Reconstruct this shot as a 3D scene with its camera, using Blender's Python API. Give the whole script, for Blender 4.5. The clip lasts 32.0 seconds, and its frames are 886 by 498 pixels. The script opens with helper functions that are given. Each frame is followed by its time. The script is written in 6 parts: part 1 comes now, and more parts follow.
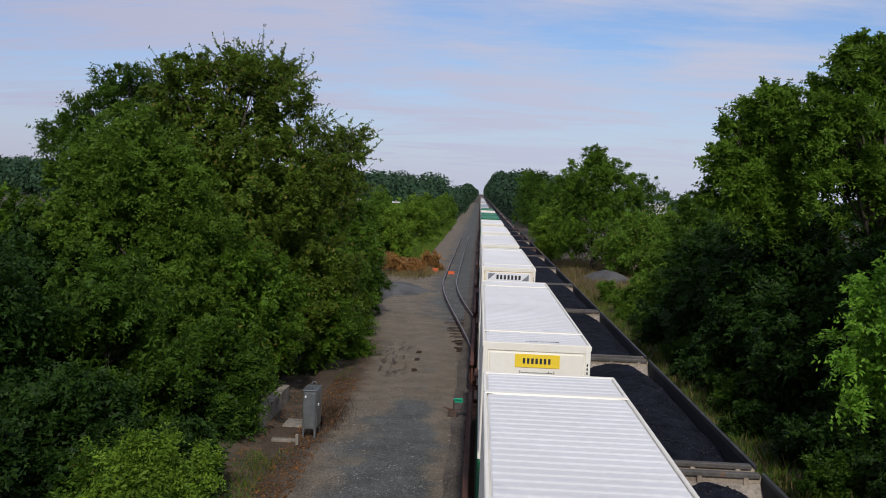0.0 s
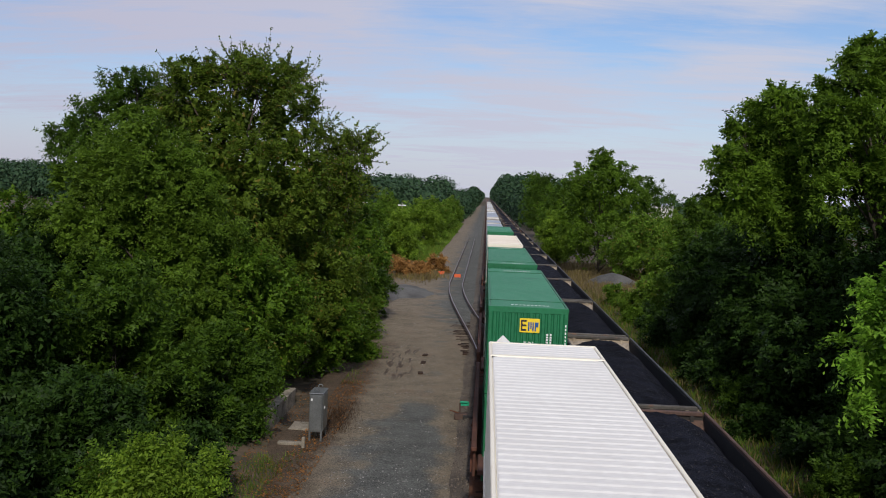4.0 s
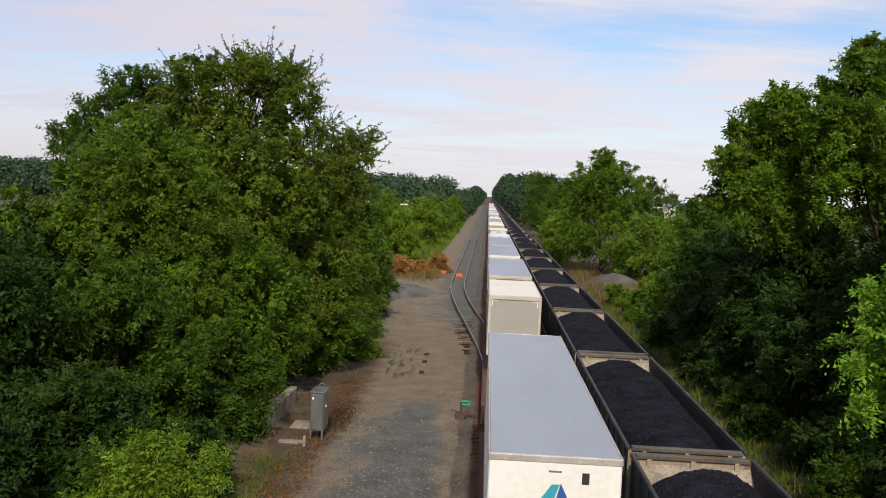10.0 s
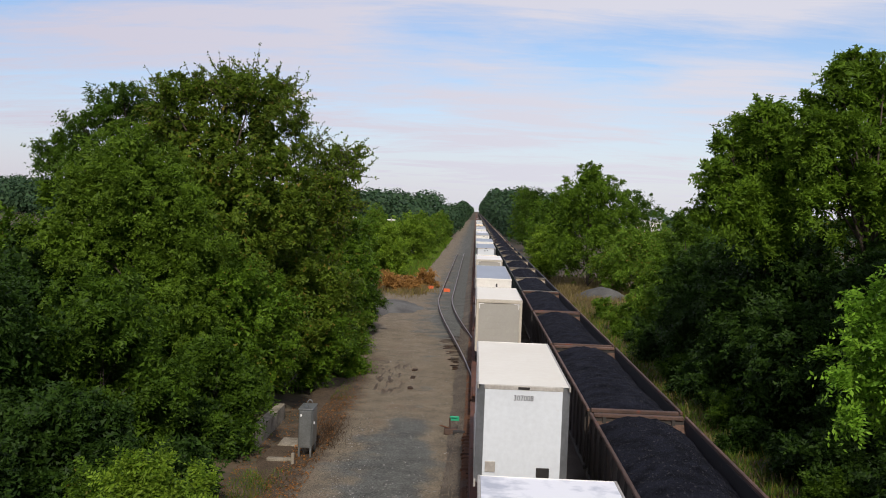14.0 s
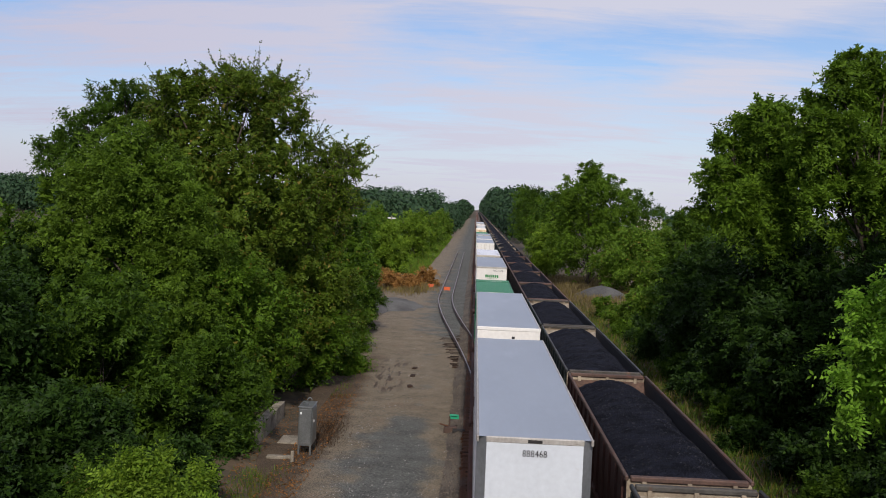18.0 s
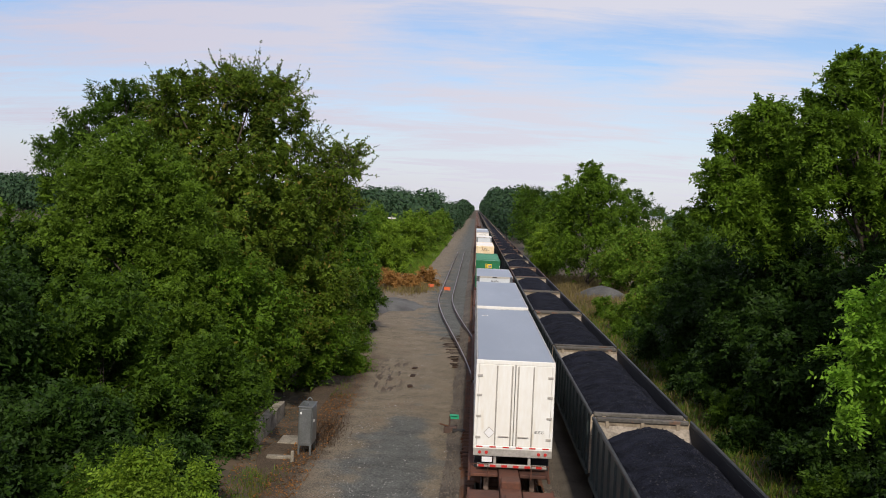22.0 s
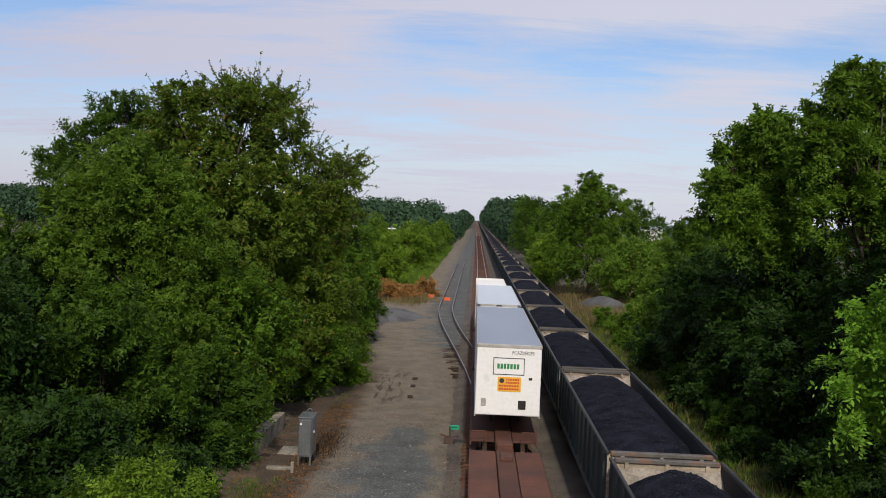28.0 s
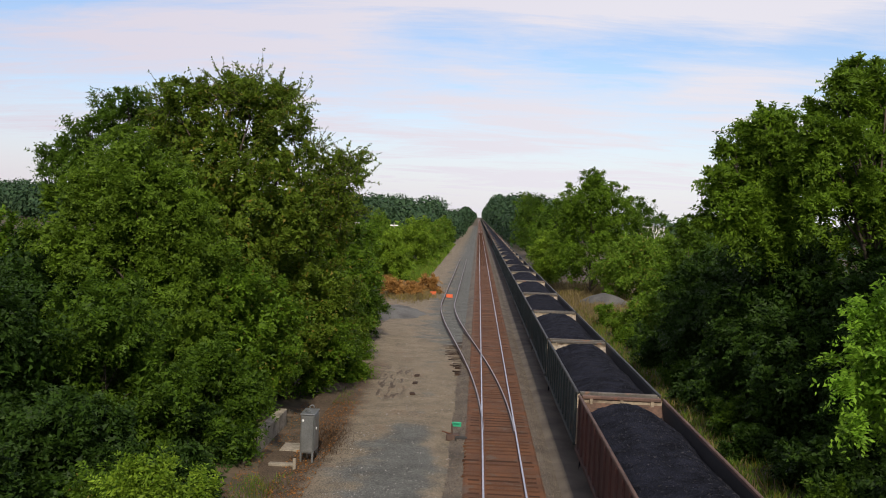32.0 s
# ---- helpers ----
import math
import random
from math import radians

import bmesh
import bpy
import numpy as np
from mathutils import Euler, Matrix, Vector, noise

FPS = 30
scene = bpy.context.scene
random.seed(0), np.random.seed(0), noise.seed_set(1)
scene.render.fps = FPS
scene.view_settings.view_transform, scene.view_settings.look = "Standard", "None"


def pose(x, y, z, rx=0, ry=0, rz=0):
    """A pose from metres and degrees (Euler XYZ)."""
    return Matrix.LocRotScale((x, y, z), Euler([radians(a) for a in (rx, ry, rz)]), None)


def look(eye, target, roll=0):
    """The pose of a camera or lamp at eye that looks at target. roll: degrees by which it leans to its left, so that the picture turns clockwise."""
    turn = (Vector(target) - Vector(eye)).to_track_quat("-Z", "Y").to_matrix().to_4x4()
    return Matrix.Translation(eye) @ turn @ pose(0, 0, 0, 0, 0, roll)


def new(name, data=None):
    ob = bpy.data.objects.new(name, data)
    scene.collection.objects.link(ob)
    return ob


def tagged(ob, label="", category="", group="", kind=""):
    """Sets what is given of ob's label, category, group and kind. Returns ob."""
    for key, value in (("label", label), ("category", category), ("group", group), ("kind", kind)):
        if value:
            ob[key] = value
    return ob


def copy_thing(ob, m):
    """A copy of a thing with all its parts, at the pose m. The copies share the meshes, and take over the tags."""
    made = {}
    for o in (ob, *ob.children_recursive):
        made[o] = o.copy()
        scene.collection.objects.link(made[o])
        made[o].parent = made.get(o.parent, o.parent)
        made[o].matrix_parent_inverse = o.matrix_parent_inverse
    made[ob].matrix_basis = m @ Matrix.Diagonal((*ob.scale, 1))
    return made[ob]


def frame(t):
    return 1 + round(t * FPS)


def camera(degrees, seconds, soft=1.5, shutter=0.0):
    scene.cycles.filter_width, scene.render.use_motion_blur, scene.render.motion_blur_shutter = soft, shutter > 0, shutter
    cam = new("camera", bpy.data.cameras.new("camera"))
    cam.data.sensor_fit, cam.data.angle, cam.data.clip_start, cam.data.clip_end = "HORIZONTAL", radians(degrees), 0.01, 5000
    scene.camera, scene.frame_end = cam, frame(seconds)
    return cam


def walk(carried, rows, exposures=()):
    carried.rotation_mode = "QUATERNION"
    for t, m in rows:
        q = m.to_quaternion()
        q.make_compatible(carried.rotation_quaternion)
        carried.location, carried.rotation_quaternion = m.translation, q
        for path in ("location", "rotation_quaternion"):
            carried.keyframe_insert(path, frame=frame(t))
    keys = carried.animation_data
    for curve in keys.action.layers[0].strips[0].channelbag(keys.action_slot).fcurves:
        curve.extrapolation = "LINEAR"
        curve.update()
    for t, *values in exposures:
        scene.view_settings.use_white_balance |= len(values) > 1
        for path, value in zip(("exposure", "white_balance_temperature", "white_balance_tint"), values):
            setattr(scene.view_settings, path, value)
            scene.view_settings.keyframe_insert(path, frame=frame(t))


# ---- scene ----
EYE_H = 9.70
cam = camera(49.65, 32.0, soft=1.0)
# seconds, pitch below level, lean, turn to the left (degrees): a hand-held camera on an overpass
TURNS = [
    (0, -3.50, -2.33, 2.25), (0.5, -3.47, -2.27, 2.32), (1, -3.39, -2.26, 2.44), (1.5, -3.37, -2.28, 2.52),
    (2, -3.39, -2.18, 2.57), (2.5, -3.32, -2.29, 2.78), (3, -3.30, -2.21, 2.75), (3.5, -3.34, -2.23, 2.66),
    (5.5, -3.29, -2.54, 2.78), (6, -3.28, -2.58, 2.87), (6.5, -3.27, -2.52, 2.87), (7, -3.30, -2.55, 2.84),
    (7.5, -3.30, -2.53, 2.81), (8, -3.31, -2.51, 2.83), (8.5, -3.32, -2.54, 2.78), (9, -3.33, -2.57, 2.78),
    (9.5, -3.32, -2.53, 2.83), (10, -3.38, -2.53, 2.74), (10.5, -3.39, -2.64, 2.62), (11, -3.44, -2.83, 2.74),
    (11.5, -3.52, -2.87, 2.52), (12, -3.54, -3.36, 2.75), (12.5, -3.40, -3.72, 2.80), (13, -3.06, -3.17, 2.45),
    (13.5, -2.63, -2.85, 2.06), (14, -2.44, -2.12, 1.97), (14.5, -2.45, -2.16, 2.17), (16.5, -2.47, -2.24, 2.06),
    (17, -2.65, -2.31, 2.00), (17.5, -2.60, -2.30, 1.86), (18, -2.54, -2.29, 1.99), (18.5, -2.60, -2.28, 2.02),
    (19, -2.40, -2.27, 2.17), (19.5, -2.48, -2.37, 2.16), (20, -2.35, -2.27, 1.91), (20.5, -2.46, -2.29, 1.86),
    (21, -2.54, -2.30, 1.89), (21.5, -2.56, -2.28, 1.86), (22, -2.54, -2.32, 2.00), (22.5, -2.46, -2.32, 2.06),
    (23, -2.34, -2.30, 2.06), (23.5, -2.22, -2.27, 2.08), (24, -2.20, -2.26, 1.91), (24.5, -2.19, -2.28, 1.99),
    (25, -2.05, -2.28, 1.99), (25.5, -2.13, -2.30, 1.93), (27.5, -1.84, -2.22, 2.01), (28, -1.92, -2.26, 2.00),
    (28.5, -1.95, -2.28, 1.90), (29, -2.03, -2.30, 1.76), (29.5, -2.08, -2.29, 1.78), (30, -1.87, -2.29, 1.91),
    (30.5, -1.93, -2.33, 1.88), (31, -1.76, -2.26, 1.89), (31.5, -1.80, -2.27, 1.91), (32, -2.11, -2.33, 2.14)]
walk(cam, [(t, pose(0, 0, EYE_H, 90 + p, r, y)) for t, p, r, y in TURNS],
     exposures=[(0, -0.51, 5780, 12), (3, -0.54, 5820, 12), (4.5, -0.3, 6250, 11), (6, -0.03, 6650, 11), (7, -0.16, 6300, 11), (8, 0.0, 6600, 11), (9, 0.0, 6700, 11), (12, -0.03, 6700, 11), (14, -0.14, 6450, 11), (17, -0.27, 6250, 13), (18, -0.27, 6200, 13), (19, -0.12, 6450, 11), (23, -0.14, 6400, 11), (24, -0.12, 6500, 11), (25, 0.04, 6650, 11), (28, -0.28, 6200, 11), (30, -0.18, 6250, 11), (31, -0.16, 6450, 11), (32, 0.03, 6700, 11)])

# ---- light ----
SUN = Vector((0.06, -0.78, 0.62)).normalized()
world = bpy.data.worlds.new("sky")
scene.world = world
world.use_nodes = True
wt = world.node_tree
wt.nodes.clear()


def wnode(kind, **values):
    n = wt.nodes.new(kind)
    for k, v in values.items():
        n.inputs[k].default_value = v
    return n


sky = wt.nodes.new("ShaderNodeTexSky")
sky.sky_type = "NISHITA"
sky.sun_disc = False
sky.sun_elevation = math.asin(SUN.z)
sky.sun_rotation = math.atan2(SUN.x, SUN.y)
sky.dust_density = 0.6
sky.ozone_density = 4.0
sky.air_density = 1.0
tc = wt.nodes.new("ShaderNodeTexCoord")
sep = wt.nodes.new("ShaderNodeSeparateXYZ")
wt.links.new(tc.outputs["Generated"], sep.inputs[0])
lift = wt.nodes.new("ShaderNodeMath")
lift.operation = "ADD"
lift.inputs[1].default_value = 0.16
wt.links.new(sep.outputs["Z"], lift.inputs[0])
flat = []
for axis in "XY":
    d = wt.nodes.new("ShaderNodeMath")
    d.operation = "DIVIDE"
    wt.links.new(sep.outputs[axis], d.inputs[0])
    wt.links.new(lift.outputs[0], d.inputs[1])
    flat.append(d)
comb = wt.nodes.new("ShaderNodeCombineXYZ")
wt.links.new(flat[0].outputs[0], comb.inputs[0])
wt.links.new(flat[1].outputs[0], comb.inputs[1])
warp = wt.nodes.new("ShaderNodeMapping")
warp.inputs["Scale"].default_value = (0.50, 1.7, 1.0)
warp.inputs["Location"].default_value = (3.4, 1.35, 0.0)
warp.inputs["Rotation"].default_value = (0, 0, radians(-9))
wt.links.new(comb.outputs[0], warp.inputs[0])
cloud = wnode("ShaderNodeTexNoise", Scale=1.3, Detail=10.0, Roughness=0.62, Distortion=0.5)
wt.links.new(warp.outputs[0], cloud.inputs["Vector"])
wisp = wnode("ShaderNodeTexNoise", Scale=4.5, Detail=9.0, Roughness=0.7, Distortion=0.8)
wt.links.new(warp.outputs[0], wisp.inputs["Vector"])
wisps = wt.nodes.new("ShaderNodeMath")
wisps.operation = "MULTIPLY_ADD"
wisps.inputs[1].default_value = 0.40
wt.links.new(wisp.outputs["Fac"], wisps.inputs[0])
both = wt.nodes.new("ShaderNodeMath")
both.operation = "SUBTRACT"
both.inputs[1].default_value = 0.195
wt.links.new(cloud.outputs["Fac"], wisps.inputs[2])
wt.links.new(wisps.outputs[0], both.inputs[0])
# clearer sky (positive) and thicker cloud (negative) in broad directions: azimuth to the right, elevation, reach, amount
def sky_way(azimuth, elevation):
    a, e = radians(azimuth), radians(elevation)
    return (math.sin(a) * math.cos(e), math.cos(a) * math.cos(e), math.sin(e))


CLEAR_WAYS = [(sky_way(a, e), reach, amount) for a, e, reach, amount in (
    (-28.0, 12.0, 11.0, 0.42), (-16.0, 9.0, 12.0, -0.12), (-8.0, 12.0, 9.0, -0.10), (-3.5, 10.4, 6.0, 0.13), (-3.0, 8.3, 5.0, 0.10),
    (5.0, 12.2, 8.0, -0.14), (15.5, 12.0, 9.0, -0.16), (4.5, 9.2, 7.0, 0.12), (10.5, 9.6, 9.0, 0.18), (20.0, 9.4, 8.0, 0.20), (13.0, 8.0, 7.0, -0.16), (10.0, 6.6, 8.0, 0.10), (3.0, 5.0, 9.0, -0.08))]
density = both.outputs[0]
for way, reach, amount in CLEAR_WAYS:
    off = wt.nodes.new("ShaderNodeVectorMath")
    off.operation = "SUBTRACT"
    off.inputs[1].default_value = way
    wt.links.new(tc.outputs["Generated"], off.inputs[0])
    squash = wt.nodes.new("ShaderNodeVectorMath")
    squash.operation = "MULTIPLY"
    squash.inputs[1].default_value = (1.0, 1.0, 3.2)
    wt.links.new(off.outputs[0], squash.inputs[0])
    away = wt.nodes.new("ShaderNodeVectorMath")
    away.operation = "LENGTH"
    wt.links.new(squash.outputs[0], away.inputs[0])
    gap = wt.nodes.new("ShaderNodeMapRange")
    gap.interpolation_type = "SMOOTHSTEP"
    for k, v in (("From Min", 0.0), ("From Max", math.sin(radians(reach))), ("To Min", amount), ("To Max", 0.0)):
        gap.inputs[k].default_value = v
    wt.links.new(away.outputs["Value"], gap.inputs["Value"])
    less = wt.nodes.new("ShaderNodeMath")
    less.operation = "SUBTRACT"
    wt.links.new(density, less.inputs[0])
    wt.links.new(gap.outputs[0], less.inputs[1])
    density = less.outputs[0]
ramp = wt.nodes.new("ShaderNodeValToRGB")
ramp.color_ramp.elements[0].position, ramp.color_ramp.elements[1].position = 0.30, 0.60
wt.links.new(density, ramp.inputs[0])
hazy = wt.nodes.new("ShaderNodeMapRange")
for k, v in (("From Min", 0.02), ("From Max", 0.15), ("To Min", 0.82), ("To Max", 0.0)):
    hazy.inputs[k].default_value = v
wt.links.new(sep.outputs["Z"], hazy.inputs["Value"])
most = wt.nodes.new("ShaderNodeMath")
most.operation = "MAXIMUM"
wt.links.new(ramp.outputs["Color"], most.inputs[0])
wt.links.new(hazy.outputs[0], most.inputs[1])
most2 = wt.nodes.new("ShaderNodeMath")
most2.operation = "MULTIPLY"
most2.inputs[1].default_value = 0.82
wt.links.new(most.outputs[0], most2.inputs[0])
veil = wt.nodes.new("ShaderNodeMath")
veil.operation = "ADD"
veil.inputs[1].default_value = 0.14
wt.links.new(most2.outputs[0], veil.inputs[0])
mixs = wt.nodes.new("ShaderNodeMixRGB")
# the clouds are greyer to the west
west = wt.nodes.new("ShaderNodeMapRange")
for k, v in (("From Min", -0.45), ("From Max", 0.15)):
    west.inputs[k].default_value = v
wt.links.new(sep.outputs["X"], west.inputs["Value"])
white = wt.nodes.new("ShaderNodeMixRGB")
white.inputs[1].default_value, white.inputs[2].default_value = (6.9, 6.55, 7.6, 1), (7.75, 7.68, 8.5, 1)
wt.links.new(west.outputs[0], white.inputs[0])
wt.links.new(white.outputs[0], mixs.inputs[2])
wt.links.new(veil.outputs[0], mixs.inputs[0])
tint = wnode("ShaderNodeHueSaturation", Hue=0.505, Saturation=1.05, Value=1.4)
wt.links.new(sky.outputs[0], tint.inputs["Color"])
wt.links.new(tint.outputs[0], mixs.inputs[1])
back = wnode("ShaderNodeBackground", Strength=0.102)
wt.links.new(mixs.outputs[0], back.inputs[0])
wout = wt.nodes.new("ShaderNodeOutputWorld")
wt.links.new(back.outputs[0], wout.inputs[0])

sun = new("sun", bpy.data.lights.new("sun", "SUN"))
sun.data.energy, sun.data.angle, sun.data.color = 3.9, radians(2.0), (1.0, 0.90, 0.75)
sun.matrix_world = look(SUN * 50, (0, 0, 0))


# ---- materials ----
def mat(name, a, b=None, rough=0.8, metal=0.0, big=0.6, fine=12.0, bump=0.25, bdist=0.01, stain=None, stain_at=0.62, axis=(1, 1, 1), random_tone=0.0, island=0.0, low=0.4, high=0.62, spec=0.5, stain_soft=0.1):
    """A surface with two colours mixed at a large and a fine scale, relief, and stains of a third colour."""
    m = bpy.data.materials.new(name)
    m.use_nodes = True
    t = m.node_tree
    bs = t.nodes["Principled BSDF"]
    b = b or tuple(c * 0.72 for c in a)
    co = t.nodes.new("ShaderNodeTexCoord")
    mp = t.nodes.new("ShaderNodeMapping")
    mp.inputs["Scale"].default_value = axis
    t.links.new(co.outputs["Object"], mp.inputs[0])
    if random_tone:
        info = t.nodes.new("ShaderNodeObjectInfo")
        add = t.nodes.new("ShaderNodeVectorMath")
        add.operation = "MULTIPLY_ADD"
        add.inputs[1].default_value = (37.0, 61.0, 23.0)
        t.links.new(info.outputs["Random"], add.inputs[0])
        t.links.new(mp.outputs[0], add.inputs[2])
        vec = add.outputs[0]
    else:
        vec = mp.outputs[0]
    n1 = t.nodes.new("ShaderNodeTexNoise")
    n1.inputs["Scale"].default_value, n1.inputs["Detail"].default_value = big, 6
    n2 = t.nodes.new("ShaderNodeTexNoise")
    n2.inputs["Scale"].default_value, n2.inputs["Detail"].default_value = fine, 5
    for n in (n1, n2):
        t.links.new(vec, n.inputs["Vector"])
    av = t.nodes.new("ShaderNodeMixRGB")
    av.inputs[0].default_value = 0.45
    t.links.new(n1.outputs["Fac"], av.inputs[1])
    t.links.new(n2.outputs["Fac"], av.inputs[2])
    rp = t.nodes.new("ShaderNodeValToRGB")
    e = rp.color_ramp.elements
    e[0].position, e[1].position = low, high
    e[0].color, e[1].color = (*b, 1), (*a, 1)
    t.links.new(av.outputs[0], rp.inputs[0])
    col = rp.outputs["Color"]
    if stain:
        n3 = t.nodes.new("ShaderNodeTexNoise")
        n3.inputs["Scale"].default_value, n3.inputs["Detail"].default_value = big * 2.3, 7
        t.links.new(vec, n3.inputs["Vector"])
        r3 = t.nodes.new("ShaderNodeValToRGB")
        r3.color_ramp.elements[0].position, r3.color_ramp.elements[1].position = stain_at, stain_at + stain_soft
        t.links.new(n3.outputs["Fac"], r3.inputs[0])
        mx = t.nodes.new("ShaderNodeMixRGB")
        mx.inputs[2].default_value = (*stain, 1)
        t.links.new(r3.outputs["Color"], mx.inputs[0])
        t.links.new(col, mx.inputs[1])
        col = mx.outputs[0]
    for amount, kind in ((random_tone, "object"), (island, "island")):
        if amount:
            if kind == "object":
                src = info.outputs["Random"]
            else:
                src = t.nodes.new("ShaderNodeNewGeometry").outputs["Random Per Island"]
            hs = t.nodes.new("ShaderNodeHueSaturation")
            mr = t.nodes.new("ShaderNodeMapRange")
            mr.inputs["To Min"].default_value, mr.inputs["To Max"].default_value = 1 - amount, 1 + amount
            t.links.new(src, mr.inputs["Value"])
            t.links.new(mr.outputs[0], hs.inputs["Value"])
            t.links.new(col, hs.inputs["Color"])
            col = hs.outputs[0]
    t.links.new(col, bs.inputs["Base Color"])
    bs.inputs["Metallic"].default_value = metal
    bs.inputs["Specular IOR Level"].default_value = spec
    rr = t.nodes.new("ShaderNodeMapRange")
    rr.inputs["To Min"].default_value, rr.inputs["To Max"].default_value = max(0.05, rough - 0.12), min(1, rough + 0.12)
    t.links.new(n2.outputs["Fac"], rr.inputs["Value"])
    t.links.new(rr.outputs[0], bs.inputs["Roughness"])
    if bump:
        bp = t.nodes.new("ShaderNodeBump")
        bp.inputs["Strength"].default_value, bp.inputs["Distance"].default_value = bump, bdist
        t.links.new(n2.outputs["Fac"], bp.inputs["Height"])
        t.links.new(bp.outputs[0], bs.inputs["Normal"])
    return m


def leaf_mat(name, dark, light, yellow=0.0, through_light=0.42):
    """Leaves: each one has its own green; light passes through them."""
    m = bpy.data.materials.new(name)
    m.use_nodes = True
    t = m.node_tree
    bs = t.nodes["Principled BSDF"]
    geo = t.nodes.new("ShaderNodeNewGeometry")
    rp = t.nodes.new("ShaderNodeValToRGB")
    e = rp.color_ramp.elements
    e[0].color, e[1].color = (*dark, 1), (*light, 1)
    if yellow:
        e[1].position = 1 - yellow * 1.5
        k = e.new(1 - yellow)
        k.color = (0.20, 0.17, 0.03, 1)
    t.links.new(geo.outputs["Random Per Island"], rp.inputs[0])
    co = t.nodes.new("ShaderNodeTexCoord")
    n1 = t.nodes.new("ShaderNodeTexNoise")
    n1.inputs["Scale"].default_value = 0.5
    t.links.new(co.outputs["Object"], n1.inputs["Vector"])
    hs = t.nodes.new("ShaderNodeHueSaturation")
    mr = t.nodes.new("ShaderNodeMapRange")
    mr.inputs["From Min"].default_value, mr.inputs["From Max"].default_value = 0.3, 0.7
    mr.inputs["To Min"].default_value, mr.inputs["To Max"].default_value = 0.75, 1.25
    t.links.new(n1.outputs["Fac"], mr.inputs["Value"])
    t.links.new(mr.outputs[0], hs.inputs["Value"])
    t.links.new(rp.outputs["Color"], hs.inputs["Color"])
    t.links.new(hs.outputs[0], bs.inputs["Base Color"])
    bs.inputs["Roughness"].default_value = 0.55
    bs.inputs["Specular IOR Level"].default_value = 0.14
    tr = t.nodes.new("ShaderNodeBsdfTranslucent")
    t.links.new(hs.outputs[0], tr.inputs["Color"])
    mx = t.nodes.new("ShaderNodeMixShader")
    mx.inputs[0].default_value = through_light
    t.links.new(bs.outputs[0], mx.inputs[1])
    t.links.new(tr.outputs[0], mx.inputs[2])
    t.links.new(mx.outputs[0], t.nodes["Material Output"].inputs["Surface"])
    return m


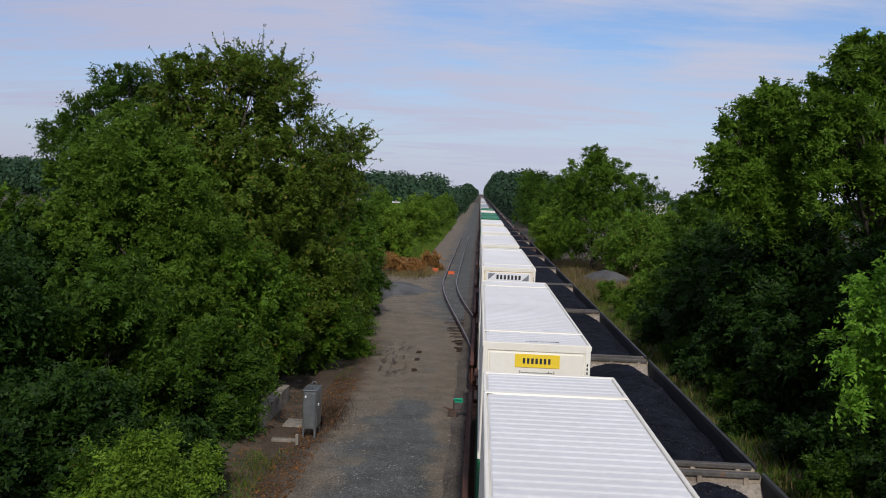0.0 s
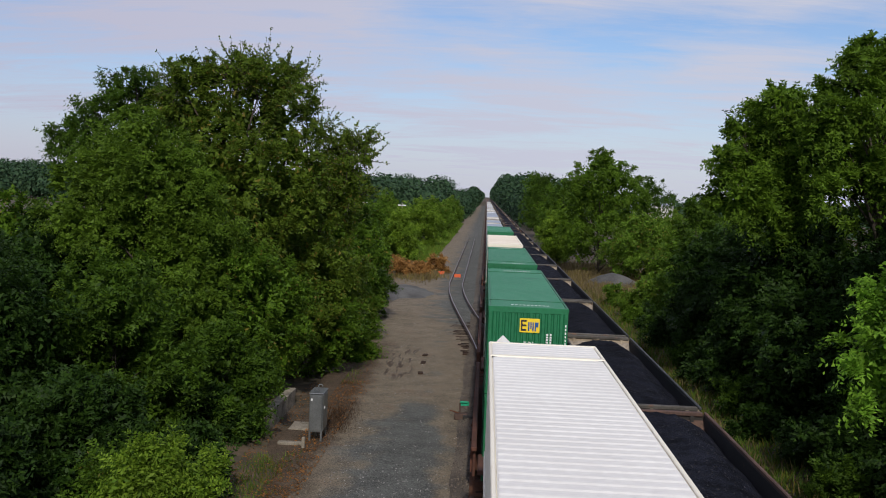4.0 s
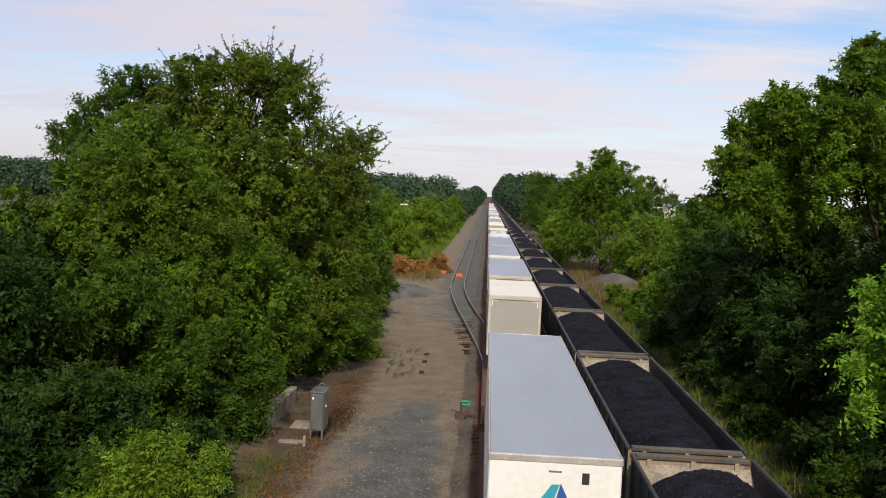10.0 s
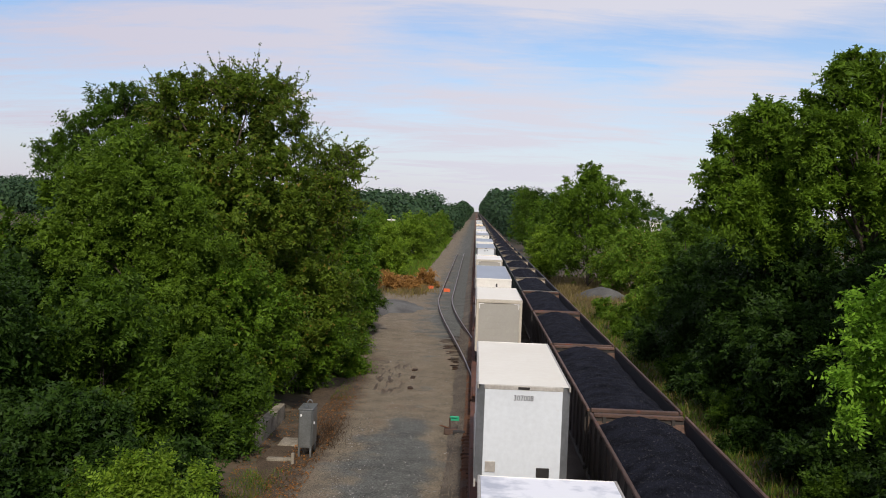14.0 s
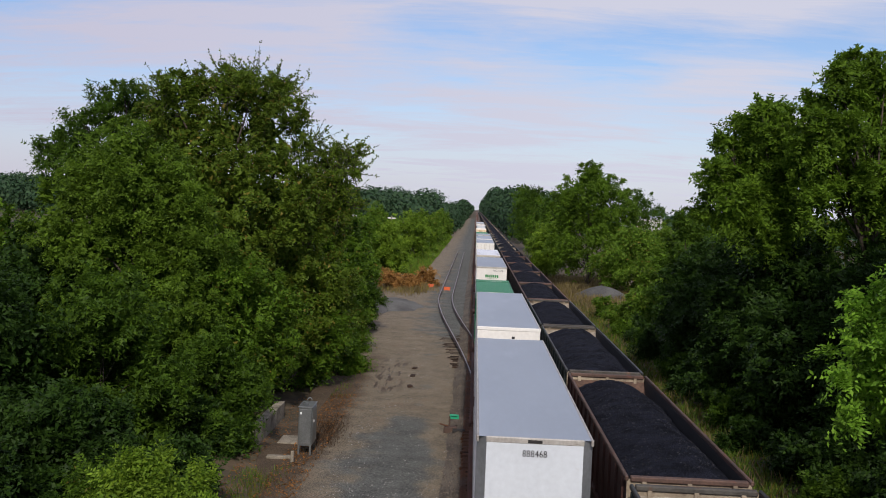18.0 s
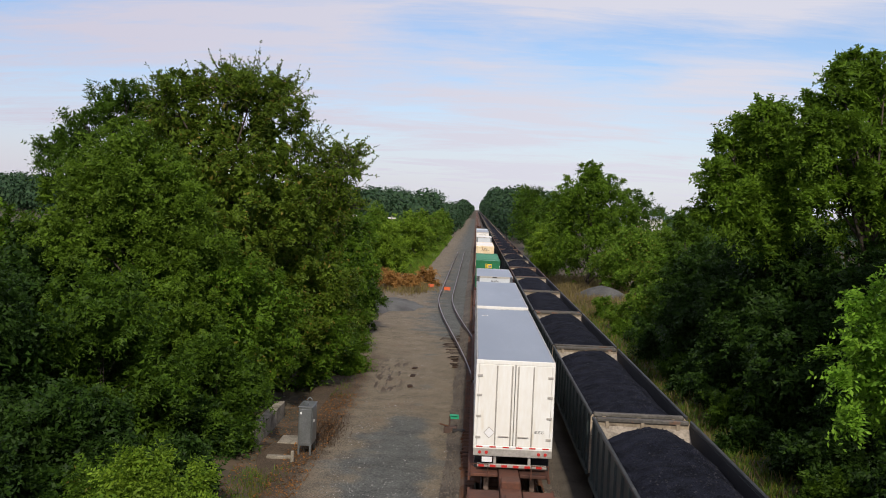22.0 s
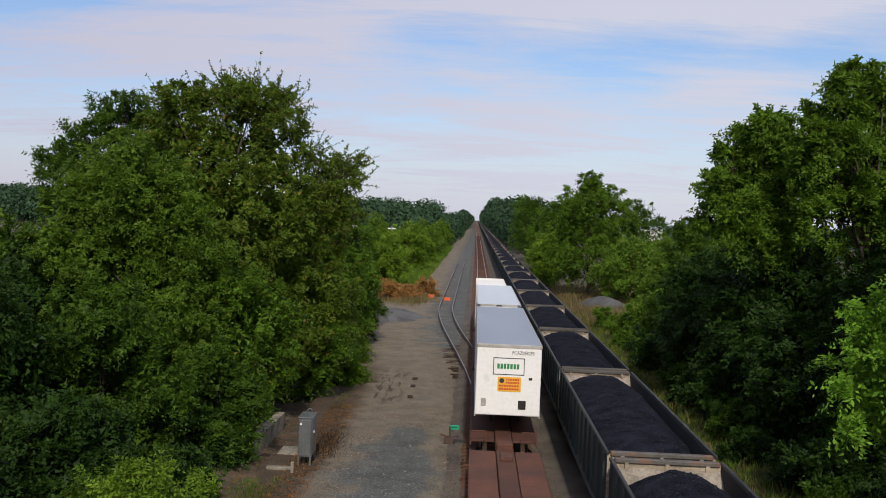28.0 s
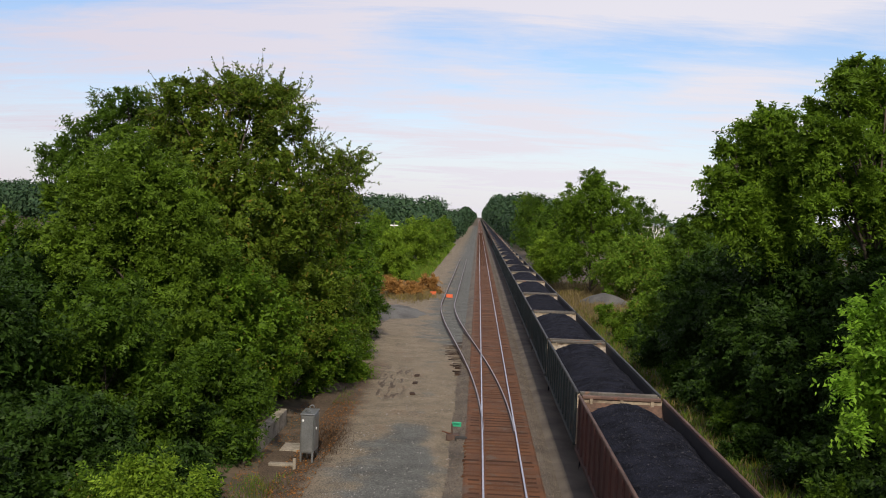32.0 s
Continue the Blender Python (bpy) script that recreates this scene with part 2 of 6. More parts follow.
def road_mat():
    """Tan dirt and blue-grey gravel that run into each other, with reddish patches and small stones."""
    m = bpy.data.materials.new("gravel_and_dirt")
    m.use_nodes = True
    t = m.node_tree
    bs = t.nodes["Principled BSDF"]
    co = t.nodes.new("ShaderNodeTexCoord").outputs["Object"]

    def noise_node(scale, detail, rough=0.55):
        n = t.nodes.new("ShaderNodeTexNoise")
        n.inputs["Scale"].default_value, n.inputs["Detail"].default_value, n.inputs["Roughness"].default_value = scale, detail, rough
        t.links.new(co, n.inputs["Vector"])
        return n.outputs["Fac"]

    def calc(kind, a, b):
        n = t.nodes.new("ShaderNodeMath")
        n.operation = kind
        for i, v in enumerate((a, b)):
            if isinstance(v, (int, float)):
                n.inputs[i].default_value = v
            else:
                t.links.new(v, n.inputs[i])
        return n.outputs[0]

    def span(v, a, b, c, d):
        n = t.nodes.new("ShaderNodeMapRange")
        n.interpolation_type = "SMOOTHSTEP"
        for i, w in enumerate((a, b, c, d)):
            n.inputs[i + 1].default_value = w
        t.links.new(v, n.inputs[0])
        return n.outputs[0]

    def blend(f, a, b):
        n = t.nodes.new("ShaderNodeMixRGB")
        for i, v in enumerate((f, a, b)):
            if isinstance(v, tuple):
                n.inputs[i].default_value = (*v, 1)
            else:
                t.links.new(v, n.inputs[i])
        return n.outputs[0]

    xyz = t.nodes.new("ShaderNodeSeparateXYZ")
    t.links.new(co, xyz.inputs[0])
    fine = noise_node(15.0, 6, 0.75)
    mid = noise_node(1.1, 4, 0.5)
    grain = calc("ADD", calc("MULTIPLY", fine, 0.8), calc("MULTIPLY", mid, 0.2))
    sharp = span(grain, 0.38, 0.63, 0.0, 1.0)
    grey = blend(sharp, (0.049, 0.051, 0.048), (0.158, 0.163, 0.152))
    tan = blend(sharp, (0.094, 0.078, 0.056), (0.270, 0.225, 0.164))
    red = blend(sharp, (0.060, 0.040, 0.028), (0.165, 0.108, 0.074))
    earth = blend(span(noise_node(0.55, 5), 0.54, 0.70, 0.0, 0.45), tan, red)
    where = calc("ADD", calc("MULTIPLY", xyz.outputs["X"], 0.20), 1.16)
    where = calc("ADD", where, span(xyz.outputs["Y"], 40.0, 49.0, 0.30, -0.38))
    where = calc("ADD", where, span(xyz.outputs["Y"], 66.0, 84.0, 0.0, 0.55))
    where = calc("ADD", where, calc("MULTIPLY", calc("SUBTRACT", noise_node(0.42, 6, 0.6), 0.5), 1.9))
    where = calc("SUBTRACT", where, calc("MULTIPLY", span(xyz.outputs["X"], -2.6, -0.8, 0.0, 0.95), span(xyz.outputs["Y"], 60.0, 80.0, 1.0, 0.0)))
    # brown dirt and litter along the trees
    litter = blend(sharp, (0.042, 0.031, 0.022), (0.128, 0.092, 0.060))
    side = calc("ADD", xyz.outputs["X"], calc("MULTIPLY", noise_node(0.8, 5, 0.6), 2.4))
    earth = blend(calc("MULTIPLY", span(side, -5.3, -3.9, 1.0, 0.0), span(xyz.outputs["Y"], 58.0, 68.0, 1.0, 0.0)), earth, litter)
    # muddy wheel ruts
    mp = t.nodes.new("ShaderNodeMapping")
    mp.inputs["Scale"].default_value = (2.6, 0.42, 1.0)
    t.links.new(co, mp.inputs[0])
    rn = t.nodes.new("ShaderNodeTexNoise")
    rn.inputs["Scale"].default_value, rn.inputs["Detail"].default_value = 1.0, 4
    t.links.new(mp.outputs[0], rn.inputs["Vector"])
    rut = span(rn.outputs["Fac"], 0.50, 0.60, 0.0, 0.85)
    for axis, a, b in (("X", -5.9, -5.3), ("X", -3.5, -4.2), ("Y", 50.0, 53.0), ("Y", 64.0, 59.0)):
        rut = calc("MULTIPLY", rut, span(xyz.outputs[axis], min(a, b), max(a, b), 0.0 if a < b else 1.0, 1.0 if a < b else 0.0))
    earth = blend(rut, earth, (0.052, 0.037, 0.029))
    col = blend(span(where, 0.25, 0.75, 0.0, 1.0), earth, grey)
    t.links.new(col, bs.inputs["Base Color"])
    bs.inputs["Roughness"].default_value = 0.95
    bs.inputs["Specular IOR Level"].default_value = 0.25
    bp = t.nodes.new("ShaderNodeBump")
    bp.inputs["Strength"].default_value, bp.inputs["Distance"].default_value = 1.0, 0.05
    t.links.new(grain, bp.inputs["Height"])
    t.links.new(bp.outputs[0], bs.inputs["Normal"])
    return m


LEAF_A = leaf_mat("leaf_green", (0.046, 0.098, 0.007), (0.124, 0.222, 0.017), 0.02)
LEAF_B = leaf_mat("leaf_dark_green", (0.030, 0.066, 0.007), (0.084, 0.155, 0.013))
# leaves with the shade of the understory put into their colour
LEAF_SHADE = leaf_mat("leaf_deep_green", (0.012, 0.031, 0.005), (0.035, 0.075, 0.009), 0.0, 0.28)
LEAF_E = leaf_mat("leaf_fresh_green", (0.060, 0.114, 0.010), (0.138, 0.230, 0.020))
LEAF_F = leaf_mat("leaf_light_green", (0.055, 0.112, 0.009), (0.140, 0.240, 0.018))
LEAF_G = leaf_mat("leaf_pale_yellow_green", (0.080, 0.155, 0.012), (0.225, 0.340, 0.030))
LEAF_C = leaf_mat("leaf_yellow_green", (0.060, 0.130, 0.010), (0.172, 0.280, 0.028), 0.03)
LEAF_D = leaf_mat("leaf_autumn_flecked", (0.056, 0.098, 0.009), (0.136, 0.205, 0.020), 0.04)
# blue-green, low in contrast: the haze of distance is mixed into the leaf colour
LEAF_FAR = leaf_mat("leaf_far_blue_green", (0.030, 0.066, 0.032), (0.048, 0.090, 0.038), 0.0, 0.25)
LEAF_BRIGHT = leaf_mat("leaf_bright_green", (0.084, 0.190, 0.012), (0.205, 0.375, 0.034))
LEAF_RUST = leaf_mat("leaf_rust_brown", (0.24, 0.120, 0.036), (0.48, 0.275, 0.09))
BARK = mat("bark", (0.085, 0.066, 0.050), (0.036, 0.028, 0.021), 0.95, 0, 1.5, 14, 0.8, 0.03, axis=(1, 1, 0.25))
DEAD_LEAF = leaf_mat("fallen_leaf", (0.13, 0.065, 0.025), (0.34, 0.16, 0.05))
DEAD = leaf_mat("dead_weed", (0.045, 0.028, 0.018), (0.10, 0.066, 0.040))
GRASS = leaf_mat("grass_blade", (0.06, 0.13, 0.012), (0.17, 0.27, 0.03), 0.06)
# a dimmer GRASS: the shade over the weeds is put into the colour
WEED = leaf_mat("shaded_weed", (0.055, 0.105, 0.015), (0.150, 0.225, 0.034), 0.10)
DRY_GRASS = leaf_mat("dry_grass_blade", (0.16, 0.13, 0.06), (0.26, 0.20, 0.10), 0.1)
SOIL = mat("grassy_soil", (0.080, 0.064, 0.036), (0.036, 0.028, 0.017), 0.95, 0, 0.3, 3.5, 0.8, 0.06, stain=(0.125, 0.085, 0.052), stain_at=0.50, stain_soft=0.2)
ROADM = road_mat()
GRAVEL = mat("grey_gravel", (0.130, 0.129, 0.124), (0.050, 0.049, 0.047), 0.95, 0, 0.5, 13.0, 1.0, 0.05)
BALLAST = mat("grey_brown_ballast", (0.138, 0.115, 0.089), (0.052, 0.043, 0.035), 0.95, 0, 0.6, 16.0, 1.0, 0.05)
RUST_BALLAST = mat("rust_stained_ballast", (0.145, 0.056, 0.020), (0.066, 0.027, 0.012), 0.98, 0, 0.7, 16.0, 1.0, 0.05, stain=(0.10, 0.065, 0.045), stain_at=0.55)
BED_STONE = mat("ballast_stone", (0.150, 0.120, 0.092), (0.055, 0.045, 0.036), 0.9, 0, 3, 20, 0.4, 0.01, island=0.5)
STONE = mat("crushed_stone", (0.32, 0.31, 0.295), (0.13, 0.125, 0.12), 0.9, 0, 3, 20, 0.4, 0.01, island=0.45)
OLD_TIE = mat("rotten_dark_tie", (0.052, 0.030, 0.020), (0.020, 0.013, 0.010), 0.95, 0, 1.2, 25, 0.8, 0.01, axis=(0.15, 1, 1), random_tone=0.4, spec=0.2)
TIE = mat("creosoted_tie", (0.098, 0.043, 0.019), (0.046, 0.021, 0.011), 0.95, 0, 1.2, 25, 0.8, 0.01, axis=(0.15, 1, 1), random_tone=0.4, spec=0.2)
RAIL_TOP = mat("worn_rail_steel", (0.62, 0.62, 0.64), (0.48, 0.47, 0.48), 0.28, 0.9, 1, 20, 0.05)
RAIL_DULL = mat("dull_rail_steel", (0.42, 0.39, 0.40), (0.24, 0.21, 0.21), 0.45, 0.7, 2, 20, 0.1)
RAIL_SIDE = mat("rusty_rail_web", (0.16, 0.065, 0.03), (0.07, 0.03, 0.018), 0.9, 0.1, 2, 30, 0.4)
CONC = mat("weathered_concrete", (0.33, 0.29, 0.23), (0.17, 0.15, 0.115), 0.92, 0, 1.2, 18, 0.5, 0.01, stain=(0.10, 0.09, 0.062), stain_at=0.5, stain_soft=0.2)
CABINET = mat("galvanised_steel", (0.30, 0.315, 0.315), (0.21, 0.22, 0.22), 0.42, 0.75, 1.5, 25, 0.1, stain=(0.26, 0.25, 0.24))
DARK = mat("dark_iron", (0.035, 0.032, 0.030), (0.018, 0.017, 0.016), 0.75, 0.3, 2, 20, 0.3)
RUBBER = mat("tyre_rubber", (0.022, 0.022, 0.024), (0.012, 0.012, 0.013), 0.85, 0, 4, 40, 0.3)
WHEEL = mat("steel_wheel", (0.16, 0.10, 0.07), (0.07, 0.05, 0.04), 0.6, 0.7, 3, 20, 0.2)
COAL = mat("coal", (0.0235, 0.0260, 0.0400), (0.0070, 0.0078, 0.0120), 0.9, 0, 1.5, 16, 1.0, 0.16, random_tone=0.15, spec=0.06)
COAL_LUMP = mat("coal_lump", (0.028, 0.029, 0.037), (0.008, 0.008, 0.011), 0.7, 0, 3, 20, 0.4, 0.02, island=0.8, spec=0.25)
GON_GREY = mat("car_dark_grey_paint", (0.034, 0.050, 0.048), (0.016, 0.025, 0.024), 0.65, 0.1, 0.5, 9, 0.2, stain=(0.062, 0.052, 0.040), stain_at=0.6, random_tone=0.2)
GON_BROWN = mat("car_red_brown_paint", (0.072, 0.024, 0.017), (0.036, 0.013, 0.010), 0.7, 0.1, 0.5, 9, 0.2, stain=(0.05, 0.03, 0.022), random_tone=0.2)
GON_BLACK = mat("car_black_paint", (0.040, 0.034, 0.030), (0.020, 0.018, 0.017), 0.7, 0.1, 0.5, 9, 0.2, stain=(0.085, 0.055, 0.04), random_tone=0.2)
GON_INSIDE_BROWN = mat("rusty_inner_steel", (0.13, 0.075, 0.052), (0.05, 0.03, 0.022), 0.85, 0, 1.2, 12, 0.2)
GON_LINER = mat("sooty_inner_wall", (0.012, 0.012, 0.013), (0.007, 0.007, 0.008), 0.9, 0, 1.0, 10, 0.2, stain=(0.045, 0.030, 0.022), stain_at=0.66)
GON_RAIL = mat("dark_worn_top_rail", (0.062, 0.064, 0.062), (0.030, 0.032, 0.031), 0.6, 0.3, 1.0, 12, 0.2, stain=(0.11, 0.105, 0.095), stain_at=0.6, random_tone=0.2)
GON_RIM = mat("worn_car_rim", (0.125, 0.115, 0.10), (0.060, 0.054, 0.047), 0.7, 0.2, 1.0, 12, 0.2, stain=(0.15, 0.085, 0.055), stain_at=0.58, random_tone=0.25)
GON_RIM_BROWN = mat("worn_brown_rim", (0.135, 0.080, 0.060), (0.070, 0.042, 0.034), 0.7, 0.2, 1.0, 12, 0.2, stain=(0.16, 0.05, 0.03), random_tone=0.2)
GON_END = mat("tan_dusty_car_end", (0.36, 0.30, 0.22), (0.20, 0.16, 0.115), 0.85, 0, 0.8, 10, 0.2, stain=(0.11, 0.08, 0.06), stain_at=0.57, random_tone=0.2)
GON_INSIDE = mat("coal_dusted_steel", (0.36, 0.31, 0.25), (0.17, 0.145, 0.115), 0.85, 0, 1.2, 12, 0.2)
STAINED = mat("beige_stained_white", (0.80, 0.80, 0.77), (0.74, 0.72, 0.66), 0.55, 0, 0.7, 6, 0.05, stain=(0.60, 0.50, 0.35), stain_at=0.64, axis=(1.6, 1, 0.4), stain_soft=0.2)
WHITE = mat("white_painted_steel", (0.80, 0.785, 0.745), (0.71, 0.69, 0.65), 0.5, 0, 0.4, 7, 0.05, stain=(0.60, 0.59, 0.57), stain_at=0.68, random_tone=0.04)
CREAM = mat("cream_painted_steel", (0.86, 0.82, 0.70), (0.81, 0.76, 0.63), 0.55, 0, 0.5, 7, 0.08, stain=(0.58, 0.46, 0.29), stain_at=0.70, random_tone=0.04)
RUSTY_CREAM = mat("rust_streaked_cream", (0.84, 0.72, 0.50), (0.72, 0.54, 0.32), 0.6, 0, 0.8, 6, 0.1, stain=(0.30, 0.13, 0.05), stain_at=0.58, axis=(2.2, 1, 0.35), random_tone=0.04)
CREAM_ROOF = mat("cream_roof_paint", (0.80, 0.72, 0.60), (0.72, 0.63, 0.50), 0.55, 0, 0.35, 6, 0.06, stain=(0.66, 0.55, 0.38), stain_at=0.66, random_tone=0.04)
GREEN = mat("green_painted_steel", (0.014, 0.165, 0.064), (0.009, 0.118, 0.044), 0.5, 0, 0.4, 7, 0.08, stain=(0.030, 0.100, 0.062), stain_at=0.64, random_tone=0.12)
GREEN_ROOF = mat("faded_green_roof", (0.050, 0.225, 0.120), (0.032, 0.175, 0.090), 0.55, 0, 0.35, 6, 0.08, stain=(0.03, 0.125, 0.075), stain_at=0.64, random_tone=0.12)
ALU = mat("aluminium_roof", (0.325, 0.365, 0.42), (0.27, 0.305, 0.355), 0.45, 0.25, 0.25, 5, 0.06, stain=(0.37, 0.41, 0.465), stain_at=0.56, stain_soft=0.3, axis=(1.5, 0.35, 1), random_tone=0.08)
BLUE_ROOF = mat("pale_blue_grey_roof", (0.60, 0.65, 0.68), (0.53, 0.58, 0.61), 0.45, 0.0, 0.25, 5, 0.05, stain=(0.48, 0.52, 0.55), stain_at=0.6, stain_soft=0.3, axis=(1.5, 0.35, 1))
PALE_ROOF = mat("pale_translucent_roof", (0.78, 0.76, 0.68), (0.72, 0.69, 0.60), 0.5, 0, 0.25, 5, 0.05, stain=(0.55, 0.48, 0.36), stain_at=0.7, random_tone=0.05)
PATCHY = mat("patchy_white_roof", (0.86, 0.87, 0.90), (0.46, 0.49, 0.55), 0.4, 0.2, 0.8, 3, 0.05, random_tone=0.05, low=0.36, high=0.52)
TRIM = mat("aluminium_trim", (0.58, 0.55, 0.50), (0.42, 0.39, 0.35), 0.45, 0.5, 2, 14, 0.08)
GREY_DOOR = mat("grey_roll_door", (0.345, 0.335, 0.305), (0.315, 0.305, 0.278), 0.6, 0, 1, 9, 0.08, stain=(0.37, 0.36, 0.33))
FRAME_BEIGE = mat("beige_door_frame", (0.52, 0.48, 0.41), (0.45, 0.415, 0.35), 0.6, 0.1, 1.5, 12, 0.08)
GREY_WALL = mat("pale_grey_front_wall", (0.62, 0.66, 0.70), (0.55, 0.585, 0.62), 0.5, 0.0, 0.5, 7, 0.05, stain=(0.42, 0.42, 0.41), stain_at=0.66)
CORNER = mat("dull_corner_panel", (0.30, 0.31, 0.33), (0.22, 0.23, 0.24), 0.45, 0.5, 1, 9, 0.05)
OLD_RAIL = mat("brown_rail_web", (0.125, 0.080, 0.062), (0.065, 0.042, 0.034), 0.8, 0.3, 2, 30, 0.3)
SPINE = mat("rusty_brown_flatcar", (0.135, 0.052, 0.030), (0.068, 0.029, 0.019), 0.8, 0.1, 0.7, 10, 0.3, stain=(0.055, 0.032, 0.025), random_tone=0.15)
PLATE_Y = mat("yellow_plate", (0.88, 0.64, 0.02), (0.82, 0.58, 0.02), 0.5, 0, 2, 10, 0.03)
PLATE_O = mat("orange_yellow_plate", (0.78, 0.42, 0.03), (0.70, 0.36, 0.03), 0.5, 0, 2, 10, 0.03)
PLATE_W = mat("white_plate", (0.82, 0.82, 0.82), (0.74, 0.74, 0.74), 0.5, 0, 2, 10, 0.03)
INK = mat("black_lettering", (0.025, 0.025, 0.03), (0.02, 0.02, 0.022), 0.6, 0, 5, 20, 0)
INK_BLUE = mat("blue_mark", (0.02, 0.09, 0.30), (0.018, 0.075, 0.25), 0.6, 0, 5, 20, 0)
INK_TEAL = mat("teal_mark", (0.02, 0.32, 0.42), (0.018, 0.28, 0.36), 0.6, 0, 5, 20, 0)
INK_GREEN = mat("green_mark", (0.03, 0.24, 0.07), (0.025, 0.20, 0.06), 0.6, 0, 5, 20, 0)
INK_WHITE = mat("white_lettering", (0.80, 0.80, 0.78), (0.70, 0.70, 0.68), 0.6, 0, 5, 20, 0)
INK_GREY = mat("grey_wedge", (0.22, 0.23, 0.25), (0.18, 0.19, 0.2), 0.6, 0, 5, 20, 0)
RED = mat("red_reflector", (0.55, 0.03, 0.025), (0.45, 0.025, 0.02), 0.4, 0, 5, 20, 0)
GREEN_FLAG = mat("bright_green_target", (0.02, 0.38, 0.20), (0.018, 0.32, 0.17), 0.5, 0, 5, 20, 0)
ORANGE = mat("orange_plastic", (0.70, 0.13, 0.04), (0.60, 0.11, 0.035), 0.5, 0, 5, 20, 0)


# ---- mesh tools ----
class Shape:
    """Collects boxes, tubes and sheets into one mesh."""

    def __init__(self):
        self.v, self.f = [], []

    def add(self, verts, faces):
        k = len(self.v)
        self.v += [tuple(p) for p in verts]
        self.f += [tuple(i + k for i in q) for q in faces]
        return self

    def box(self, x0, x1, y0, y1, z0, z1):
        return self.add([(x0, y0, z0), (x1, y0, z0), (x1, y1, z0), (x0, y1, z0), (x0, y0, z1), (x1, y0, z1), (x1, y1, z1), (x0, y1, z1)],
                        [(3, 2, 1, 0), (4, 5, 6, 7), (0, 1, 5, 4), (1, 2, 6, 5), (2, 3, 7, 6), (3, 0, 4, 7)])

    def cbox(self, x0, x1, y0, y1, z0, z1, c=0.02):
        """A box with chamfered edges."""
        b = ((x0, x1), (y0, y1), (z0, z1))
        c = min(c, (x1 - x0) / 3, (y1 - y0) / 3, (z1 - z0) / 3)
        idx, verts = {}, []
        for i in (0, 1):
            for j in (0, 1):
                for k in (0, 1):
                    s = (i, j, k)
                    for a in range(3):
                        p = [b[n][s[n]] + (0 if n == a else (c if s[n] == 0 else -c)) for n in range(3)]
                        idx[s, a] = len(verts)
                        verts.append(p)
        faces = []
        for a in range(3):
            u, w = (a + 1) % 3, (a + 2) % 3
            for side in (0, 1):
                q = []
                for cu, cw in ((0, 0), (1, 0), (1, 1), (0, 1)):
                    s = [0, 0, 0]
                    s[a], s[u], s[w] = side, cu, cw
                    q.append(idx[tuple(s), a])
                faces.append(q if side else q[::-1])
            for cu in (0, 1):
                for cw in (0, 1):
                    s0, s1 = [0, 0, 0], [0, 0, 0]
                    s0[u], s0[w], s1[u], s1[w], s1[a] = cu, cw, cu, cw, 1
                    s0, s1 = tuple(s0), tuple(s1)
                    q = [idx[s0, u], idx[s1, u], idx[s1, w], idx[s0, w]]
                    faces.append(q if (cu == cw) else q[::-1])
        for i in (0, 1):
            for j in (0, 1):
                for k in (0, 1):
                    q = [idx[(i, j, k), 0], idx[(i, j, k), 1], idx[(i, j, k), 2]]
                    faces.append(q if (i + j + k) % 2 else q[::-1])
        return self.add(verts, faces)

    def tube(self, points, radii, sides=8, closed=True):
        points = [Vector(p) for p in points]
        if isinstance(radii, (int, float)):
            radii = [radii] * len(points)
        rings, verts = [], []
        for i, p in enumerate(points):
            d = (points[min(i + 1, len(points) - 1)] - points[max(i - 1, 0)]).normalized()
            u = d.orthogonal().normalized() if i == 0 else (u - d * u.dot(d)).normalized()
            w = d.cross(u)
            rings.append([len(verts) + k for k in range(sides)])
            verts += [p + (u * math.cos(a) + w * math.sin(a)) * radii[i] for a in (2 * math.pi * k / sides for k in range(sides))]
        faces = []
        for r0, r1 in zip(rings, rings[1:]):
            faces += [(r0[k], r0[(k + 1) % sides], r1[(k + 1) % sides], r1[k]) for k in range(sides)]
        if closed:
            faces += [tuple(rings[0][::-1]), tuple(rings[-1])]
        return self.add(verts, faces)

    def prism(self, outline, y0, y1):
        """An outline in x and z (counter-clockwise), drawn out along y."""
        n = len(outline)
        verts = [(x, y0, z) for x, z in outline] + [(x, y1, z) for x, z in outline]
        faces = [(i, (i + 1) % n, n + (i + 1) % n, n + i) for i in range(n)]
        return self.add(verts, faces + [tuple(range(n))[::-1], tuple(range(n, 2 * n))])

    def sheet(self, xs, ys, height):
        k = len(xs)
        verts = [(x, y, height(x, y)) for y in ys for x in xs]
        faces = [(j * k + i, j * k + i + 1, (j + 1) * k + i + 1, (j + 1) * k + i) for j in range(len(ys) - 1) for i in range(k - 1)]
        return self.add(verts, faces)

    def mesh(self, name, material, smooth=False):
        me = bpy.data.meshes.new(name)
        me.from_pydata(self.v, [], self.f)
        me.materials.append(material)
        if smooth:
            me.shade_smooth()
        me.update()
        return me


SMALL_MARKS = ("mark", "lettering", "side_marks", "roof_number", "notice_lines", "reflector_strip", "reflective_tape", "wedge")


def part(name, shape, material, parent=None, label="", smooth=False, at=None):
    """One mesh object, under its thing."""
    me = shape if isinstance(shape, bpy.types.Mesh) else shape.mesh(name, material, smooth)
    ob = new(name, me)
    if parent:
        ob.parent = parent
    if at:
        ob.location = at
    return tagged(ob, label, kind="stuff" if name in SMALL_MARKS else "")


def thing(name, label, category, group="", kind="", at=(0, 0, 0)):
    ob = new(name)
    ob.empty_display_size = 0.3
    ob.location = at
    return tagged(ob, label, category, group, kind)


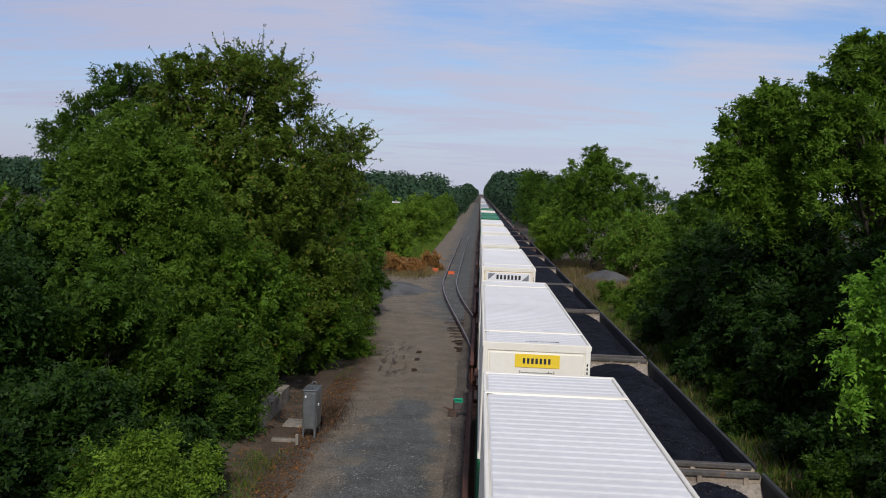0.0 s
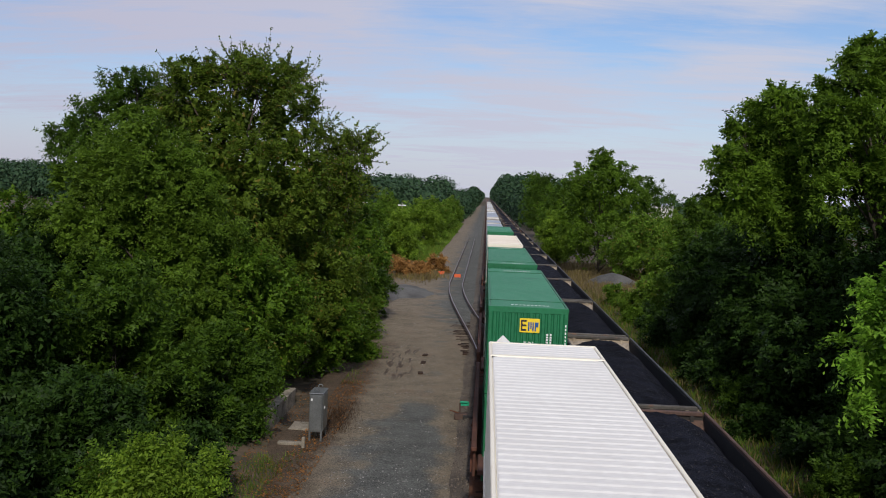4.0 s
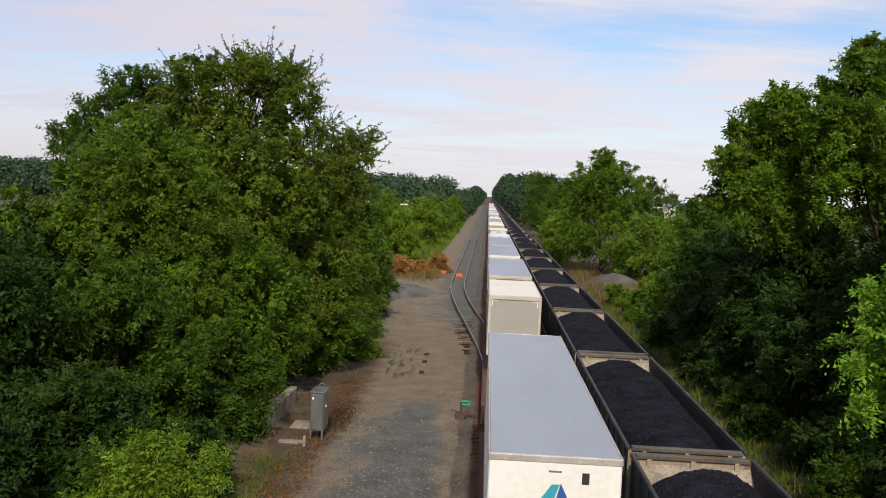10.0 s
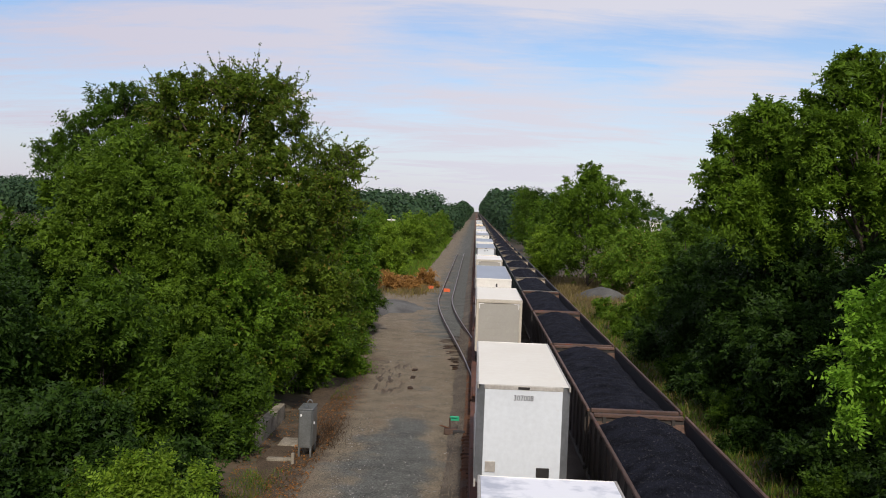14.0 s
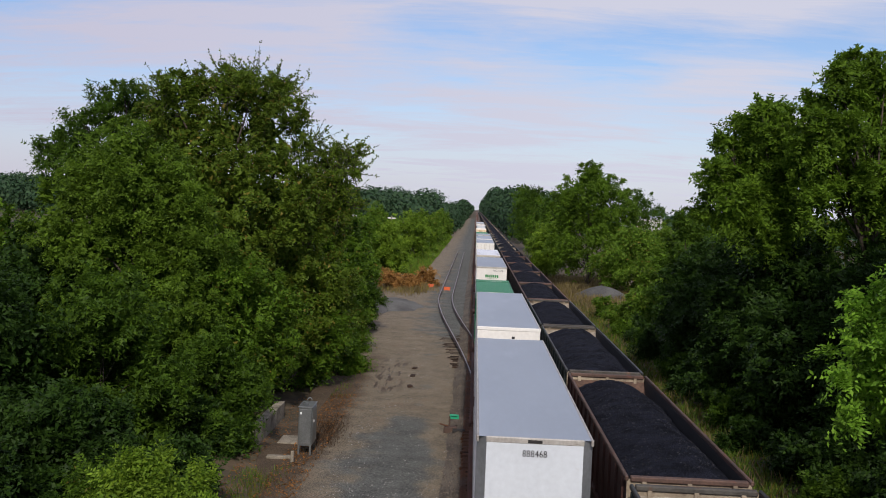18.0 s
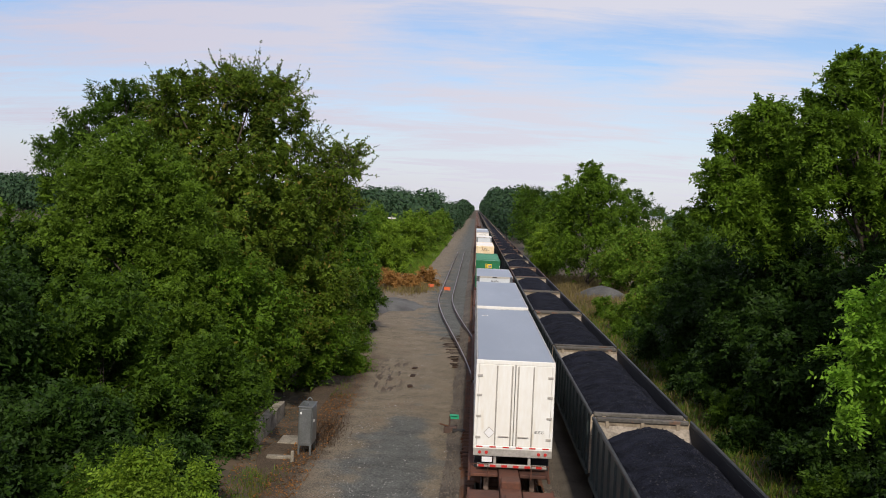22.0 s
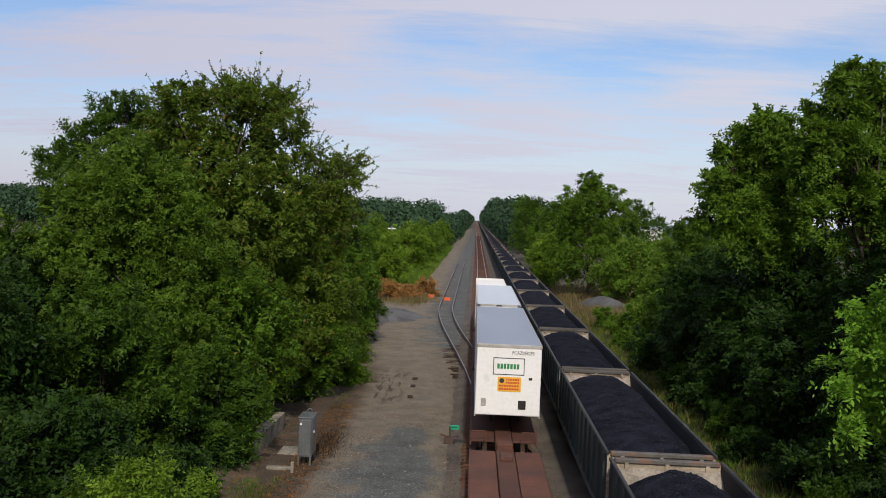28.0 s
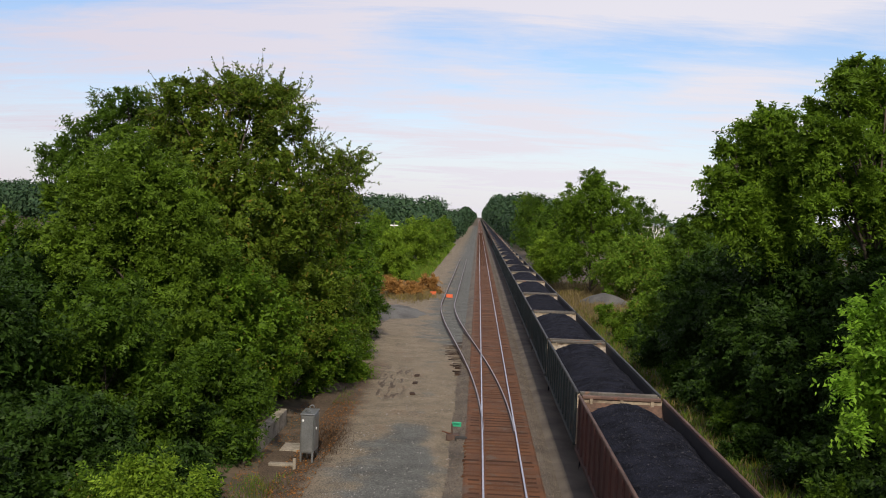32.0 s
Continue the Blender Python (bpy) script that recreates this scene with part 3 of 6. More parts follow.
def letters(text, size, material, parent, at, turn=(90, 0, 0), name="lettering", squeeze=1.0):
    """Text as a flat mesh with a little depth."""
    cu = bpy.data.curves.new(name, "FONT")
    cu.body, cu.size, cu.align_x, cu.align_y, cu.extrude, cu.resolution_u = text, size, "CENTER", "CENTER", 0.002, 2
    tmp = bpy.data.objects.new(name, cu)
    me = bpy.data.meshes.new_from_object(tmp)
    bpy.data.objects.remove(tmp)
    me.materials.clear()
    me.materials.append(material)
    ob = new(name, me)
    ob.parent = parent
    ob.matrix_basis = pose(*at, *turn) @ Matrix.Diagonal((squeeze, 1, 1, 1))
    return tagged(ob, kind="stuff")


def quads(name, corners, material):
    """A mesh of loose pieces of three or four corners from an array (n, corners, 3)."""
    n, k = corners.shape[:2]
    me = bpy.data.meshes.new(name)
    me.vertices.add(n * k)
    me.vertices.foreach_set("co", np.ascontiguousarray(corners, dtype=np.float32).ravel())
    me.loops.add(n * k)
    me.loops.foreach_set("vertex_index", np.arange(n * k, dtype=np.int32))
    me.polygons.add(n)
    me.polygons.foreach_set("loop_start", np.arange(0, n * k, k, dtype=np.int32))
    me.materials.append(material)
    me.update(calc_edges=True)
    return me


def leaf_quads(rng, centres, out, size, long=1.75, droop=0.25):
    """Pointed leaves about the centres, turned roughly outwards."""
    n = len(centres)
    nor = out + rng.normal(0, 0.45, (n, 3)) + np.array((0, -0.1, 0.3))
    nor /= np.linalg.norm(nor, axis=1)[:, None] + 1e-9
    a = np.cross(nor, rng.normal(0, 1, (n, 3)))
    a[:, 2] -= droop
    a /= np.linalg.norm(a, axis=1)[:, None] + 1e-9
    b = np.cross(nor, a)
    s = (size * rng.uniform(0.6, 1.35, n))[:, None]
    bend = nor * s * 0.12
    return np.stack([centres - a * s * 0.5 - bend, centres + b * s * 0.5 / long, centres + a * s * 0.5 - bend, centres - b * s * 0.5 / long], 1)


def stones(rng, places, size):
    """Small eight-sided stones as loose quads (two pyramids folded flat)."""
    n = len(places)
    s = (size * rng.uniform(0.5, 1.6, n))[:, None]
    ang = rng.uniform(0, 2 * math.pi, n)
    ux = np.stack([np.cos(ang), np.sin(ang), rng.normal(0, 0.15, n)], 1) * s
    uy = np.stack([-np.sin(ang), np.cos(ang), rng.normal(0, 0.15, n)], 1) * s * rng.uniform(0.6, 1, n)[:, None]
    top = places + np.array((0, 0, 1.0)) * s * 0.8
    p = [places + ux, places + uy, places - ux, places - uy]
    return np.concatenate([np.stack([p[0], p[1], top, top + 1e-4], 1)[:, [0, 1, 2, 3]], np.stack([p[1], p[2], top, top + 1e-4], 1),
                           np.stack([p[2], p[3], top, top + 1e-4], 1), np.stack([p[3], p[0], top, top + 1e-4], 1)])


def wave(outline, z0, z1):
    """An upright folded sheet over a line of x and y."""
    n = len(outline)
    return Shape().add([(x, y, z0) for x, y in outline] + [(x, y, z1) for x, y in outline], [(i, i + 1, n + i + 1, n + i) for i in range(n - 1)])


# ---- plants ----
def lobes_of(rng, h, r, base, count):
    """Lobes that fill an uneven crown: centres and radii."""
    out = []
    for i in range(count):
        f = (i + 0.5) / count
        z = base + (h - base) * (0.10 + 0.80 * f)
        wide = math.sin(math.pi * min(1, 0.22 + 0.74 * f)) ** 0.8
        ang = i * 2.4 + rng.uniform(-0.5, 0.5)
        d = r * wide * rng.uniform(0.35, 0.78) * (1 if i < count - 1 else 0.15)
        lr = r * rng.uniform(0.30, 0.48) * (0.75 + 0.35 * wide)
        out.append((np.array((d * math.cos(ang), d * math.sin(ang), min(z, h - lr * 0.8))), lr))
    return out


def unit(v):
    return v / (np.linalg.norm(v, axis=1)[:, None] + 1e-9)


def foliage(rng, lobes, count, size, clump=0.42, inner=0.16, long=1.9, whole=False):
    """Leaves in two rows along short sprays, the sprays in tufts on the lobes, and some fill inside."""
    w = np.array([l[1] ** 2 for l in lobes])
    w /= w.sum()
    per_spray, per_tuft = 12, 15
    n_in = int(count * inner)
    ntuft = max(10, (count - n_in) // (per_spray * per_tuft))
    which = rng.choice(len(lobes), ntuft, p=w)
    c = np.array([lobes[i][0] for i in which])
    rad = np.array([lobes[i][1] for i in which])
    d = rng.normal(0, 1, (ntuft, 3))
    d[:, 2] = d[:, 2] * 0.85 + 0.15
    d = unit(d)
    tuft = c + d * (rad * rng.uniform(0.74, 1.10, ntuft))[:, None]
    reach = clump * rng.uniform(0.75, 1.8, ntuft)
    # sprays
    ns = ntuft * per_tuft
    k = np.repeat(np.arange(ntuft), per_tuft)
    out = d[k]
    way = unit(out * 0.75 + rng.normal(0, 0.62, (ns, 3)) + np.array((0, 0, 0.12)))
    nor = out * 0.55 + rng.normal(0, 0.30, (ns, 3)) + np.array((0, -0.1, 0.75))
    nor = unit(nor - way * np.sum(nor * way, axis=1)[:, None])
    side = np.cross(nor, way)
    length = reach[k] * rng.uniform(0.8, 1.7, ns)
    foot = tuft[k] - way * (length * 0.3)[:, None] + rng.normal(0, 0.22, (ns, 3)) * reach[k][:, None]
    # leaves
    n = ns * per_spray
    q = np.repeat(np.arange(ns), per_spray)
    f = np.tile((np.arange(per_spray) + 0.7) / per_spray, ns) + rng.normal(0, 0.05, n)
    hand = np.tile(np.where(np.arange(per_spray) % 2, 1.0, -1.0), ns)
    p = foot[q] + way[q] * (f * length[q])[:, None]
    p[:, 2] -= 0.30 * f * f * length[q]
    axis = unit(way[q] * 0.55 + side[q] * hand[:, None] + rng.normal(0, 0.28, (n, 3)) - np.array((0, 0, 0.18)))
    up = unit(nor[q] + rng.normal(0, 0.30, (n, 3)))
    across = unit(np.cross(up, axis))
    s = (size * rng.uniform(0.6, 1.3, n) * (1.12 - 0.4 * np.abs(f - 0.45)))[:, None]
    fill = rng.normal(0, 1, (n_in, 3))
    fill *= (rng.uniform(0.15, 0.80, n_in) / np.linalg.norm(fill, axis=1))[:, None]
    j = rng.choice(len(lobes), n_in, p=w)
    p = np.concatenate([p, np.array([lobes[i][0] for i in j]) + fill * np.array([lobes[i][1] for i in j])[:, None]])
    fa = unit(rng.normal(0, 1, (n_in, 3)))
    axis = np.concatenate([axis, fa])
    across = np.concatenate([across, unit(np.cross(fill + rng.normal(0, 0.3, (n_in, 3)), fa))])
    s = np.concatenate([s, np.full((n_in, 1), size * 1.7)])
    b = across * s / long
    if whole:
        return np.stack([p, p + axis * s * 0.45 + b * 0.5, p + axis * s, p + axis * s * 0.45 - b * 0.5], 1)
    return np.stack([p - b * 0.35, p + axis * s, p + axis * s * 0.25 + b * 0.75], 1)


def wood(rng, h, lobes, base, r0):
    """A tapered trunk with limbs that reach into the lobes."""
    s = Shape()
    lean = np.array((rng.uniform(-0.04, 0.04), rng.uniform(-0.04, 0.04)))
    pts = [(lean[0] * z + 0.12 * math.sin(z * 0.7), lean[1] * z, z) for z in np.linspace(-0.3, h * 0.70, 9)]
    s.tube(pts, [r0 * (1.25 if i == 0 else 1) * (1 - 0.105 * i) for i in range(9)], 8)
    for c, lr in lobes:
        z0 = max(base * 0.6, min(c[2] - lr * 0.9, h * 0.6) * rng.uniform(0.6, 0.95))
        a = Vector((lean[0] * z0, lean[1] * z0, z0))
        b = Vector(c)
        mid = a.lerp(b, 0.5) + Vector((0, 0, 0.12 * (b - a).length))
        s.tube([a, mid, b], [r0 * 0.34, r0 * 0.18, r0 * 0.06], 6)
        for _ in range(3):
            e = b + Vector(rng.normal(0, 1, 3)).normalized() * lr * 0.85
            s.tube([mid.lerp(b, 0.6), e], [r0 * 0.10, r0 * 0.03], 4)
    return s


def tree(name, label, x, y, h, r, leaf, seed, base=2.0, count=12000, size=0.3, nlobes=13, trunk_r=0.25, z=-0.5, clump=0.45, group="", category="tree", extra=(), long=1.9, whole=False):
    rng = np.random.default_rng(seed)
    ob = thing(name, label, category, group, at=(x, y, z))
    lobes = lobes_of(rng, h, r, base, nlobes) + [(np.array(p), q) for p, q in extra]
    part("trunk" if category == "tree" else "stem", wood(rng, h, lobes, base, trunk_r), BARK, ob, smooth=True)
    part("crown" if category == "tree" else "foliage", quads("leaves", foliage(rng, lobes, count if whole else int(count * 1.65), size if whole else size * 0.80, clump, long=long, whole=whole), leaf), leaf, ob)
    return ob


def twigs(rng, lobes, count, size, reach):
    """Thin bent twigs that stand out of the lobes, and the small leaves along them."""
    stalk, rows = Shape(), []
    w = np.array([l[1] for l in lobes])
    for i in rng.choice(len(lobes), count, p=w / w.sum()):
        c, r = lobes[i]
        way = rng.normal(0, 1, 3)
        way[2] = way[2] * 0.7 + 0.25
        way /= np.linalg.norm(way)
        a = c + way * r * 0.55
        length = reach * rng.uniform(0.6, 1.35)
        bend = unit(rng.normal(0, 1, (1, 3)))[0] * 0.25 + np.array((0, 0, 0.15))
        pts = [a + (way * f + bend * f * f) * length for f in (0.0, 0.4, 0.75, 1.0)]
        stalk.tube(pts, [0.022, 0.015, 0.010, 0.005], 3, False)
        f = rng.uniform(0.15, 1.0, 22)[:, None]
        p = a + (way * f + bend * f * f) * length
        axis = unit(way * 0.5 + rng.normal(0, 0.8, (22, 3)))
        b = unit(np.cross(axis, rng.normal(0, 1, (22, 3)))) * size * 0.3
        s = size * rng.uniform(0.7, 1.3, (22, 1))
        rows.append(np.stack([p, p + axis * s * 0.5 + b, p + axis * s, p + axis * s * 0.5 - b], 1))
    return stalk, np.concatenate(rows)


def grown(name, label, at, leaf, seed, lobes, low, count, size, trunk_r, clump, group, long=1.9, twig=()):
    """A tree whose upper crown has its own boughs (x, y, z, radius); low: height, radius, base and number of the boughs below them."""
    rng = np.random.default_rng(seed)
    ob = thing(name, label, "tree", group, at=at)
    high = [(np.array(q[:3]), q[3]) for q in lobes]
    both_lobes = high + (lobes_of(rng, *low) if low else [])
    h = max(q[2] + q[3] for q in lobes)
    trunk = part("trunk", wood(rng, h, both_lobes, 2.0, trunk_r), BARK, ob, smooth=True)
    crown = part("crown", quads("leaves", foliage(rng, both_lobes, count, size, clump, long=long), leaf), leaf, ob)
    if twig:
        stalk, leaves = twigs(rng, high[:twig[3]], *twig[:3])
        tagged(part("twig_wood", stalk, BARK, trunk), kind="stuff")
        tagged(part("twig_foliage", quads("twig_foliage", leaves, leaf), leaf, crown), kind="stuff")
    return ob


# ---- ground ----
def side_fall(x, y):
    """Ground level: flat along the tracks, a shallow ditch at the right, rising woods far off."""
    z = -0.55
    if x > 8.5:
        z -= 0.5 * math.exp(-((x - 10.5) / 1.6) ** 2)
    if x < -9:
        z += min(1.0, (-9 - x) * 0.05)
    z += 0.10 * noise.noise((x * 0.15, y * 0.15, 3.0))
    far = max(0.0, abs(x - 2) - 60) * 0.012
    return z + min(far, 4.0)


def spaced(*bands):
    out = []
    for a, b, n in bands:
        out += [a + (b - a) * i / n for i in range(n)]
    return out + [bands[-1][1]]


def build_ground():
    s = Shape().sheet(spaced((-2500, -300, 6), (-300, -60, 8), (-60, -14, 16), (-14, 16, 30), (16, 60, 16), (60, 300, 8), (300, 2500, 6)),
                      spaced((-400, 0, 8), (0, 160, 80), (160, 500, 30), (500, 4200, 10)), side_fall)
    tagged(part("ground", s, SOIL, smooth=True), "grassy soil with bare patches beside the railway", "ground", kind="structure")

    def road_z(x, y):
        return -0.42 + 0.05 * noise.noise((x * 0.5, y * 0.35, 1.0)) + 0.02 * noise.noise((x * 2.0, y * 1.5, 7.0)) - 0.06 * math.exp(-((x + 3.9) ** 2 + ((y - 54) / 3) ** 2))

    r = Shape()
    ys = spaced((10, 140, 130), (140, 420, 56), (420, 900, 12))
    verts, faces, n = [], [], 16
    for j, y in enumerate(ys):
        left = -7.5 + 0.35 * math.sin(y * 0.21) + 0.3 * noise.noise((0, y * 0.4, 0)) - 1.6 * math.exp(-((y - 38) / 3.5) ** 2) - 0.9 * math.exp(-((y - 51) / 6) ** 2) - 1.3 * math.exp(-((y - 78) / 16) ** 2) - 3.0 * math.exp(-((y - 112) / 14) ** 2) - (1.6 if y > 150 else 0)
        right = -0.35
        for i in range(n):
            x = left + (right - left) * i / (n - 1)
            verts.append((x, y, road_z(x, y) if i else -0.75))
        if j:
            faces += [((j - 1) * n + i, (j - 1) * n + i + 1, j * n + i + 1, j * n + i) for i in range(n - 1)]
    r.add(verts, faces)
    tagged(part("gravel_road", r, ROADM, smooth=True), "dusty grey and tan gravel service road beside the tracks", "road", kind="structure")
    # stones strewn over the road
    rng = np.random.default_rng(5)
    m = 3400
    px, py = rng.uniform(-5.2, -0.3, m), 25 + 75 * rng.random(m) ** 1.9
    pz = np.array([road_z(a, b) for a, b in zip(px, py)])
    ob = part("road_stones", quads("road_stones", stones(rng, np.stack([px, py, pz], 1), 0.027), STONE), STONE)
    tagged(ob, "loose pale stones on the gravel road", "gravel", kind="stuff")


TRACK_X, COAL_X = 1.32, 5.72


def bed(name, x, w, z, material, label, y0=-300, y1=2500):
    s = Shape().prism([(x - w - 0.9, -0.62), (x + w + 0.9, -0.62), (x + w, z), (x - w, z)], y0, y1)
    tagged(part(name, s, material), label, "ballast", kind="structure")


def rail_shape(path):
    """A rail along a path of x and y: foot, web and head; the head's top apart."""
    body, top = Shape(), Shape()
    prof = [(-0.07, -0.172), (0.07, -0.172), (0.07, -0.155), (0.012, -0.14), (0.012, -0.05), (0.036, -0.04), (0.036, -0.008), (-0.036, -0.008), (-0.036, -0.04), (-0.012, -0.05), (-0.012, -0.14), (-0.07, -0.155)]
    cap = [(-0.035, -0.008), (0.035, -0.008), (0.033, -0.002), (0.02, 0.0), (-0.02, 0.0), (-0.033, -0.002)]
    for shape, p in ((body, prof), (top, cap)):
        n = len(p)
        verts = [(x + u, y, w) for x, y in path for u, w in p]
        faces = [(j * n + i, j * n + (i + 1) % n, (j + 1) * n + (i + 1) % n, (j + 1) * n + i) for j in range(len(path) - 1) for i in range(n)]
        shape.add(verts, faces + [tuple(range(n))[::-1], tuple(range((len(path) - 1) * n, len(path) * n))])
    return body, top


def rails(track, paths, shiny):
    for p in paths:
        body, top = rail_shape(p)
        r = part("rail", body, RAIL_SIDE if shiny else OLD_RAIL, track)
        part("rail_head", top, RAIL_TOP if shiny else RAIL_DULL, r, "polished running surface" if shiny else "")


def siding_x(y):
    f = min(1, max(0, (y - 42) / 64))
    return TRACK_X - 4.25 * f * f * (3 - 2 * f)


def build_tracks():
    bed("ballast_main", TRACK_X, 1.75, -0.24, BALLAST, "grey crushed-stone ballast shoulder under the main track")
    bed("ballast_coal", COAL_X, 1.9, -0.245, BALLAST, "grey crushed-stone ballast under the second track")
    s = Shape().prism([(TRACK_X - 1.6, -0.3), (TRACK_X + 1.6, -0.3), (TRACK_X + 1.42, -0.183), (TRACK_X - 1.42, -0.183)], -100, 2400)
    tagged(part("ballast_rusty", s, RUST_BALLAST), "rust-stained ballast between and beside the rails", "ballast", kind="structure")
    track = thing("railway_track", "main railway track with polished rails on rusty brown ties", "track", kind="structure")
    rails(track, [[(TRACK_X + k * 0.7535, y) for y in (-100, 2400)] for k in (-1, 1)], True)
    second = thing("railway_track", "second railway track under the coal train", "track", kind="structure")
    rails(second, [[(COAL_X + k * 0.7535, y) for y in (-500, 2400)] for k in (-1, 1)], True)
    turn = thing("siding_track", "rusty siding track curving away from the main line at a switch", "track", kind="structure")
    ys = spaced((43.2, 110, 40), (110, 210, 6))
    rails(turn, [[(siding_x(y) - 0.7535 + 0.04, y) for y in ys], [(siding_x(y) + 0.7535 - 0.04, y) for y in ys]], False)
    rng = random.Random(3)
    me = Shape().cbox(-1.3, 1.3, -0.115, 0.115, -0.37, -0.176, 0.02).mesh("tie", TIE)
    old_me = Shape().cbox(-1.2, 1.2, -0.10, 0.10, -0.37, -0.176, 0.03).mesh("old_tie", OLD_TIE)
    long_me = Shape().cbox(-1.42, 1.42, -0.115, 0.115, -0.37, -0.176, 0.02).mesh("long_tie", TIE)
    plates = Shape()
    for i in range(300):
        y = 14 + i * 0.58
        in_turnout = 36 < y < 42
        t = part("tie", long_me if in_turnout else me, TIE, track)
        shift = -0.12 if in_turnout else 0
        t.location = (TRACK_X + shift + rng.uniform(-0.05, 0.05), y + rng.uniform(-0.03, 0.03), rng.uniform(-0.012, 0.006))
        t.rotation_euler = (0, 0, rng.uniform(-0.015, 0.015))
        for k in (-1, 1):
            plates.cbox(TRACK_X + k * 0.7535 - 0.13, TRACK_X + k * 0.7535 + 0.13, y - 0.09, y + 0.09, -0.181, -0.1715, 0.003)
    tagged(part("tie_plates", plates, RAIL_SIDE, track), kind="stuff")
    far = Shape()
    for i in range(600):
        y = 188.4 + i * 0.58
        far.box(TRACK_X - 1.3, TRACK_X + 1.3, y - 0.11, y + 0.11, -0.3, -0.176)
    tagged(part("far_ties", far, TIE, track), kind="stuff")
    for i in range(26):
        y = 60 + i * 0.62
        if i % 5 != 3:
            t = part("tie", old_me, OLD_TIE, turn)
            t.location = (siding_x(y) - 0.3 + rng.uniform(-0.3, 0.1), y, -0.165 - 0.003 * i)
    # loose stones of the bed
    g = np.random.default_rng(8)
    m = 16000
    px = np.concatenate([g.uniform(TRACK_X - 2.6, TRACK_X - 1.0, m // 2), g.uniform(TRACK_X + 1.0, TRACK_X + 2.6, m // 2)])
    py = 22 + 60 * g.random(m) ** 1.5
    d = np.abs(px - TRACK_X)
    pz = np.where(d < 1.75, -0.235, -0.235 - (d - 1.75) * 0.42)
    tagged(part("ballast_stones", quads("ballast_stones", stones(g, np.stack([px, py, pz], 1), 0.032), BED_STONE), BED_STONE), "loose crushed stone along the track bed", "ballast", kind="stuff")


# ---- trains ----
MOVERS = []  # thing, x, y at the start, z, train


def bars(shape, x0, x1, y, z, height, count, gap=0.35):
    """Plain bars in place of a word."""
    w = (x1 - x0) / count
    for i in range(count):
        shape.box(x0 + i * w, x0 + (i + 1 - gap) * w, y - 0.006, y, z - height / 2, z + height / 2)


def coal_mound(seed, nx=26, ny=90, full=False):
    """A heaped load, lower at the ends and the sides."""
    L, W = 15.2, 3.06
    s = Shape()
    off = seed * 13.7

    def h(x, y):
        u, w = abs(x) / (W / 2), abs(y) / (L / 2)
        far = y > 0
        start = 0.74 if far and not full else 0.90
        end = max(0, w - start) / (1 - start)
        left = max(0.0, -x / W * 2)
        z = 3.06 - 0.62 * max(0, u - 0.28) ** 1.3 - 0.22 * max(0.0, x / W * 2) ** 3 - end * end * ((0.35 + 1.25 * u ** 2 + 0.9 * left) if far and not full else 0.25)
        z += 0.16 * noise.noise((x * 0.5, y * 0.35 + off, 0)) + 0.05 * noise.noise((x * 2.4, y * 2.4 + off, 4)) + 0.045 * noise.noise((x * 5.5, y * 5.5 + off, 9))
        return min(z, 3.2)

    return s.sheet([-W / 2 + W * i / nx for i in range(nx + 1)], [-L / 2 + L * i / ny for i in range(ny + 1)], h), h


def truck(parent, y, z=0.0):
    """A four-wheel truck: side frames, bolster, two axles."""
    t = part("truck", Shape().cbox(-1.12, -0.92, y - 1.15, y + 1.15, 0.42, 0.66, 0.05).cbox(0.92, 1.12, y - 1.15, y + 1.15, 0.42, 0.66, 0.05).cbox(-1.05, 1.05, y - 0.22, y + 0.22, 0.40, 0.70, 0.04), DARK, parent)
    for dy in (-0.89, 0.89):
        w = Shape()
        for k in (-1, 1):
            w.tube([(k * 0.70, y + dy, 0.455), (k * 0.82, y + dy, 0.455)], 0.455, 18)
            w.tube([(k * 0.66, y + dy, 0.455), (k * 0.70, y + dy, 0.455)], 0.482, 18)
        w.tube([(-0.66, y + dy, 0.455), (0.66, y + dy, 0.455)], 0.08, 8)
        part("wheelset", w, WHEEL, t, smooth=False)


GON_L, GON_W, GON_TOP = 15.35, 3.18, 3.02


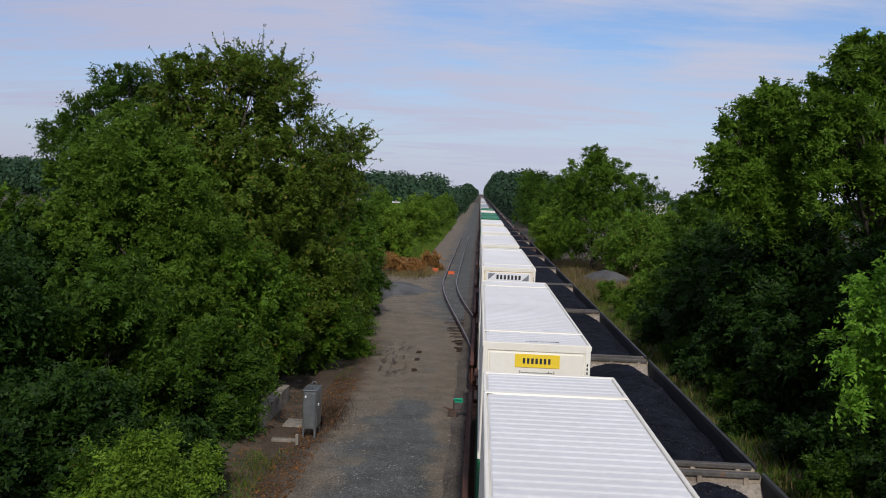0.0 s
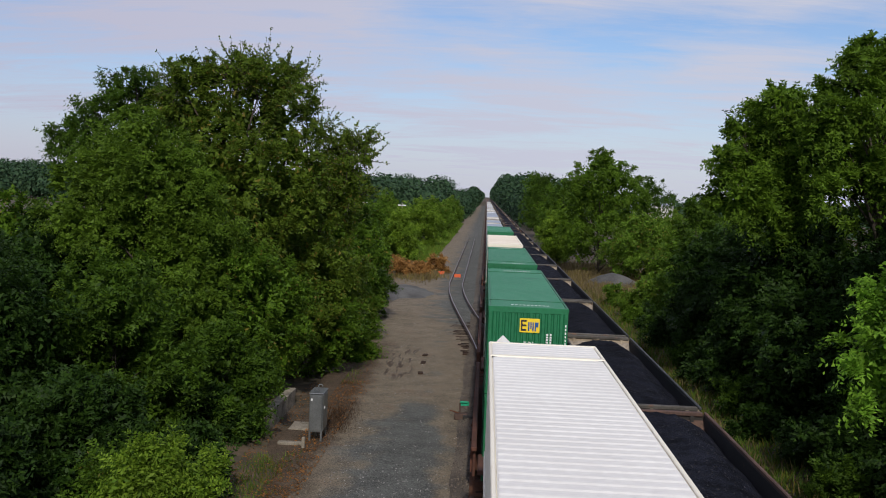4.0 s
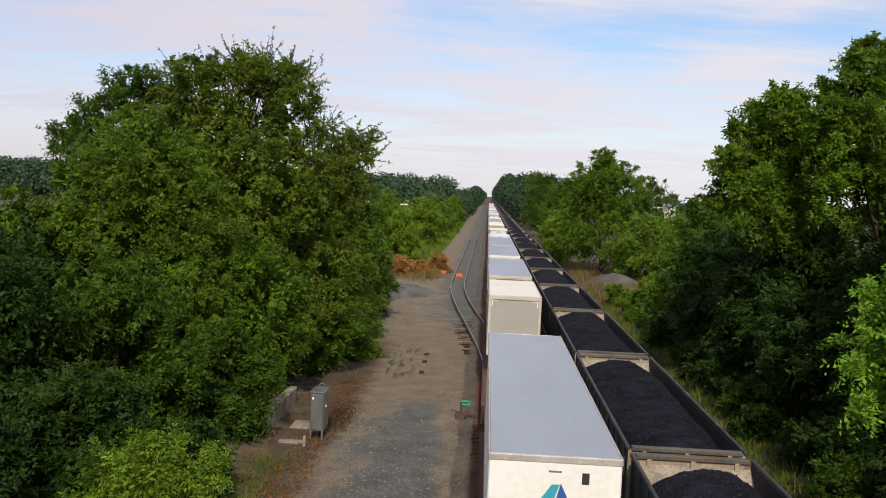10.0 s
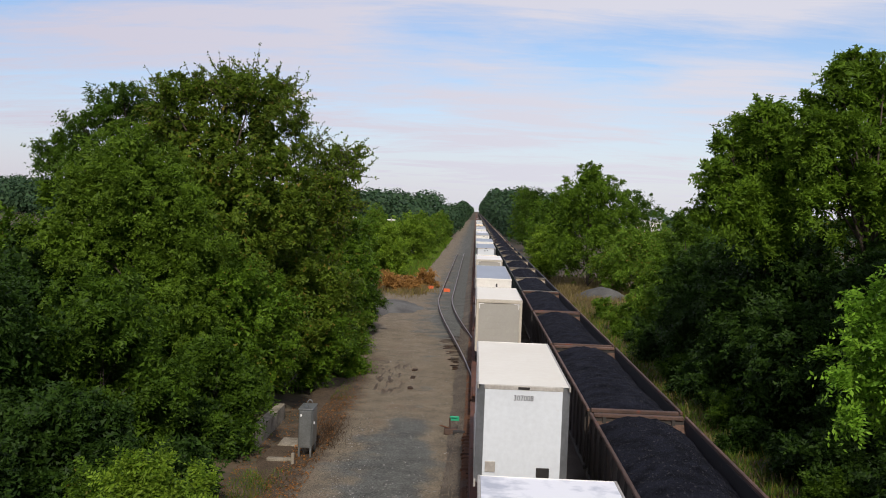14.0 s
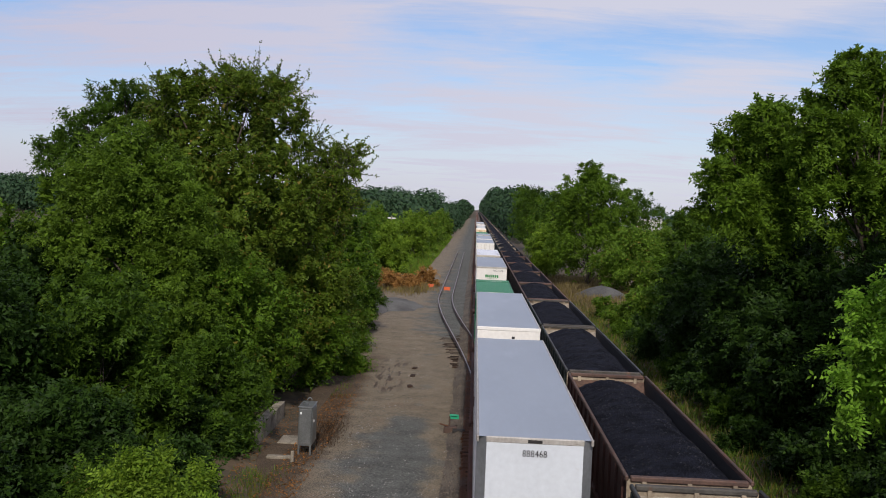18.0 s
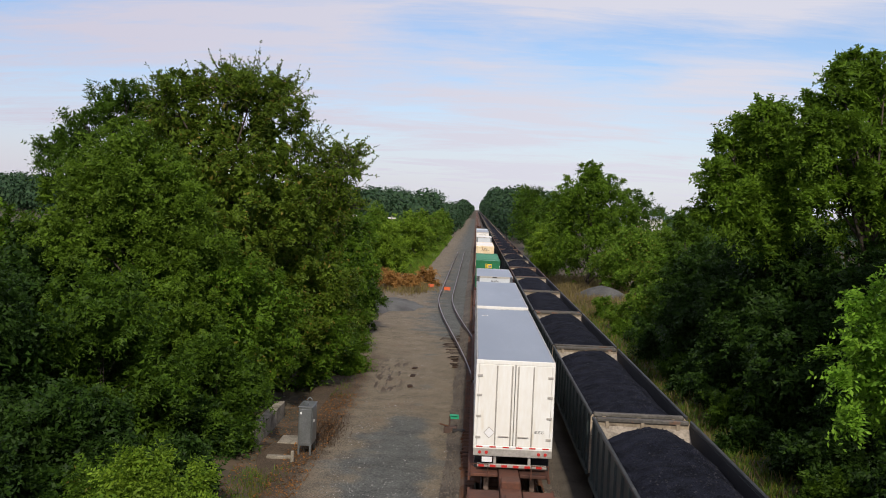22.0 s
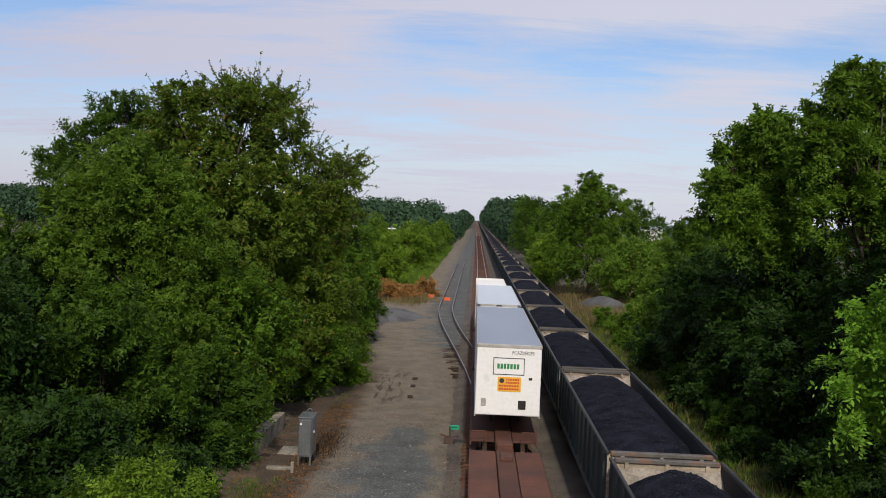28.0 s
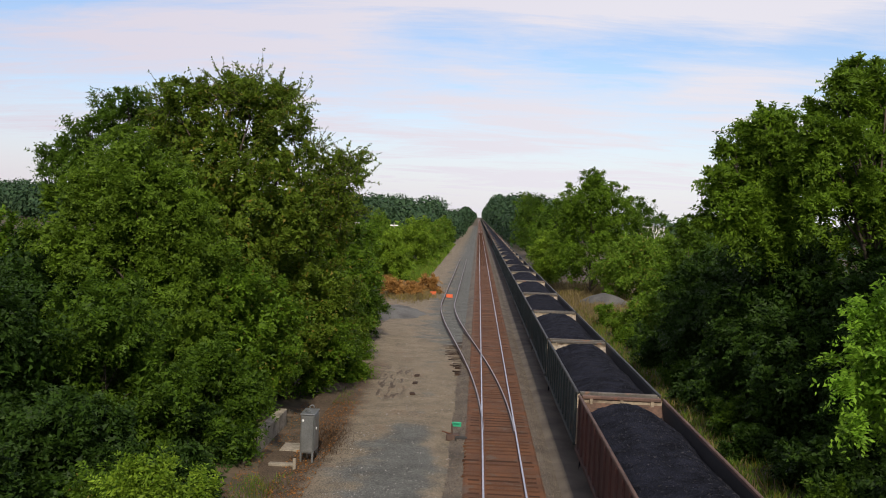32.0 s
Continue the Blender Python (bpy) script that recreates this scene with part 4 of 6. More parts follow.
def coal_car(body, rim, seed, near=True):
    """An open coal gondola with its heaped load."""
    g = thing("coal_car", "dark open-top coal gondola heaped with black coal", "railway car", "cars of the coal train")
    if body is GON_BROWN:
        tagged(g, "red-brown open-top coal gondola heaped with black coal")
    elif body is GON_BLACK:
        tagged(g, "sooty black open-top coal gondola heaped with coal")
    hw, hl = GON_W / 2, GON_L / 2
    for k in (-1, 1):
        s = Shape()
        x0, x1 = (k * hw, k * (hw - 0.05))
        s.box(min(x0, x1), max(x0, x1), -hl, hl, 0.95, GON_TOP - 0.1)
        part("side", s, body, g)
        x2, x3 = sorted((k * (hw - 0.054), k * (hw - 0.064)))
        part("inner_wall", Shape().box(x2, x3, -hl + 0.04, hl - 0.04, 1.4, GON_TOP - 0.13), GON_LINER, g, "sooty inner wall")
        if near:
            pts = [(-hl, 0.0)]
            for i in range(13):
                y = -hl + 0.35 + i * (GON_L - 0.7) / 12
                pts += [(y - 0.08, 0.0), (y - 0.05, 0.07), (y + 0.05, 0.07), (y + 0.08, 0.0)]
            pts.append((hl, 0.0))
            part("side_sheet", wave([(k * (hw + 0.004 + d), y) for y, d in pts], 1.0, GON_TOP - 0.1), body, g)
            part("side_sill", Shape().cbox(min(k * hw, k * (hw + 0.1)), max(k * hw, k * (hw + 0.1)), -hl, hl, 0.88, 1.04, 0.02), body, g)
        part("top_rail", Shape().cbox(k * hw - 0.05, k * hw + 0.05, -hl - 0.05, hl + 0.05, GON_TOP - 0.13, GON_TOP, 0.025), GON_RAIL if rim is GON_RIM else rim, g, "worn bare top rail")
        e = Shape().box(-hw, hw, k * hl - 0.03, k * hl + 0.03, 0.95, GON_TOP - 0.09)
        if near:
            for x in (-1.15, 0.0, 1.15):
                e.cbox(x - 0.06, x + 0.06, k * hl - 0.1, k * hl + 0.1, 1.0, GON_TOP - 0.1, 0.01)
            e.cbox(-hw, hw, k * hl - 0.12, k * hl + 0.12, 2.1, 2.22, 0.02)
        part("end", e, GON_BLACK if body is GON_BLACK else GON_END, g, "" if body is GON_BLACK else "dusty tan end wall")
        part("end_rail", Shape().cbox(-hw + 0.09, hw - 0.09, k * hl - 0.1, k * hl + 0.1, GON_TOP - 0.14, GON_TOP - 0.005, 0.025), rim, g)
        slope = Shape().add([(-hw + 0.06, k * (hl - 0.04), 2.75), (hw - 0.06, k * (hl - 0.04), 2.75), (hw - 0.06, k * (hl - 1.6), 1.4), (-hw + 0.06, k * (hl - 1.6), 1.4),
                             (-hw + 0.06, k * (hl - 0.04), 2.70), (hw - 0.06, k * (hl - 0.04), 2.70), (hw - 0.06, k * (hl - 1.6), 1.35), (-hw + 0.06, k * (hl - 1.6), 1.35)],
                            [(0, 1, 2, 3), (7, 6, 5, 4), (0, 4, 5, 1), (2, 6, 7, 3)])
        part("slope_sheet", slope, GON_INSIDE if body is GON_GREY else GON_INSIDE_BROWN, g, "dusty slope sheet")
    part("floor", Shape().box(-hw + 0.05, hw - 0.05, -hl + 0.05, hl - 0.05, 0.95, 1.3).box(-0.35, 0.35, -hl - 0.1, hl + 0.1, 0.62, 0.95), body, g)
    for k in (-1, 1):
        truck(g, k * (hl - 1.75))
        part("coupler", Shape().cbox(-0.12, 0.12, min(k * hl, k * (hl + 0.40)), max(k * hl, k * (hl + 0.40)), 0.72, 0.95, 0.04), DARK, g)
    if near:
        part("number_plate", Shape().box(0.72, 1.3, -hl - 0.045, -hl - 0.032, 2.35, 2.72), FRAME_BEIGE, g)
        b = Shape()
        bars(b, 0.80, 1.02, -hl - 0.05, 2.62, 0.13, 2)
        bars(b, 0.78, 1.24, -hl - 0.05, 2.44, 0.11, 6)
        part("lettering", b, INK if body is GON_GREY else INK_WHITE, g)
    mound, h = coal_mound(seed, full=body is GON_BLACK) if near else coal_mound(seed, 6, 18)
    load = part("coal_load", mound, COAL, g, "heaped black coal", smooth=True)
    if near:
        rng = np.random.default_rng(seed + 50)
        m = 1300
        p = np.stack([rng.uniform(-1.3, 1.3, m), rng.uniform(-7.0, 7.0, m), np.zeros(m)], 1)
        p[:, 2] = [h(a, b) - 0.01 for a, b in p[:, :2]]
        tagged(part("coal_rubble", quads("coal_rubble", stones(rng, p, 0.030), COAL_LUMP), COAL_LUMP, load), kind="stuff")
    return g


def coal_train():
    near = [coal_car(b, r, i) for i, (b, r) in enumerate(((GON_GREY, GON_RIM), (GON_GREY, GON_RIM), (GON_BROWN, GON_RIM_BROWN), (GON_BLACK, GON_RIM_BROWN)))]
    far = [coal_car(b, r, 20 + i, False) for i, (b, r) in enumerate(((GON_GREY, GON_RIM), (GON_BLACK, GON_RIM_BROWN)))]
    used = set()
    rng = random.Random(11)
    first = COAL_FIRST
    for k in range(-38, 88):
        y = first + k * COAL_PITCH
        if y < 90:
            kind = COAL_KINDS.get(k, rng.choice((0, 0, 1, 1, 0, 1)))
            src = near[kind]
        else:
            kind = rng.choice((0, 0, 1))
            src = far[kind]
        ob = src if src.name not in used else copy_thing(src, pose(0, 0, 0))
        used.add(src.name)
        MOVERS.append((ob, COAL_X, y, 0.0, "coal"))


COAL_PITCH = 16.13
COAL_FIRST = 24.45 + 7.7
COAL_KINDS = {-36: 2, -37: 0, -20: 2, -13: 3, -14: 3, -15: 3, -16: 3, -17: 3, -5: 3, 0: 0, -1: 0, -2: 1, -18: 0, -19: 1}


BOX_X = 1.52


def ribbed_end(x0, x1, y, z0, z1, count, depth):
    """One folded sheet with upright ribs, facing -y."""
    pts, w = [(x0, y)], (x1 - x0) / count
    for i in range(count):
        x = x0 + i * w
        pts += [(x + w * 0.12, y), (x + w * 0.28, y - depth), (x + w * 0.72, y - depth), (x + w * 0.88, y)]
    return wave(pts + [(x1, y)], z0, z1)


def box_container(name, label, length, height, wall, roof, face, number="", rust=False, flat_roof=False, group="containers on the train"):
    """A domestic container; its near end is at y = 0, its floor at z = 0."""
    c = thing(name, label, "container", group)
    hw, L, H = 1.295, length, height
    body = Shape().box(-hw + 0.03, hw - 0.03, 0.05, L - 0.05, 0.12, H - 0.05)
    part("body", body, wall, c)
    for k in (-1, 1):
        n = int(L / 0.42)
        pts = [(k * (hw - 0.028), 0.13)]
        for i in range(n):
            y = 0.2 + (L - 0.4) * (i + 0.5) / n
            pts += [(k * (hw - 0.028), y - 0.13), (k * hw, y - 0.08), (k * hw, y + 0.08), (k * (hw - 0.028), y + 0.13)]
        part("side_wall", wave(pts, 0.16, H - 0.12), wall, c)
        part("top_rail", Shape().cbox(k * hw - 0.035 - 0.012 * k, k * hw + 0.035 - 0.012 * k, 0, L, H - 0.13, H - 0.005, 0.015), wall, c)
        part("bottom_rail", Shape().cbox(k * hw - 0.05 - 0.02 * k, k * hw + 0.05 - 0.02 * k, 0, L, 0, 0.16, 0.015), wall, c)
    rf = Shape().box(-hw + 0.06, hw - 0.06, 0.04, L - 0.04, H - 0.06, H - 0.03)
    part("roof", rf, roof, c)
    if not flat_roof:
        prof = [(0.10, H - 0.019)]
        n = int(L / 0.30)
        for i in range(n):
            y = 0.12 + (L - 0.24) * (i + 0.5) / n
            if min(abs(y - 1.98), abs(y - (L - 1.98))) > 0.14:
                prof += [(y - 0.10, H - 0.019), (y - 0.05, H - 0.006), (y + 0.05, H - 0.006), (y + 0.10, H - 0.019)]
        prof.append((L - 0.10, H - 0.019))
        m = len(prof)
        rr = Shape().add([(-hw + 0.08, y, z) for y, z in prof] + [(hw - 0.08, y, z) for y, z in prof], [(i, m + i, m + i + 1, i + 1) for i in range(m - 1)])
        part("roof_sheet", rr, roof, c)
    for y in ((1.98, L - 1.98) if L > 14 else ()):
        part("post_beam", Shape().cbox(-hw, hw, y - 0.09, y + 0.09, H - 0.06, H + 0.012, 0.01), wall, c)
        for k in (-1, 1):
            part("corner_casting", Shape().cbox(k * (hw - 0.085) - 0.085, k * (hw - 0.085) + 0.085, y - 0.09, y + 0.09, H - 0.12, H + 0.004, 0.015), SPINE if rust else TRIM, c, "rust-marked lifting casting")
    for y in (0.06, L - 0.06):
        for k in (-1, 1):
            part("corner_post", Shape().cbox(k * (hw - 0.06) - 0.065, k * (hw - 0.06) + 0.065, y - 0.065, y + 0.065, 0, H, 0.015), wall, c)
        part("header", Shape().cbox(-hw + 0.1, hw - 0.1, y - 0.06, y + 0.06, H - 0.20, H - 0.002, 0.015), wall, c)
        part("sill", Shape().cbox(-hw + 0.1, hw - 0.1, y - 0.06, y + 0.06, 0, 0.2, 0.015), wall, c)
    face(c, hw, H, wall, number)
    return c


def face_panel(plate, wedges):
    """An end wall with a wide sign plate; the brand is plain bars."""
    def build(c, hw, H, wall, number):
        prof = [(0.03, 0.19)]
        for z in np.arange(0.30, H - 1.05, 0.21):
            prof += [(0.03, z), (0.0, z + 0.02), (0.0, z + 0.16), (0.03, z + 0.18)]
        prof.append((0.03, H - 0.19))
        m = len(prof)
        s = Shape().add([(-hw + 0.11, y, z) for y, z in prof] + [(hw - 0.11, y, z) for y, z in prof], [(i, m + i, m + i + 1, i + 1) for i in range(m - 1)])
        part("end_wall", s, RUSTY_CREAM if wedges else wall, c, "rust-streaked ribbed end wall" if wedges else "")
        part("head_panel", Shape().cbox(-hw + 0.16, hw - 0.16, -0.005, 0.03, H - 0.88, H - 0.24, 0.015), wall, c)
        if plate is PLATE_Y:
            p = part("sign_plate", Shape().box(-0.52, 0.56, -0.022, -0.004, H - 0.58, H - 0.26), plate, c, "yellow sign plate")
            b = Shape()
            bars(b, -0.33, 0.38, -0.024, H - 0.42, 0.13, 7, 0.42)
            part("mark", b, INK, p)
            letters("Intermodal", 0.17, INK, c, (0.02, -0.012, H - 0.72), squeeze=1.15)
        else:
            big = 1.0 if wedges == 2 else 0.55
            p = part("sign_plate", Shape().box(-1.02 * big, 1.02 * big, -0.022, -0.004, H - 0.66, H - 0.26 - 0.12 * (1 - big)), plate, c, "white sign plate")
            b = Shape()
            bars(b, -0.58 * big, 0.66 * big, -0.024, H - 0.47, 0.21 * (0.5 + big / 2), 7, 0.4)
            part("mark", b, INK, p)
            w = Shape()
            for k in (-1, 1):
                w.add([(k * 0.98 * big, -0.026, H - 0.30), (k * 0.98 * big, -0.026, H - 0.62), (k * 0.64 * big, -0.026, H - (0.30 if k < 0 else 0.62))], [(0, 1, 2)])
            part("wedge", w, INK_GREY, p)
        part("vent", Shape().cbox(-0.05, 0.55, -0.03, 0.0, H - 1.02, H - 0.94, 0.01).box(0.45, 0.55, -0.035, -0.03, H - 1.03, H - 0.93), FRAME_BEIGE, c)
        if number:
            letters(number, 0.15, INK, c, (-0.02, -0.012, H - 1.14), squeeze=0.8)
            letters(number, 0.15, INK, c, (0.15, 0.36, H + 0.001), turn=(0, 0, 180), name="roof_number")
        if wedges == 2:
            letters("JBHU\n249892\n\n53", 0.15, INK, c, (0.02, -0.012, H - 1.38), squeeze=0.9)
        v = Shape()
        for i in range(9):
            v.box(hw - 0.085, hw - 0.05, -0.012, -0.006, H - 0.5 - i * 0.10, H - 0.435 - i * 0.10)
        part("side_marks", v, INK, c)
    return build


def face_green(c, hw, H, wall, number):
    part("end_wall", ribbed_end(-hw + 0.11, hw - 0.11, 0.02, 0.19, H - 0.19, 12, 0.038), wall, c, "vertically ribbed green end wall")
    p = part("sign_plate", Shape().box(-0.27, 0.38, -0.03, -0.018, H - 0.82, H - 0.36), PLATE_Y, c, "yellow and white sign plate")
    part("mark", Shape().box(-0.23, -0.18, -0.036, -0.03, H - 0.77, H - 0.41).box(-0.18, -0.05, -0.036, -0.03, H - 0.77, H - 0.71).box(-0.18, -0.05, -0.036, -0.03, H - 0.62, H - 0.56).box(-0.18, -0.05, -0.036, -0.03, H - 0.47, H - 0.41), INK, p)
    part("mark", Shape().box(0.0, 0.05, -0.036, -0.03, H - 0.77, H - 0.48).box(0.075, 0.12, -0.036, -0.03, H - 0.70, H - 0.48).box(0.145, 0.19, -0.036, -0.03, H - 0.77, H - 0.48).box(0.22, 0.27, -0.036, -0.03, H - 0.77, H - 0.48).box(0.27, 0.34, -0.036, -0.03, H - 0.64, H - 0.48), INK_BLUE, p)
    part("placard_holder", Shape().add([(-1.02, -0.025, H - 1.18), (-0.78, -0.025, H - 1.42), (-0.56, -0.025, H - 1.16), (-0.80, -0.025, H - 0.94)], [(0, 1, 2, 3)]), PLATE_W, c, "white diamond placard")
    letters("53'", 0.30, INK_WHITE, c, (0.03, -0.024, H - 1.24))
    if number:
        letters("E\nM\nH\nU", 0.165, INK_WHITE, c, (0.60, -0.024, H - 1.14), squeeze=0.9)
        letters("\n".join(number), 0.165, INK_WHITE, c, (0.74, -0.024, H - 1.24), squeeze=0.9)
        letters("\n".join("WARNING") + "\n\n" + "\n".join("HIGH") + "\n\n" + "\n".join("CUBE"), 0.085, INK_WHITE, c, (hw - 0.062, -0.012, H - 1.28))
        letters("EMHU " + number, 0.16, INK_WHITE, c, (0.30, 0.55, H + 0.002), turn=(0, 0, 180), name="roof_number")
    else:
        v = Shape()
        for i in range(12):
            v.box(0.60, 0.67, -0.03, -0.022, H - 0.90 - i * 0.085, H - 0.84 - i * 0.085)
            if i < 8:
                v.box(0.72, 0.78, -0.03, -0.022, H - 0.90 - i * 0.085, H - 0.84 - i * 0.085)
            v.box(hw - 0.085, hw - 0.045, -0.012, -0.006, H - 0.60 - i * 0.12, H - 0.53 - i * 0.12)
        part("lettering", v, INK_WHITE, c)
        top = Shape()
        for i in range(10):
            for y in (0.55, 16.15 - 1.35):
                top.box(-0.55 + i * 0.13, -0.47 + i * 0.13, y, y + 0.14, H - 0.004, H + 0.002)
        part("roof_number", top, INK_WHITE, c)
    part("data_panel", Shape().box(0.3, 0.85, -0.03, -0.02, 0.42, 0.62), PLATE_W, c)
    part("data_panel", Shape().box(-0.75, -0.45, -0.03, -0.02, 0.45, 0.72).box(-0.3, 0.12, -0.03, -0.02, 0.45, 0.66), TRIM, c)


def face_cream(c, hw, H, wall, number):
    part("end_wall", ribbed_end(-hw + 0.11, hw - 0.11, 0.02, 0.19, H - 0.19, 10, 0.042), wall, c, "vertically ribbed cream end wall")
    part("vent", Shape().cbox(-0.20, 0.20, -0.045, -0.01, H - 0.46, H - 0.32, 0.012), FRAME_BEIGE, c)
    part("vent_slot", Shape().box(-0.16, 0.16, -0.05, -0.044, H - 0.42, H - 0.36), DARK, c)
    letters(number, 0.21, INK, c, (0.0, -0.026, H - 0.60), squeeze=0.95)
    part("placard_holder", Shape().add([(-0.75, -0.028, 0.62), (-0.60, -0.028, 0.44), (-0.44, -0.028, 0.62), (-0.60, -0.028, 0.80)], [(0, 1, 2, 3)]), TRIM, c)


def van(name, label, length, height, roof, face, number="", wheels=True, wall=None, z_floor=None):
    """A smooth-sided van trailer; its near end is at y = 0, its floor at z = 0."""
    wall = wall or WHITE
    c = thing(name, label, "trailer", "trailers on the train")
    hw, L, H = 1.295, length, height
    part("body", Shape().box(-hw + 0.02, hw - 0.02, 0.23, L - 0.04, 0.1, H - 0.04), wall, c)
    for k in (-1, 1):
        rv = Shape()
        n = int(L / 1.22)
        for i in range(1, n):
            y = L * i / n
            rv.box(min(k * (hw - 0.02), k * (hw - 0.008)), max(k * (hw - 0.02), k * (hw - 0.008)), y - 0.04, y + 0.04, 0.2, H - 0.15)
        part("side_seams", rv, wall, c)
        part("top_rail", Shape().cbox(k * hw - 0.03 - 0.02 * k, k * hw + 0.03 - 0.02 * k, 0.02, L, H - 0.15, H + 0.002, 0.02), TRIM, c)
        part("bottom_rail", Shape().cbox(k * hw - 0.03 - 0.02 * k, k * hw + 0.03 - 0.02 * k, 0.02, L, 0.0, 0.2, 0.015), TRIM, c)
    rf = Shape()
    n = max(6, int(L / 0.6))

    def sag(x, y):
        return H - 0.012 - 0.012 * math.cos(y * 2 * math.pi / 0.61) * 0.4 - 0.02 * (1 - (x / hw) ** 2) * 0.5

    rf.sheet([-hw + 0.05, -0.6, 0, 0.6, hw - 0.05], [0.04 + (L - 0.08) * i / (n * 2) for i in range(n * 2 + 1)], sag)
    part("roof", rf, roof, c, smooth=True)
    if roof is PATCHY:
        for x, y in ((-1.05, 2.0), (-1.05, 4.6), (-1.05, 5.2), (-1.05, 6.4), (1.05, 3.4), (1.05, 4.5)):
            part("roof_patch", Shape().box(x - 0.13, x + 0.13, y * L / 16 - 0.16, y * L / 16 + 0.16, H - 0.004, H + 0.003), TRIM, c)
    part("end_cap", Shape().cbox(-hw + 0.02, hw - 0.02, L - 0.06, L, 0.05, H - 0.01, 0.02), wall, c)
    face(c, hw, H, wall, number)
    if wheels:
        rear = face in (face_roll, face_doors)  # the rear end comes first, or the front
        y0 = 0.3 if rear else L - 3.5
        b = part("bogie", Shape().cbox(-0.55, -0.40, y0, y0 + 2.9, -0.35, 0.02, 0.02).cbox(0.40, 0.55, y0, y0 + 2.9, -0.35, 0.02, 0.02), DARK, c)
        for dy in ((y0 + 0.6, y0 + 1.85) if L > 12 else (y0 + 0.9,)):
            for k in (-1, 1):
                w = part("wheel", Shape().tube([(k * 0.72, dy, -0.58), (k * 1.24, dy, -0.58)], 0.5, 18), RUBBER, b)
                part("rim", Shape().tube([(k * 1.2, dy, -0.58), (k * 1.245, dy, -0.58)], 0.27, 14), TRIM, w)
        if rear:
            part("underride_guard", Shape().cbox(-1.15, 1.15, 0.02, 0.12, -0.62, -0.50, 0.02).cbox(-0.62, -0.52, 0.02, 0.12, -0.5, 0.05, 0.02).cbox(0.52, 0.62, 0.02, 0.12, -0.5, 0.05, 0.02), TRIM, c)
            st = Shape()
            for i in range(6):
                st.box(-1.1 + i * 0.38, -0.91 + i * 0.38, 0.008, 0.019, -0.60, -0.52)
            part("reflector_strip", st, RED, c)
        y1 = L * 0.8 if rear else L * 0.18
        part("landing_gear", Shape().cbox(-0.62, -0.50, y1, y1 + 0.12, -0.75, 0.05, 0.02).cbox(0.50, 0.62, y1, y1 + 0.12, -0.75, 0.05, 0.02), DARK, c)
    return c


def face_nose(c, hw, H, wall, number):
    """A trailer's front wall: corner posts, a bright top rail, a number, connectors below."""
    part("front_wall", Shape().box(-hw + 0.22, hw - 0.22, 0.0, 0.22, 0.1, H - 0.12), GREY_WALL, c)
    for k in (-1, 1):
        part("corner_panel", Shape().add([(k * (hw - 0.22), 0.0, 0.1), (k * hw, 0.22, 0.1), (k * hw, 0.22, H - 0.02), (k * (hw - 0.22), 0.0, H - 0.02)], [(0, 1, 2, 3) if k > 0 else (3, 2, 1, 0)]), CORNER, c, "bright radius corner panel")
    part("top_front_rail", Shape().cbox(-hw + 0.2, hw - 0.2, -0.015, 0.06, H - 0.14, H - 0.004, 0.02), TRIM, c, "bright aluminium top rail")
    part("marker_lamp", Shape().cbox(-0.16, 0.16, -0.03, -0.012, H - 0.115, H - 0.045, 0.01), DARK, c)
    if number:
        letters(number, 0.22, INK, c, (0.0, -0.012, H - 0.36), squeeze=0.85)
    part("connector_box", Shape().cbox(0.42, 0.78, -0.05, 0.0, 0.35, 0.62, 0.02), DARK, c)
    part("document_holder", Shape().cbox(-1.0, -0.72, -0.035, 0.0, 0.45, 0.75, 0.01), TRIM, c)


def face_roll(c, hw, H, wall, number):
    """A roll-up rear door in a beige frame."""
    fr = Shape()
    for k in (-1, 1):
        fr.cbox(k * (hw - 0.08) - 0.075, k * (hw - 0.08) + 0.075, -0.02, 0.08, 0.0, H, 0.02)
    fr.cbox(-hw + 0.01, hw - 0.01, -0.03, 0.08, H - 0.20, H + 0.01, 0.02)
    fr.cbox(-hw + 0.01, hw - 0.01, -0.05, 0.08, -0.05, 0.14, 0.02)
    part("door_frame", fr, FRAME_BEIGE, c, "beige rear door frame")
    d = part("roll_door", Shape().box(-hw + 0.15, hw - 0.15, 0.04, 0.06, 0.13, H - 0.2), GREY_DOOR, c, "grey sectional roll-up door")
    z = 0.15
    while z < H - 0.3:
        part("door_panel", Shape().cbox(-hw + 0.155, hw - 0.155, 0.02, 0.05, z, min(z + 0.368, H - 0.21), 0.002), GREY_DOOR, d)
        z += 0.37
    tape = Shape()
    for k in (-1, 1):
        tape.box(k * 0.98 - 0.14, k * 0.98 + 0.14, 0.008, 0.019, H - 0.26, H - 0.22)
        tape.box(k * 1.10 - 0.02, k * 1.10 + 0.02, 0.008, 0.019, H - 0.52, H - 0.26)
    part("reflective_tape", tape, PLATE_W, c)
    rs = Shape()
    for i in range(7):
        rs.box(-1.1 + i * 0.33, -0.95 + i * 0.33, -0.06, -0.051, 0.0, 0.06)
    part("reflector_strip", rs, RED, c)
    part("marker_lamp", Shape().cbox(-0.22, 0.22, -0.045, -0.03, H - 0.13, H - 0.09, 0.008), TRIM, c)
    part("door_handle", Shape().tube([(0.55, -0.03, 0.25), (0.55, -0.03, 0.6)], 0.025, 6), TRIM, c)


